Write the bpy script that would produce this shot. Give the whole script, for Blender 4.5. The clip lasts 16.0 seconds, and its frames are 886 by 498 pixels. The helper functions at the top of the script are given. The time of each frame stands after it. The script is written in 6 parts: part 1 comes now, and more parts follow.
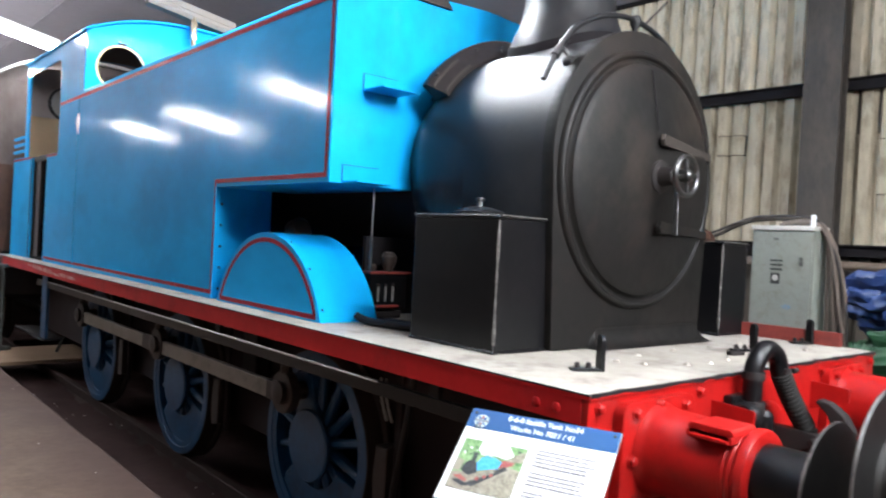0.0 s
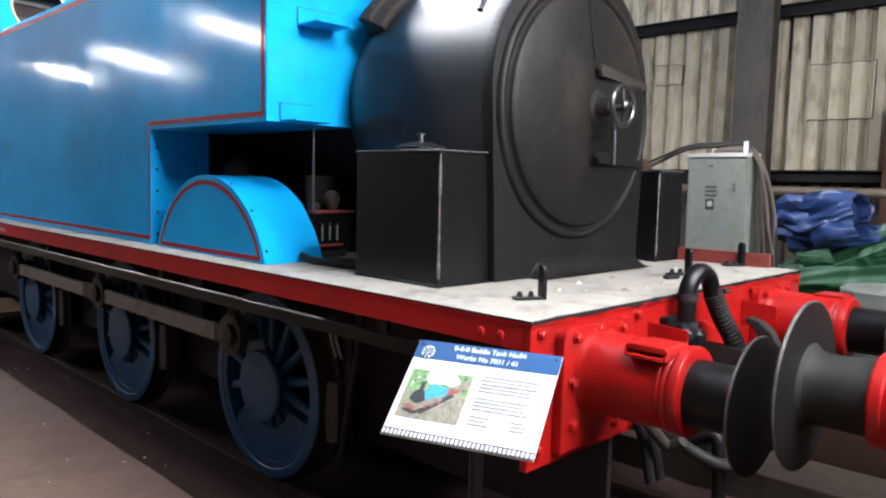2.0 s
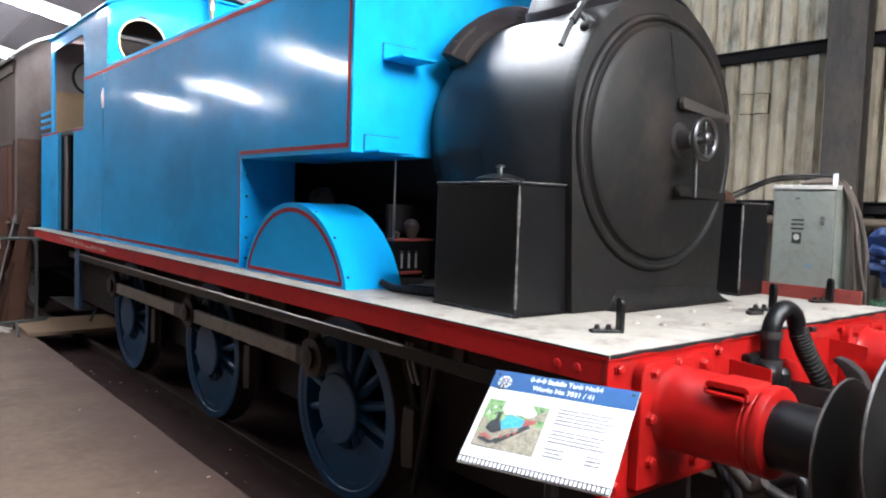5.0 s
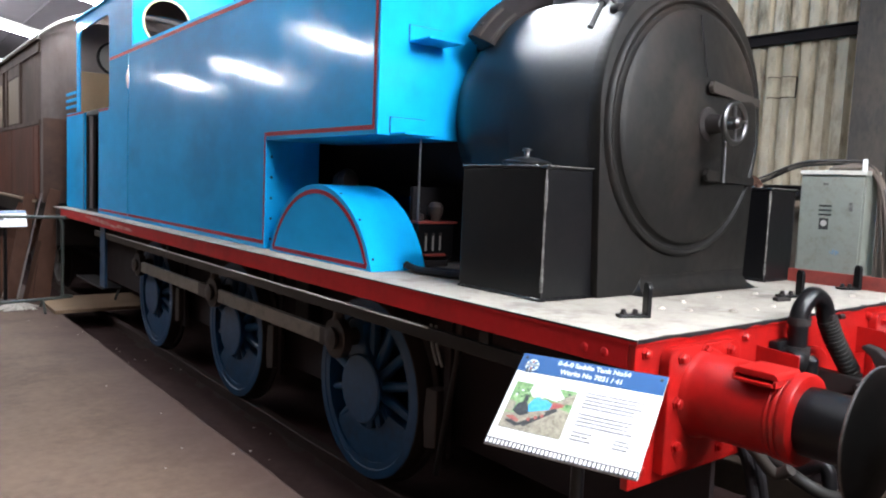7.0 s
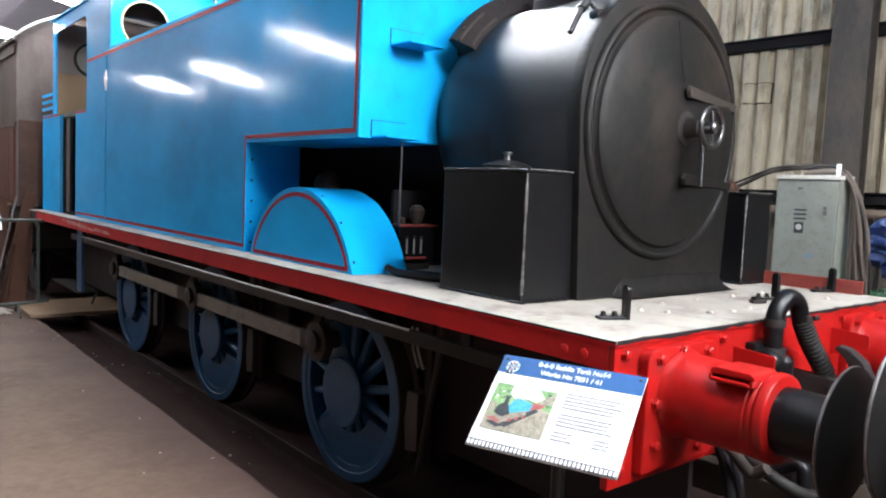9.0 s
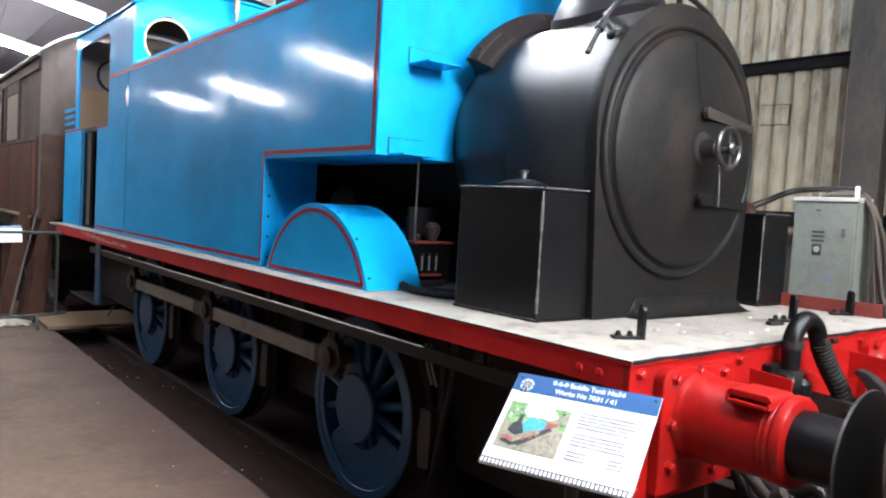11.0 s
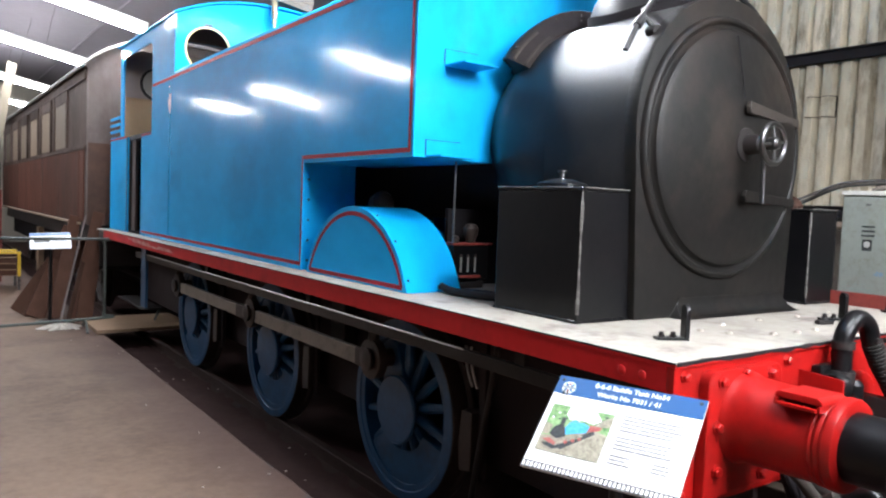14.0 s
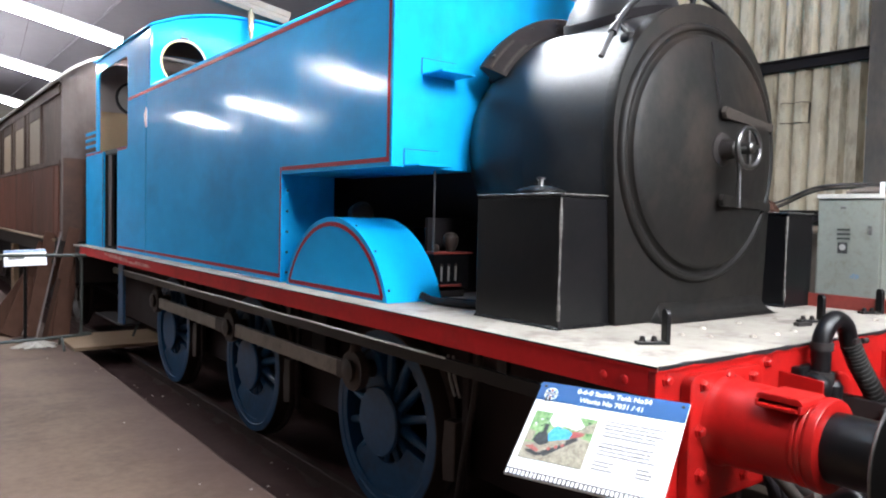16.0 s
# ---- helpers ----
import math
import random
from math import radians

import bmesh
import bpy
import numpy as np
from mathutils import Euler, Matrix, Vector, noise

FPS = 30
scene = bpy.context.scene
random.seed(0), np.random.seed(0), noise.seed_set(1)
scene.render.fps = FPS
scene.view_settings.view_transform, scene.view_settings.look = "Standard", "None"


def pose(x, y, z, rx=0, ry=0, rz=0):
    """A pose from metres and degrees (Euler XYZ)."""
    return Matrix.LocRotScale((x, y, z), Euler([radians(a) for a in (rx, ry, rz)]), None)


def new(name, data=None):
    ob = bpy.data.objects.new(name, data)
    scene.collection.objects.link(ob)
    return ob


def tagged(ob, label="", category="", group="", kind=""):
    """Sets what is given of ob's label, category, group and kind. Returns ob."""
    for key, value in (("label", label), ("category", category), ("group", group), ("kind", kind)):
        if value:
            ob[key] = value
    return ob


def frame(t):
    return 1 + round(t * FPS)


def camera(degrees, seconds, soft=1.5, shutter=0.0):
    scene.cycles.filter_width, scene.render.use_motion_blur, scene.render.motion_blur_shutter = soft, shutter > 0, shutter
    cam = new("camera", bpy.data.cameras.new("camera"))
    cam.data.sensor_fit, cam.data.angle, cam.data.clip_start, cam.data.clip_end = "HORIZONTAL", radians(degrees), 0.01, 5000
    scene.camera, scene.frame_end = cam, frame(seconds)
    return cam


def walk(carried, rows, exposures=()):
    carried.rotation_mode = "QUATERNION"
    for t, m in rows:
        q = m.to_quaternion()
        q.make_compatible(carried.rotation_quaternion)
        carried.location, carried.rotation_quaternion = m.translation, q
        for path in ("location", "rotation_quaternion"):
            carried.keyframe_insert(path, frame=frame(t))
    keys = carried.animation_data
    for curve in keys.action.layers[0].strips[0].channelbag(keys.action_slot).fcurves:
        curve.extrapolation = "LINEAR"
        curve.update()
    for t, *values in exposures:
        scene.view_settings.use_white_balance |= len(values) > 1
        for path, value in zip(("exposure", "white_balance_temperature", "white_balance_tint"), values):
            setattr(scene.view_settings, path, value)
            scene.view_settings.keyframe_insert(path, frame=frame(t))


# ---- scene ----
cam = camera(61.85, 16.0, soft=2.1, shutter=0.5)
PATH = [
    (0, -3.128, -1.475, 1.711, -41.06, -0.57, -3.09),
    (0.5, -3.120, -1.505, 1.703, -43.93, -1.79, -1.91),
    (1, -3.128, -1.514, 1.710, -44.55, -3.54, -1.53),
    (1.5, -3.122, -1.510, 1.713, -46.37, -4.48, -1.82),
    (2, -3.133, -1.503, 1.703, -45.27, -5.23, -1.28),
    (2.5, -3.140, -1.507, 1.702, -44.51, -6.41, -1.34),
    (3, -3.129, -1.530, 1.706, -44.38, -6.16, -0.85),
    (3.5, -3.129, -1.531, 1.720, -41.87, -4.69, -0.62),
    (3.7, -3.132, -1.536, 1.725, -38.27, -3.10, -0.76),
    (5.8, -3.210, -1.525, 1.728, -39.91, -3.74, -2.56),
    (6, -3.214, -1.522, 1.730, -39.19, -3.99, -2.30),
    (6.5, -3.215, -1.510, 1.724, -38.45, -4.47, -2.77),
    (7, -3.216, -1.515, 1.729, -38.03, -4.85, -2.40),
    (7.5, -3.220, -1.527, 1.724, -38.36, -4.87, -2.12),
    (8, -3.225, -1.528, 1.725, -39.05, -4.88, -1.91),
    (8.5, -3.226, -1.523, 1.725, -39.45, -4.80, -2.29),
    (10.8, -3.235, -1.528, 1.709, -38.65, -2.73, -3.25),
    (11, -3.236, -1.528, 1.720, -38.38, -3.13, -3.22),
    (11.5, -3.243, -1.512, 1.718, -37.99, -3.31, -3.22),
    (12, -3.243, -1.516, 1.722, -37.89, -3.68, -2.88),
    (12.5, -3.235, -1.518, 1.719, -37.88, -3.80, -2.81),
    (13, -3.230, -1.515, 1.719, -38.01, -3.96, -2.61),
    (13.5, -3.230, -1.515, 1.723, -37.04, -4.05, -2.49),
    (14, -3.232, -1.521, 1.730, -35.44, -3.29, -2.25),
    (14.5, -3.241, -1.516, 1.727, -34.37, -2.27, -2.17),
    (15, -3.238, -1.514, 1.721, -34.83, -1.90, -2.53),
    (15.5, -3.226, -1.516, 1.719, -36.09, -2.22, -1.77),
    (16, -3.219, -1.515, 1.718, -36.93, -2.38, -1.37),
]
walk(cam, [(t, pose(x, y, z, 90 + pitch, roll, yaw)) for t, x, y, z, yaw, pitch, roll in PATH], [(0.0, 0.02), (2.0, -0.07), (3.5, 0.0), (8.5, 0.0), (11.0, 0.04), (14.5, 0.12), (16.0, 0.10)])

# ---- light: fluorescent battens under a dark shed roof ----
world = bpy.data.worlds.new("shed_air")
scene.world = world
world.use_nodes = True
world.node_tree.nodes["Background"].inputs["Color"].default_value = (0.75, 0.8, 0.9, 1)
world.node_tree.nodes["Background"].inputs["Strength"].default_value = 0.03
TUBE_GLOW = 268.0
DIM_TUBE_GLOW = 128.0


# ---- materials ----
def surface(name, base, second=None, rough=0.5, rough_spread=0.15, metal=0.0, grain=40.0, patches=3.0, bump=0.1, coat=0.0, amount=0.5, stretch=(1, 1, 1), specular=0.5, dirt=None, dirt_amount=0.0, dirt_scale=1.2, per_object=0.0):
    """A paint, metal, wood or stone with fine grain, broad patches and optional stains."""
    m = bpy.data.materials.new(name)
    m.use_nodes = True
    nodes, links = m.node_tree.nodes, m.node_tree.links
    bsdf = nodes["Principled BSDF"]
    coord = nodes.new("ShaderNodeTexCoord")
    mapping = nodes.new("ShaderNodeMapping")
    mapping.inputs["Scale"].default_value = stretch
    links.new(coord.outputs["Object"], mapping.inputs["Vector"])

    def noise_tex(scale, detail=4.0, roughness=0.6):
        n = nodes.new("ShaderNodeTexNoise")
        n.inputs["Scale"].default_value = scale
        n.inputs["Detail"].default_value = detail
        n.inputs["Roughness"].default_value = roughness
        links.new(mapping.outputs["Vector"], n.inputs["Vector"])
        return n

    broad, fine = noise_tex(patches), noise_tex(grain, 6.0)
    ramp = nodes.new("ShaderNodeMapRange")
    ramp.inputs["From Min"].default_value, ramp.inputs["From Max"].default_value = 0.35, 0.65
    mixed = nodes.new("ShaderNodeMath")
    mixed.operation = "MULTIPLY_ADD"
    mixed.inputs[1].default_value = 0.45
    links.new(fine.outputs["Fac"], mixed.inputs[0])
    half = nodes.new("ShaderNodeMath")
    half.operation = "MULTIPLY"
    half.inputs[1].default_value = 0.55
    links.new(broad.outputs["Fac"], half.inputs[0])
    links.new(half.outputs[0], mixed.inputs[2])
    links.new(mixed.outputs[0], ramp.inputs["Value"])
    second = second or tuple(c * 0.75 for c in base)
    mix = nodes.new("ShaderNodeMix")
    mix.data_type = "RGBA"
    scaled = nodes.new("ShaderNodeMath")
    scaled.operation = "MULTIPLY"
    scaled.inputs[1].default_value = amount
    links.new(ramp.outputs[0], scaled.inputs[0])
    links.new(scaled.outputs[0], mix.inputs["Factor"])
    mix.inputs["A"].default_value = (*base, 1)
    mix.inputs["B"].default_value = (*second, 1)
    colour = mix.outputs["Result"]
    if dirt:
        spots = noise_tex(dirt_scale, 8.0, 0.7)
        edge = nodes.new("ShaderNodeMapRange")
        edge.inputs["From Min"].default_value, edge.inputs["From Max"].default_value = 0.5, 0.68
        edge.inputs["To Max"].default_value = dirt_amount
        links.new(spots.outputs["Fac"], edge.inputs["Value"])
        stain = nodes.new("ShaderNodeMix")
        stain.data_type = "RGBA"
        links.new(edge.outputs[0], stain.inputs["Factor"])
        links.new(colour, stain.inputs["A"])
        stain.inputs["B"].default_value = (*dirt, 1)
        colour = stain.outputs["Result"]
    if per_object:
        info = nodes.new("ShaderNodeObjectInfo")
        span = nodes.new("ShaderNodeMapRange")
        span.inputs["To Min"].default_value, span.inputs["To Max"].default_value = 1 - per_object, 1 + per_object
        links.new(info.outputs["Random"], span.inputs["Value"])
        vary = nodes.new("ShaderNodeHueSaturation")
        links.new(span.outputs[0], vary.inputs["Value"])
        links.new(colour, vary.inputs["Color"])
        colour = vary.outputs["Color"]
    links.new(colour, bsdf.inputs["Base Color"])
    rr = nodes.new("ShaderNodeMapRange")
    rr.inputs["To Min"].default_value = max(0.02, rough - rough_spread)
    rr.inputs["To Max"].default_value = min(1.0, rough + rough_spread)
    links.new(mixed.outputs[0], rr.inputs["Value"])
    links.new(rr.outputs[0], bsdf.inputs["Roughness"])
    bsdf.inputs["Metallic"].default_value = metal
    bsdf.inputs["Specular IOR Level"].default_value = specular
    bsdf.inputs["Coat Weight"].default_value = coat
    bsdf.inputs["Coat Roughness"].default_value = 0.09
    if bump:
        b = nodes.new("ShaderNodeBump")
        b.inputs["Strength"].default_value = bump
        b.inputs["Distance"].default_value = 0.01
        links.new(mixed.outputs[0], b.inputs["Height"])
        links.new(b.outputs["Normal"], bsdf.inputs["Normal"])
    if coat:
        brush = noise_tex(16.0, 3.0, 0.5)
        ripple = nodes.new("ShaderNodeBump")
        ripple.inputs["Strength"].default_value = 0.35
        ripple.inputs["Distance"].default_value = 0.003
        links.new(brush.outputs["Fac"], ripple.inputs["Height"])
        links.new(ripple.outputs["Normal"], bsdf.inputs["Coat Normal"])
    return m


def glow(name, colour, strength):
    m = bpy.data.materials.new(name)
    m.use_nodes = True
    bsdf = m.node_tree.nodes["Principled BSDF"]
    bsdf.inputs["Base Color"].default_value = (0.9, 0.9, 0.9, 1)
    bsdf.inputs["Emission Color"].default_value = (*colour, 1)
    bsdf.inputs["Emission Strength"].default_value = strength
    return m


BEAD_BLUE = surface("glossy_blue_bead", (0.010, 0.30, 0.60), None, 0.2, 0.05, bump=0.0, coat=1.0)
BLUE = surface("engine_blue_paint", (0.005, 0.395, 0.82), (0.005, 0.265, 0.60), 0.50, 0.08, grain=7, patches=1.1, bump=0.06, coat=0.40, amount=0.75, specular=0.04, stretch=(1, 0.32, 0.6), dirt=(0.016, 0.190, 0.43), dirt_amount=0.6, dirt_scale=1.0)


def wiped_panels(m):
    """Uneven sheet metal and up-and-down wiping marks in the gloss of a large painted side."""
    nodes, links = m.node_tree.nodes, m.node_tree.links
    bsdf = nodes["Principled BSDF"]
    coord = nodes.new("ShaderNodeTexCoord")

    def layer(scale, stretch, detail):
        mapping = nodes.new("ShaderNodeMapping")
        mapping.inputs["Scale"].default_value = stretch
        links.new(coord.outputs["Object"], mapping.inputs["Vector"])
        n = nodes.new("ShaderNodeTexNoise")
        n.inputs["Scale"].default_value, n.inputs["Detail"].default_value = scale, detail
        links.new(mapping.outputs["Vector"], n.inputs["Vector"])
        return n.outputs["Fac"]

    buckle = nodes.new("ShaderNodeBump")
    buckle.inputs["Strength"].default_value, buckle.inputs["Distance"].default_value = 0.4, 0.0035
    links.new(layer(1.5, (1, 1.1, 0.8), 1.0), buckle.inputs["Height"])
    wiped = nodes.new("ShaderNodeBump")
    wiped.inputs["Strength"].default_value, wiped.inputs["Distance"].default_value = 0.4, 0.0010
    links.new(layer(9.0, (1, 1.6, 0.22), 5.0), wiped.inputs["Height"])
    links.new(buckle.outputs["Normal"], wiped.inputs["Normal"])
    links.new(wiped.outputs["Normal"], bsdf.inputs["Coat Normal"])
    haze = nodes.new("ShaderNodeMapRange")
    haze.inputs["From Min"].default_value, haze.inputs["From Max"].default_value = 0.42, 0.66
    haze.inputs["To Min"].default_value, haze.inputs["To Max"].default_value = 0.075, 0.17
    links.new(layer(3.2, (1, 1.5, 0.3), 6.0), haze.inputs["Value"])
    links.new(haze.outputs[0], bsdf.inputs["Coat Roughness"])


wiped_panels(BLUE)
CAB_BLUE = surface("cab_blue_paint", (0.005, 0.39, 0.78), (0.004, 0.33, 0.70), 0.55, 0.08, grain=55, patches=2.2, bump=0.08, coat=0.05, amount=0.7, specular=0.08)
# Grimy wheel blue; shade under the footplate is put into the darker base.
WHEEL_BLUE = surface("shaded_wheel_blue", (0.008, 0.070, 0.168), (0.008, 0.046, 0.104), 0.42, 0.12, grain=25, patches=4, bump=0.08, amount=0.8, dirt=(0.018, 0.026, 0.042), dirt_amount=0.6, dirt_scale=5)
RED = surface("buffer_red_paint", (0.345, 0.0080, 0.0070), (0.26, 0.0060, 0.0055), 0.36, 0.08, grain=30, patches=4, bump=0.10, coat=0.15, amount=0.8, specular=0.22, dirt=(0.16, 0.008, 0.007), dirt_amount=0.5, dirt_scale=4)
VALANCE_RED = surface("valance_red_paint", (0.50, 0.012, 0.014), (0.38, 0.010, 0.011), 0.5, 0.1, grain=30, patches=2.5, bump=0.06, amount=0.8, specular=0.14, dirt=(0.09, 0.010, 0.010), dirt_amount=0.4, dirt_scale=3)
LINING = surface("lining_red", (0.27, 0.010, 0.026), None, 0.5, 0.08, grain=30, bump=0.0, specular=0.12)
BLACK = surface("smokebox_black", (0.0080, 0.0080, 0.0092), (0.0125, 0.0120, 0.0130), 0.46, 0.07, grain=30, patches=2.5, bump=0.10, amount=0.8, specular=0.34, dirt=(0.024, 0.020, 0.019), dirt_amount=0.7, dirt_scale=2.4)
SATIN = surface("smokebox_front_black", (0.0082, 0.0073, 0.0068), (0.0045, 0.0041, 0.0040), 0.52, 0.22, grain=18, patches=3.0, bump=0.20, amount=1.0, specular=0.20, dirt=(0.024, 0.0170, 0.0135), dirt_amount=0.8, dirt_scale=2.3, stretch=(1, 1, 0.7))
GLOSS_BLACK = surface("toolbox_black", (0.0036, 0.0036, 0.0044), (0.0065, 0.006, 0.0065), 0.32, 0.10, grain=24, patches=3, bump=0.12, specular=0.26, dirt=(0.014, 0.012, 0.012), dirt_amount=0.25, dirt_scale=5)
WORN = surface("worn_edge_metal", (0.20, 0.19, 0.18), (0.03, 0.028, 0.026), 0.45, 0.15, metal=0.4, grain=60, patches=24, amount=1.0, bump=0.1)
STEEL = surface("bright_steel", (0.16, 0.16, 0.16), (0.08, 0.078, 0.075), 0.34, 0.1, metal=1.0, grain=40, patches=6, bump=0.05)
DULL_RIM = surface("dull_rubbed_rim", (0.11, 0.10, 0.095), (0.020, 0.018, 0.017), 0.5, 0.15, metal=0.3, grain=60, patches=18, amount=1.0, bump=0.1)
HEAD_BLACK = surface("greased_buffer_head", (0.0050, 0.0046, 0.0045), (0.0100, 0.0090, 0.0085), 0.5, 0.15, grain=22, patches=5, bump=0.15, specular=0.20)
PALE_STEEL = surface("rubbed_pale_steel", (0.46, 0.45, 0.43), (0.22, 0.21, 0.20), 0.35, 0.1, metal=0.6, grain=40, patches=9, bump=0.05)
BEAD_GLINT = surface("bead_glint_bright", (0.92, 0.92, 0.92), (0.80, 0.80, 0.80), 0.30, 0.05, metal=0.5, grain=40, bump=0.0)
ROD_STEEL = surface("oiled_rod_steel", (0.22, 0.195, 0.165), (0.14, 0.118, 0.098), 0.45, 0.12, metal=0.3, grain=30, patches=4, bump=0.08, dirt=(0.06, 0.045, 0.036), dirt_amount=0.6, dirt_scale=6)
GREASE = surface("greasy_black_iron", (0.0145, 0.0120, 0.0125), (0.027, 0.021, 0.019), 0.55, 0.15, grain=30, patches=5, bump=0.2, specular=0.28)
FRAME = surface("oily_frame_plate", (0.018, 0.0125, 0.0135), (0.030, 0.021, 0.021), 0.65, 0.15, grain=30, patches=5, bump=0.2, specular=0.18)
BROWN_IRON = surface("oily_brown_iron", (0.036, 0.025, 0.021), (0.020, 0.015, 0.013), 0.5, 0.15, grain=30, patches=6, bump=0.15, specular=0.35)
COLLAR = surface("sooty_collar_iron", (0.017, 0.0125, 0.0125), (0.0090, 0.0072, 0.0075), 0.6, 0.15, grain=30, patches=7, bump=0.2, specular=0.22)
DUSTY_IRON = surface("dusty_strap_iron", (0.034, 0.027, 0.023), (0.020, 0.016, 0.014), 0.6, 0.12, grain=30, patches=6, bump=0.12, specular=0.3)
DULL_RED = surface("faded_brick_red_paint", (0.22, 0.030, 0.022), (0.13, 0.020, 0.016), 0.6, 0.1, grain=30, patches=6, bump=0.1, amount=1.0)
SCUFF = surface("scraped_pink_primer", (0.55, 0.30, 0.26), (0.40, 0.06, 0.05), 0.6, 0.1, grain=14, patches=6, bump=0.1, amount=1.0)
DRY_HOSE = surface("dry_brown_hose", (0.095, 0.070, 0.055), (0.055, 0.040, 0.032), 0.7, 0.1, grain=30, patches=8, bump=0.1, per_object=0.3)
RUBBER = surface("black_rubber", (0.0095, 0.0088, 0.0082), (0.018, 0.016, 0.014), 0.6, 0.12, grain=40, patches=6, bump=0.10, specular=0.28)
DECK = surface("white_deck_paint", (0.385, 0.355, 0.31), (0.295, 0.265, 0.225), 0.6, 0.12, grain=30, patches=4.0, bump=0.2, amount=1.0, dirt=(0.12, 0.095, 0.078), dirt_amount=0.85, dirt_scale=5.0)
BRASS = surface("polished_brass", (0.85, 0.72, 0.48), (0.70, 0.55, 0.30), 0.25, 0.1, metal=0.85, grain=40, bump=0.03)
CREAM_RIM = surface("cream_window_rim", (0.80, 0.70, 0.26), (0.66, 0.57, 0.20), 0.4, 0.1, bump=0.05)
TAN = surface("tan_cab_panel", (0.46, 0.30, 0.16), (0.38, 0.24, 0.12), 0.55, 0.1, bump=0.05)
CAB_GREY = surface("cab_lining_grey", (0.37, 0.305, 0.285), (0.28, 0.225, 0.21), 0.6, 0.1, bump=0.06)
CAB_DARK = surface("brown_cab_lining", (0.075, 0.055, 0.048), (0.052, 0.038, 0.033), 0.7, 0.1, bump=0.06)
# Sooty iron, and the dark colour for painted shade and its fillers.
DARK = surface("soot_and_shade_dark", (0.013, 0.0115, 0.013), (0.021, 0.018, 0.019), 0.85, 0.1, bump=0.2, specular=0.08)
def shaded_edge(m, x0, x1, colour, amount):
    """Paints shade into a slab along its track side, with a ragged inner margin."""
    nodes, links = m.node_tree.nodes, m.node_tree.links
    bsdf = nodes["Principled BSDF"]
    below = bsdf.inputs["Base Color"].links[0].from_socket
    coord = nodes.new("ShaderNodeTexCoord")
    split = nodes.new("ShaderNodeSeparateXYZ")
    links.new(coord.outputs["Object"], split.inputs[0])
    edge_noise = nodes.new("ShaderNodeTexNoise")
    edge_noise.inputs["Scale"].default_value, edge_noise.inputs["Detail"].default_value = 1.6, 7.0
    links.new(coord.outputs["Object"], edge_noise.inputs["Vector"])
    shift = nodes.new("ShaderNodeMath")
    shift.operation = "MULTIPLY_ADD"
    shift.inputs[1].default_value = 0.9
    links.new(edge_noise.outputs["Fac"], shift.inputs[0])
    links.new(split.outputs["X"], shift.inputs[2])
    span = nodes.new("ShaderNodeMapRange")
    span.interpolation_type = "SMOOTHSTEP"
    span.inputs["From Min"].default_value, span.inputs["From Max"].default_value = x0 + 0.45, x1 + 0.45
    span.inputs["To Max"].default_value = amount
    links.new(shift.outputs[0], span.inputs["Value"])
    edge_shade = nodes.new("ShaderNodeMix")
    edge_shade.data_type = "RGBA"
    links.new(span.outputs[0], edge_shade.inputs["Factor"])
    links.new(below, edge_shade.inputs["A"])
    edge_shade.inputs["B"].default_value = (*colour, 1)
    links.new(edge_shade.outputs["Result"], bsdf.inputs["Base Color"])


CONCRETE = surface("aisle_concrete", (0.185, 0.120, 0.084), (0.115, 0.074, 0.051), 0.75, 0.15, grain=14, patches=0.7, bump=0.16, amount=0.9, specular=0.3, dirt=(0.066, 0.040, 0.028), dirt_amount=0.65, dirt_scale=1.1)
# Track-side floor darkened in the colour, where the engine takes the light.
shaded_edge(CONCRETE, -2.15, -1.25, (0.075, 0.042, 0.036), 0.8)
TRACKBED = surface("oily_trackbed", (0.047, 0.026, 0.025), (0.068, 0.040, 0.036), 0.9, 0.08, grain=14, patches=2, bump=0.8, amount=0.9, specular=0.1)
RUST = surface("rusty_rail", (0.046, 0.027, 0.022), (0.028, 0.018, 0.016), 0.7, 0.15, grain=50, patches=8, bump=0.25, specular=0.2)
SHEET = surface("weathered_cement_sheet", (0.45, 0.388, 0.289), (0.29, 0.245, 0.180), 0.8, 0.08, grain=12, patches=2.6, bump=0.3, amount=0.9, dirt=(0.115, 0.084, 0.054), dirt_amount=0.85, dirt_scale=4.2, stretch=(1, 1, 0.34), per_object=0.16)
# Same cement sheet, painted lighter where more light reaches the upper tier.
HIGH_SHEET = surface("brighter_lit_upper_sheet", (0.72, 0.63, 0.48), (0.50, 0.43, 0.322), 0.8, 0.08, grain=12, patches=2.6, bump=0.3, amount=0.9, dirt=(0.115, 0.084, 0.054), dirt_amount=0.85, dirt_scale=4.2, stretch=(1, 1, 0.34), per_object=0.16)
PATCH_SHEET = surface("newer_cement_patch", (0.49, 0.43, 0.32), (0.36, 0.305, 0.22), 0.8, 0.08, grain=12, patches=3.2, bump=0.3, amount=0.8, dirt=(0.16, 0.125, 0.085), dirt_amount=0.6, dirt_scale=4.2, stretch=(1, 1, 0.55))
# Lowest tier, a darker brown than the sheets above.
LOW_SHEET = surface("dark_lower_cladding", (0.075, 0.060, 0.046), (0.040, 0.031, 0.024), 0.85, 0.08, grain=20, patches=3.0, bump=0.25, amount=1.0, stretch=(1, 1, 0.3), per_object=0.2)
GIRDER = surface("sooty_steel_girder", (0.034, 0.029, 0.026), (0.075, 0.060, 0.049), 0.7, 0.12, grain=25, patches=5, bump=0.2, amount=1.0, dirt=(0.10, 0.078, 0.060), dirt_amount=0.6, dirt_scale=6, stretch=(1, 1, 0.4))
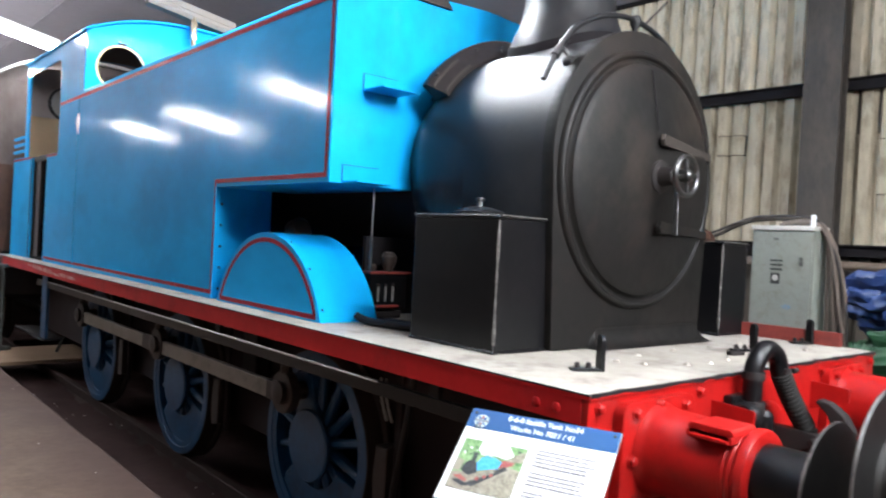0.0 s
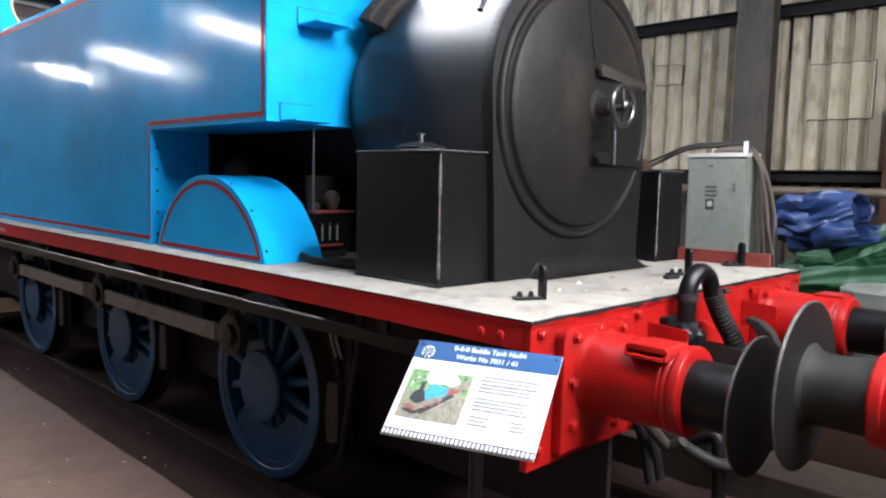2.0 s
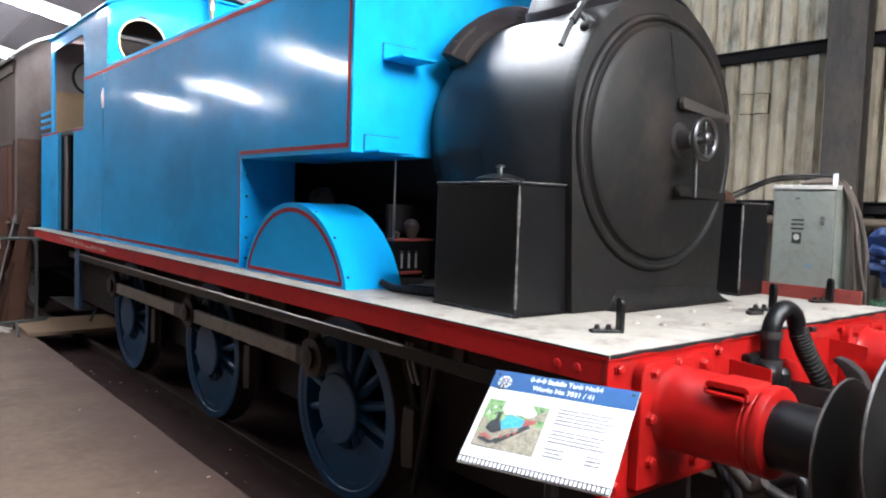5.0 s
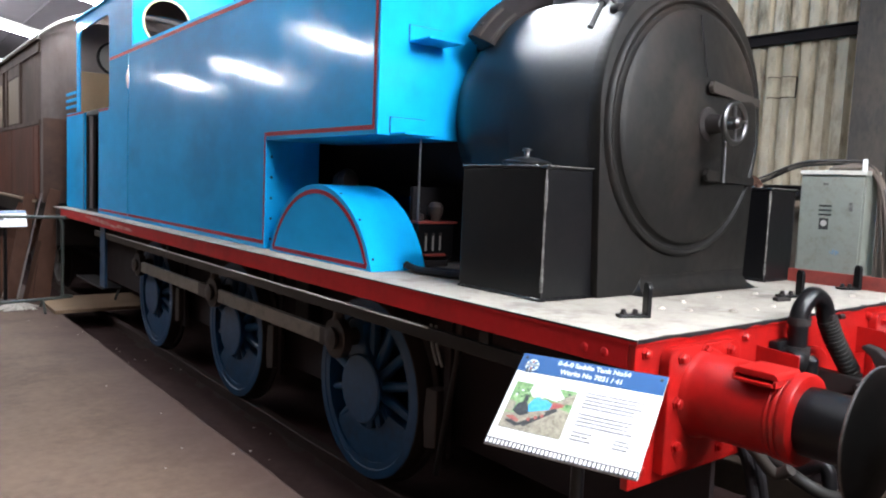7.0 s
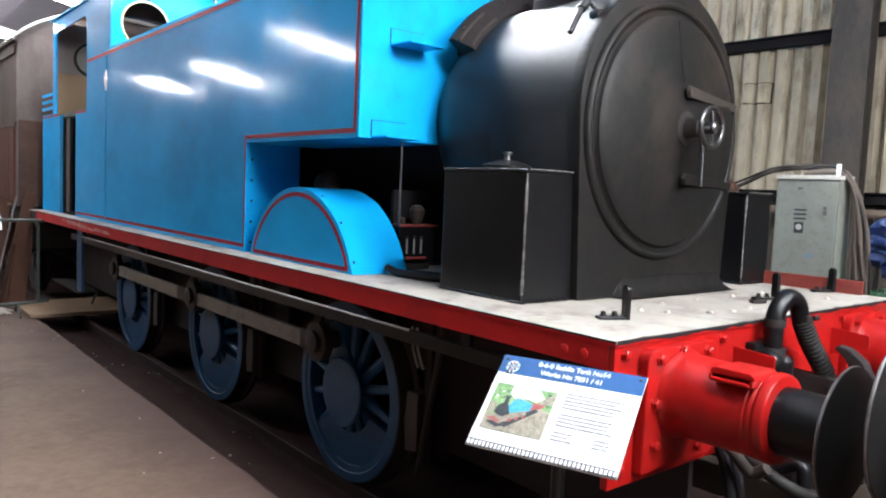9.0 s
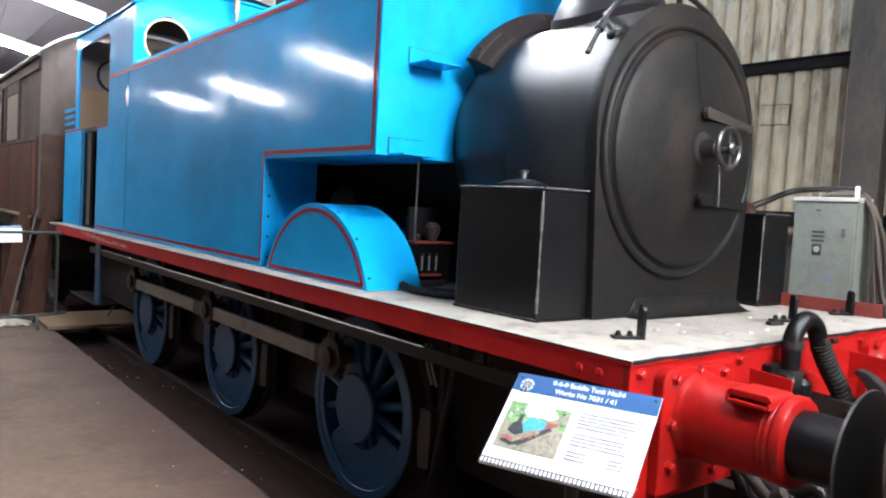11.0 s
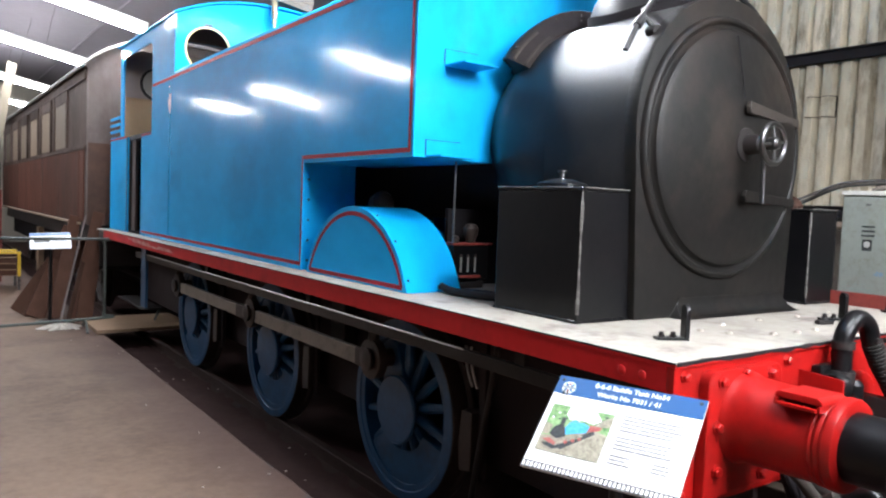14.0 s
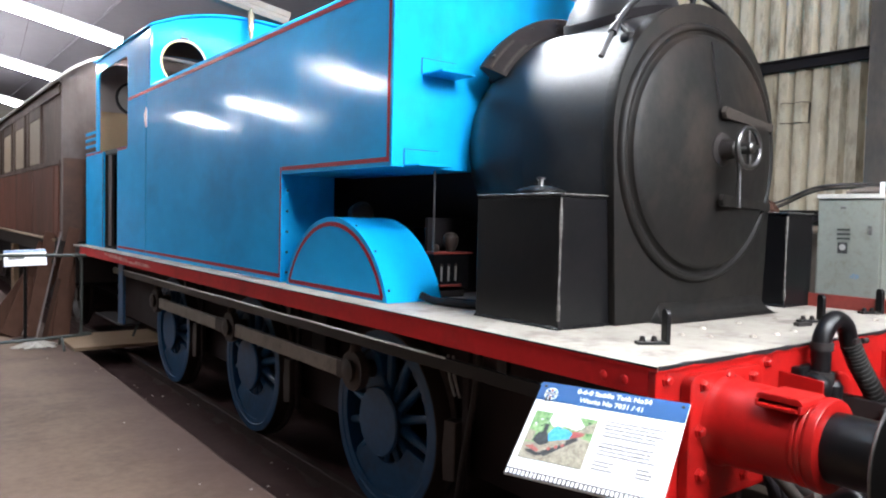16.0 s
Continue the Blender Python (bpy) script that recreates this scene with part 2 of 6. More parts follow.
PIPE_BROWN = surface("rusty_brown_pipe", (0.17, 0.125, 0.092), (0.095, 0.066, 0.048), 0.6, 0.1, grain=25, patches=6, bump=0.15)
ROOF = surface("dark_roof_sheet", (0.29, 0.26, 0.285), (0.235, 0.21, 0.235), 0.85, 0.1, grain=6, patches=0.5, bump=0.05, specular=0.2)
COACH = surface("faded_brown_coach_boards", (0.128, 0.046, 0.030), (0.070, 0.030, 0.021), 0.75, 0.12, grain=9, patches=1.5, bump=0.2, amount=0.9, stretch=(1, 1, 0.25), specular=0.12, dirt=(0.060, 0.040, 0.032), dirt_amount=0.6, dirt_scale=1.6, per_object=0.22)
COACH_UPPER = surface("weathered_grey_brown_coach_boards", (0.085, 0.058, 0.048), (0.052, 0.036, 0.030), 0.78, 0.12, grain=11, patches=1.8, bump=0.2, amount=0.95, stretch=(1, 1, 0.4), specular=0.12, dirt=(0.125, 0.095, 0.080), dirt_amount=0.55, dirt_scale=1.9, per_object=0.15)
COACH_END = surface("grey_primed_coach_end", (0.185, 0.155, 0.146), (0.115, 0.090, 0.082), 0.75, 0.1, grain=8, patches=1.3, bump=0.15, amount=1.0, stretch=(1, 1, 0.5), specular=0.2, dirt=(0.085, 0.066, 0.060), dirt_amount=0.7, dirt_scale=1.7)
COACH_LOW = surface("dusty_brown_coach_end", (0.118, 0.068, 0.052), (0.072, 0.044, 0.036), 0.75, 0.1, grain=9, patches=1.6, bump=0.15, amount=1.0, specular=0.15, dirt=(0.050, 0.036, 0.032), dirt_amount=0.6, dirt_scale=2.0)
COACH_ROOF = surface("grey_canvas_coach_roof", (0.36, 0.34, 0.32), (0.27, 0.25, 0.23), 0.75, 0.1, grain=12, patches=1.5, bump=0.1)
BOARDED = surface("boarded_window_panel", (0.25, 0.185, 0.125), (0.17, 0.125, 0.085), 0.7, 0.1, grain=10, patches=2, stretch=(1, 1, 0.3), bump=0.1, per_object=0.4)
TIMBER = surface("rough_timber", (0.30, 0.20, 0.125), (0.20, 0.13, 0.08), 0.75, 0.1, grain=16, patches=2, stretch=(0.3, 1, 1), bump=0.2, per_object=0.2)
OLD_TIMBER = surface("old_dark_timber", (0.074, 0.036, 0.025), (0.036, 0.018, 0.013), 0.8, 0.1, specular=0.1, grain=16, patches=2, stretch=(1, 1, 0.3), bump=0.2, per_object=0.35)
PALE_TIMBER = surface("pale_sawn_timber", (0.23, 0.195, 0.14), (0.17, 0.14, 0.095), 0.7, 0.1, grain=16, patches=2, stretch=(1, 1, 0.2), bump=0.1, per_object=0.15)
LOCKER = surface("grey_green_locker_paint", (0.190, 0.200, 0.175), (0.155, 0.163, 0.143), 0.45, 0.1, grain=40, patches=3, bump=0.05, amount=0.7, dirt=(0.10, 0.075, 0.05), dirt_amount=0.45, dirt_scale=14)
LOCKER_TOP = surface("pale_locker_rim", (0.46, 0.44, 0.40), (0.30, 0.28, 0.25), 0.5, 0.1, grain=60, patches=12, bump=0.05)
BLUE_TARP = surface("blue_tarpaulin", (0.021, 0.043, 0.135), (0.010, 0.021, 0.070), 0.36, 0.1, grain=30, patches=4, bump=0.08, specular=0.5)
GREEN_TARP = surface("green_tarpaulin", (0.018, 0.066, 0.029), (0.010, 0.036, 0.017), 0.42, 0.1, grain=30, patches=4, bump=0.08, specular=0.45)


def creased(m, scale, depth):
    """Sharp random creases of a stiff plastic sheet."""
    nodes, links = m.node_tree.nodes, m.node_tree.links
    bsdf = nodes["Principled BSDF"]
    coord = nodes.new("ShaderNodeTexCoord")
    wave = nodes.new("ShaderNodeTexNoise")
    wave.noise_type = "RIDGED_MULTIFRACTAL"
    wave.inputs["Scale"].default_value, wave.inputs["Detail"].default_value = scale, 2.5
    wave.inputs["Distortion"].default_value = 0.6
    links.new(coord.outputs["Object"], wave.inputs["Vector"])
    fold = nodes.new("ShaderNodeBump")
    fold.inputs["Strength"].default_value, fold.inputs["Distance"].default_value = 0.9, depth
    links.new(wave.outputs["Fac"], fold.inputs["Height"])
    links.new(fold.outputs["Normal"], bsdf.inputs["Normal"])


creased(BLUE_TARP, 3.4, 0.085)
creased(GREEN_TARP, 3.8, 0.075)
GALV = surface("galvanised_tube", (0.062, 0.072, 0.066), (0.040, 0.046, 0.042), 0.5, 0.1, metal=0.2, grain=30, bump=0.05)
WHITE = surface("white_laminate", (0.72, 0.73, 0.74), (0.68, 0.69, 0.70), 0.32, 0.05, grain=20, bump=0.0, coat=0.3)
SIGN_BLUE = surface("sign_header_blue", (0.024, 0.083, 0.215), (0.021, 0.075, 0.19), 0.3, 0.05, bump=0.0)
INK = surface("grey_print", (0.24, 0.24, 0.25), None, 0.4, 0.05, bump=0.0)
SCUFF_BLUE = surface("pale_blue_smear", (0.10, 0.17, 0.25), (0.15, 0.18, 0.20), 0.5, 0.1, grain=90, patches=60, bump=0.0, amount=1.0)
SIGN_BLACK = surface("black_print", (0.03, 0.03, 0.03), None, 0.4, 0.05, bump=0.0)
PIC_GREEN = surface("photo_green", (0.030, 0.13, 0.035), (0.30, 0.44, 0.22), 0.35, 0.05, grain=150, patches=50, bump=0.0, amount=1.0)
PIC_GREY = surface("photo_track", (0.36, 0.33, 0.26), (0.13, 0.118, 0.09), 0.35, 0.05, grain=200, patches=60, bump=0.0, amount=1.0)
PIC_SKY = surface("photo_smoke", (0.78, 0.82, 0.79), (0.50, 0.60, 0.48), 0.35, 0.05, grain=120, patches=40, bump=0.0, amount=1.0)
PIC_BLUE = surface("photo_blue", (0.02, 0.24, 0.58), (0.10, 0.42, 0.70), 0.35, 0.05, grain=200, patches=70, bump=0.0, amount=1.0)
PIC_RED = surface("photo_red", (0.26, 0.025, 0.025), (0.34, 0.15, 0.13), 0.35, 0.05, grain=200, patches=80, bump=0.0, amount=1.0)
PIC_BLACK = surface("photo_black", (0.012, 0.015, 0.018), (0.055, 0.06, 0.065), 0.35, 0.05, grain=200, patches=80, bump=0.0, amount=1.0)
YELLOW = surface("yellow_steel_frame", (0.70, 0.44, 0.02), (0.55, 0.34, 0.02), 0.45, 0.1, bump=0.05)
RAG = surface("white_rag", (0.66, 0.62, 0.56), (0.50, 0.46, 0.41), 0.9, 0.05, grain=30, patches=8, bump=0.3)
TUBE = glow("fluorescent_tube", (0.91, 0.965, 1.02), TUBE_GLOW)
# Dimmer tube glow, set to balance rear and aisle against the front.
DIM_TUBE = glow("dim_fluorescent_tube", (0.91, 0.955, 1.02), DIM_TUBE_GLOW)
BATTEN = surface("white_batten_enamel", (0.70, 0.70, 0.68), (0.58, 0.57, 0.54), 0.45, 0.1, bump=0.03)
DUSTY_BATTEN = surface("dusty_batten_enamel", (0.30, 0.25, 0.21), (0.22, 0.18, 0.15), 0.7, 0.1, bump=0.03)
DIM_WALL = surface("dim_brown_wall", (0.075, 0.064, 0.058), (0.050, 0.042, 0.038), 0.8, 0.1, grain=8, patches=0.7, bump=0.1, amount=1.0)
FAR_FLOOR = surface("oily_dirt_floor", (0.066, 0.048, 0.036), (0.036, 0.025, 0.019), 0.85, 0.1, grain=10, patches=1.2, bump=0.3, amount=1.0, specular=0.2)
FAR_WALL = surface("cream_far_wall", (0.50, 0.46, 0.38), (0.40, 0.36, 0.29), 0.8, 0.1, grain=8, patches=1.0, bump=0.1)


# ---- mesh helpers ----
def thing(name, at, label, category, group="", kind=""):
    ob = new(name)
    ob.location = at
    ob.empty_display_size = 0.2
    return tagged(ob, label, category, group, kind)


def finish(bm, smooth=False):
    bmesh.ops.recalc_face_normals(bm, faces=bm.faces)
    for f in bm.faces:
        f.smooth = smooth
    if smooth:
        for e in bm.edges:
            if len(e.link_faces) == 2 and e.calc_face_angle(0) > radians(32):
                e.smooth = False
    return bm


def mesh(name, bm, material, smooth=False):
    finish(bm, smooth)
    data = bpy.data.meshes.new(name)
    bm.to_mesh(data)
    bm.free()
    data.materials.append(material)
    return data


def part(name, bm, material, parent, label="", smooth=False):
    """One mesh object under a thing or a part; bm may also be a finished mesh."""
    data = bm if isinstance(bm, bpy.types.Mesh) else mesh(name, bm, material, smooth)
    ob = new(name, data)
    ob.parent = parent
    ob.matrix_parent_inverse = Matrix.Translation(-parent.location)
    return tagged(ob, label)


def solid(name, bm, material, label, category="", group="", kind="", smooth=False):
    """A top-level thing that is one mesh."""
    return tagged(new(name, mesh(name, bm, material, smooth)), label, category, group, kind)


def box(x0, x1, y0, y1, z0, z1, bevel=0.0, bm=None, m=None):
    own = bmesh.new()
    bmesh.ops.create_cube(own, size=1)
    for v in own.verts:
        v.co = Vector(((x0 + x1) / 2 + v.co.x * (x1 - x0), (y0 + y1) / 2 + v.co.y * (y1 - y0), (z0 + z1) / 2 + v.co.z * (z1 - z0)))
    if bevel:
        bmesh.ops.bevel(own, geom=own.edges[:], offset=bevel, segments=2, affect="EDGES", profile=0.6)
    if m:
        own.transform(m)
    return merge(bm, own)


def merge(bm, own):
    if bm is None:
        return own
    tmp = bpy.data.meshes.new("tmp")
    own.to_mesh(tmp)
    own.free()
    bm.from_mesh(tmp)
    bpy.data.meshes.remove(tmp)
    return bm


def lathe(profile, origin, axis, n=48, bm=None, closed=True):
    """Turn a profile of (distance along the axis, radius) round an axis."""
    axis = Vector(axis).normalized()
    side = axis.orthogonal().normalized()
    up = axis.cross(side)
    own = bmesh.new()
    rings = []
    for d, r in profile:
        c = Vector(origin) + axis * d
        if r < 1e-5:
            rings.append([own.verts.new(c)])
        else:
            rings.append([own.verts.new(c + (side * math.cos(a) + up * math.sin(a)) * r) for a in (2 * math.pi * k / n for k in range(n))])
    for a, b in zip(rings, rings[1:]):
        for k in range(n):
            j = (k + 1) % n
            if len(a) == 1 and len(b) == 1:
                continue
            if len(a) == 1:
                own.faces.new((a[0], b[j], b[k]))
            elif len(b) == 1:
                own.faces.new((a[k], a[j], b[0]))
            else:
                own.faces.new((a[k], a[j], b[j], b[k]))
    if closed:
        for ring in (rings[0], rings[-1]):
            if len(ring) > 2:
                own.faces.new(ring)
    return merge(bm, own)


def rod(p0, p1, r, n=16, bm=None, r1=None):
    p0, p1 = Vector(p0), Vector(p1)
    return lathe([(0, r), ((p1 - p0).length, r if r1 is None else r1)], p0, p1 - p0, n, bm)


def pipe(points, r, n=10, bm=None, smooth_steps=6):
    """A round pipe through points, rounded by a Catmull-Rom curve."""
    pts = [Vector(p) for p in points]
    path = []
    for i in range(len(pts) - 1):
        a, b, c, d = pts[max(i - 1, 0)], pts[i], pts[i + 1], pts[min(i + 2, len(pts) - 1)]
        for s in range(smooth_steps):
            u = s / smooth_steps
            path.append(0.5 * (2 * b + (c - a) * u + (2 * a - 5 * b + 4 * c - d) * u * u + (3 * b - a - 3 * c + d) * u ** 3))
    path.append(pts[-1])
    own = bmesh.new()
    rings, side = [], None
    for i, p in enumerate(path):
        way = (path[min(i + 1, len(path) - 1)] - path[max(i - 1, 0)]).normalized()
        side = way.orthogonal().normalized() if side is None else (side - way * side.dot(way)).normalized()
        up = way.cross(side)
        rings.append([own.verts.new(p + (side * math.cos(2 * math.pi * k / n) + up * math.sin(2 * math.pi * k / n)) * r) for k in range(n)])
    for a, b in zip(rings, rings[1:]):
        for k in range(n):
            own.faces.new((a[k], a[(k + 1) % n], b[(k + 1) % n], b[k]))
    own.faces.new(rings[0])
    own.faces.new(rings[-1])
    return merge(bm, own)


def prism(outline, lo, hi, axis, bm=None, bevel=0.0):
    """Extrude an outline of 2D points between lo and hi along x, y or z."""
    own = bmesh.new()
    place = {"x": lambda p, d: (d, p[0], p[1]), "y": lambda p, d: (p[0], d, p[1]), "z": lambda p, d: (p[0], p[1], d)}[axis]
    a = [own.verts.new(place(p, lo)) for p in outline]
    b = [own.verts.new(place(p, hi)) for p in outline]
    own.faces.new(a)
    own.faces.new(b)
    for k in range(len(a)):
        j = (k + 1) % len(a)
        own.faces.new((a[k], a[j], b[j], b[k]))
    if bevel:
        bmesh.ops.recalc_face_normals(own, faces=own.faces)
        bmesh.ops.bevel(own, geom=own.edges[:], offset=bevel, segments=2, affect="EDGES", profile=0.6)
    return merge(bm, own)


def arc(cx, cz, r, a0, a1, n):
    return [(cx + r * math.cos(radians(a0 + (a1 - a0) * k / n)), cz + r * math.sin(radians(a0 + (a1 - a0) * k / n))) for k in range(n + 1)]


def strip(path, width, normal_axis, at, thick, bm=None):
    """A flat painted stripe that follows a 2D path in the plane at normal_axis = at."""
    own = bmesh.new()
    pts = [Vector((*p, 0)) for p in path]
    place = {"x": lambda p, d: (d, p.x, p.y), "y": lambda p, d: (p.x, d, p.y)}[normal_axis]
    rows = []
    for i, p in enumerate(pts):
        d0 = (pts[i] - pts[i - 1]).normalized() if i else (pts[1] - pts[0]).normalized()
        d1 = (pts[i + 1] - pts[i]).normalized() if i + 1 < len(pts) else d0
        t = (d0 + d1).normalized()
        n = Vector((-t.y, t.x, 0)) / max(0.5, t.dot(d0))
        rows.append([own.verts.new(place(q, d)) for q, d in ((p + n * width / 2, at), (p - n * width / 2, at), (p - n * width / 2, at + thick), (p + n * width / 2, at + thick))])
    for a, b in zip(rows, rows[1:]):
        for k in range(4):
            own.faces.new((a[k], a[(k + 1) % 4], b[(k + 1) % 4], b[k]))
    own.faces.new(rows[0])
    own.faces.new(rows[-1])
    return merge(bm, own)


def lettering(text, size, m, material, parent, name="lettering", shear=0.0):
    """Words in the built-in font as a thin raised mesh."""
    curve = bpy.data.curves.new("words", "FONT")
    curve.body, curve.size, curve.align_x, curve.align_y = text, size, "CENTER", "CENTER"
    curve.extrude = 0.0006
    curve.offset = size * 0.02
    curve.shear = shear
    ob = bpy.data.objects.new("words", curve)
    data = bpy.data.meshes.new_from_object(ob)
    bpy.data.objects.remove(ob)
    data.transform(m)
    data.materials.clear()
    data.materials.append(material)
    return part(name, data, material, parent)


def weld(points, r, seed):
    """A lumpy bead laid along a line, rubbed unevenly."""
    rng = random.Random(seed)
    pts = []
    for a, b in zip(points, points[1:]):
        n = max(2, int((Vector(b) - Vector(a)).length / 0.012))
        pts += [Vector(a).lerp(Vector(b), k / n) for k in range(n)]
    pts.append(Vector(points[-1]))
    bm = bmesh.new()
    rings = []
    for k, p in enumerate(pts):
        way = (pts[min(k + 1, len(pts) - 1)] - pts[max(k - 1, 0)]).normalized()
        s = way.cross(Vector((0.3, 0.5, 0.81))).normalized()
        u = way.cross(s)
        q = r * (0.55 + 0.5 * rng.random() + 0.5 * noise.noise((k * 0.13, seed, 0)))
        rings.append([bm.verts.new(p + (s * math.cos(h) + u * math.sin(h)) * q) for h in (math.pi * 2 * e / 7 for e in range(7))])
    for a, b in zip(rings, rings[1:]):
        for e in range(7):
            bm.faces.new((a[e], a[(e + 1) % 7], b[(e + 1) % 7], b[e]))
    bm.faces.new(rings[0])
    bm.faces.new(rings[-1])
    return bm


# ---- the shed ----
FLOOR_EDGE = -1.32
TRACK = -0.085
def aisle():
    """Aisle slab with a worn, slightly wandering edge."""
    bm = bmesh.new()
    n = 400
    rows = []
    for k in range(n + 1):
        y = -10 + 40 * k / n
        e = FLOOR_EDGE + 0.012 * noise.noise((y * 1.3, 0, 0)) + 0.008 * noise.noise((y * 5, 3, 0))
        rows.append([bm.verts.new(p) for p in ((-11.0, y, 0.0), (e - 0.25, y, 0.0), (e - 0.03, y, -0.003), (e, y, -0.022), (e + 0.02, y, -0.30))])
    for a, b in zip(rows, rows[1:]):
        for q in range(4):
            bm.faces.new((a[q], a[q + 1], b[q + 1], b[q]))
    return bm


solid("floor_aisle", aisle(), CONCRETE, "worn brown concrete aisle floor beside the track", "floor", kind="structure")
solid("floor_far_side", box(1.28, 5.9, -10.0, 30.0, -0.30, 0.0, 0.012), FAR_FLOOR, "oily brown floor behind the locomotive", "floor", kind="structure")


def rough_bed():
    bm = bmesh.new()
    nx, ny = 27, 300
    grid = [[bm.verts.new((FLOOR_EDGE + 2.67 * i / nx, -10 + 40 * j / ny, -0.20 + 0.035 * noise.noise((i * 0.9, j * 0.7, 0)))) for i in range(nx + 1)] for j in range(ny + 1)]
    for j in range(ny):
        for i in range(nx):
            bm.faces.new((grid[j][i], grid[j][i + 1], grid[j + 1][i + 1], grid[j + 1][i]))
    return bm


solid("track_bed", rough_bed(), TRACKBED, "oily brown earth and ballast between the rails", "ground", kind="structure", smooth=True)


def rail(x):
    outline = [(x + a, b + TRACK + 0.05) for a, b in ((-0.06, -0.19), (0.06, -0.19), (0.06, -0.175), (0.010, -0.16), (0.010, -0.09), (0.034, -0.082), (0.034, -0.056), (0.028, -0.05), (-0.028, -0.05), (-0.034, -0.056), (-0.034, -0.082), (-0.010, -0.09), (-0.010, -0.16), (-0.06, -0.175))]
    return prism(outline, -10, 30, "y")


for rx in (-0.7475, 0.7475):
    solid("rail", rail(rx), RUST, "rusty flat-bottom steel rail under the wheels", "rail", "running rails")


# The cladding: overlapping corrugated sheets in three tiers, on steel girts.
WALL = 5.6
PITCH = 0.21


def corrugated(width, z0, z1, lean=0.02, phase=0.0):
    bm = bmesh.new()
    steps = int(round(width / PITCH * 16))
    rows = [[], []]
    for side in (0, 1):
        for k in range(steps + 1):
            y = width * k / steps
            u = ((y + phase) / PITCH) % 1
            d = 0.090 * max(0.0, min(1.0, 0.5 + 5.5 * (abs(u - 0.5) - 0.345))) + 0.008 * side
            rows[side].append((bm.verts.new((d - lean, y, z0)), bm.verts.new((d, y, z1))))
    for side in (0, 1):
        for a, b in zip(rows[side], rows[side][1:]):
            bm.faces.new((a[0], a[1], b[1], b[0]))
    for (a, b), (c, d) in zip(zip(rows[0], rows[0][1:]), zip(rows[1], rows[1][1:])):
        bm.faces.new((a[0], b[0], d[0], c[0]))
        bm.faces.new((a[1], b[1], d[1], c[1]))
    return bm


wall_east = solid("wall_east", box(WALL + 0.09, WALL + 0.24, -10, 30, -0.2, 5.4), GIRDER, "dark backing of the corrugated shed wall", "wall", kind="structure")
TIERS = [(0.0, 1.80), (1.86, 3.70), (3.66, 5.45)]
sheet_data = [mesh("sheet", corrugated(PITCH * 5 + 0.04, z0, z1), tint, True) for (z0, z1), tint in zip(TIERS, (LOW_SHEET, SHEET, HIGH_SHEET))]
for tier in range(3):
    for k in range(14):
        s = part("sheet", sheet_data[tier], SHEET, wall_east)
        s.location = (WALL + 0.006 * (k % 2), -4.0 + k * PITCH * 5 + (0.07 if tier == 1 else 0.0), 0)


def girt(z, h=0.13):
    bm = box(WALL - 0.10, WALL - 0.035, -6, 14, z - h / 2, z + h / 2, 0.004)
    return box(WALL - 0.16, WALL - 0.10, -6, 14, z + h / 2 - 0.02, z + h / 2, 0.004, bm)


for gz in (1.85, 3.67, 5.2):
    solid("girt", girt(gz), DARK, "sooty steel angle girt carrying the cladding", "girder", "wall girts")


def stanchion(y):
    t = thing("stanchion", (WALL - 0.2, y, 0), "sooty steel stanchion against the corrugated wall", "column", "wall stanchions")
    part("flange", box(WALL - 0.36, WALL - 0.335, y - 0.20, y + 0.20, 0, 5.4, 0.004), GIRDER, t)
    part("web", box(WALL - 0.334, WALL - 0.186, y - 0.012, y + 0.012, 0, 5.4), GIRDER, t)
    part("flange", box(WALL - 0.185, WALL - 0.165, y - 0.20, y + 0.20, 0, 5.4, 0.004), GIRDER, t)


for sy in (-3.0, 1.98, 7.0, 12.0):
    stanchion(sy)


def patch_sheet(name, y, z, width, height, tilt=0.0):
    t = thing(name, (WALL - 0.04, y, z), "square of cement sheet patching the corrugated wall", "wall patch", "wall patches")
    bm = corrugated(width, 0, height, 0.0, (y + 3.93) % PITCH)
    bm.transform(pose(WALL - 0.040, y, z, tilt, 0, 0))
    part("patch", bm, PATCH_SHEET, t, smooth=True)
    # Added dark backing; its rim draws the thin dark gap round the patch.
    bm = corrugated(width + 0.014, 0, height + 0.018, 0.0, (y - 0.007 + 3.93) % PITCH)
    bm.transform(pose(WALL - 0.029, y - 0.007, z - 0.009, tilt, 0, 0))
    part("sealant", bm, DARK, t, "added dark backing that outlines the patch", smooth=True)


patch_sheet("wall_patch", 3.02, 2.975, PITCH * 1.5, 0.235, 1.5)
patch_sheet("wall_patch", 0.83, 2.465, PITCH * 3.1, 0.59, 0.5)

solid("leaning_board", box(WALL - 0.30, WALL - 0.27, -0.85, 0.63, 0.0, 2.63, 0.004), OLD_TIMBER, "tall brown board standing against the corrugated wall", "board")
solid("wall_pipe", rod((WALL - 0.30, -6, 1.66), (WALL - 0.30, 12, 1.72), 0.045, 14), PIPE_BROWN, "brown iron pipe running along the wall", "pipe", smooth=True)

# West and south walls are unseen, coloured dark to keep reflections low.
solid("wall_west", box(-11.2, -11.0, -10.0, 30.0, -0.2, 5.2), DIM_WALL, "unseen dark brown shed wall", "wall", kind="structure")
solid("wall_south", box(-11.2, 5.9, -10.2, -10.0, -0.2, 6.4), DIM_WALL, "unseen dark brown shed end wall", "wall", kind="structure")
solid("wall_north", box(-11.2, 5.9, 30.0, 30.2, -0.2, 6.4), FAR_WALL, "dusty cream shed end wall", "wall", kind="structure")


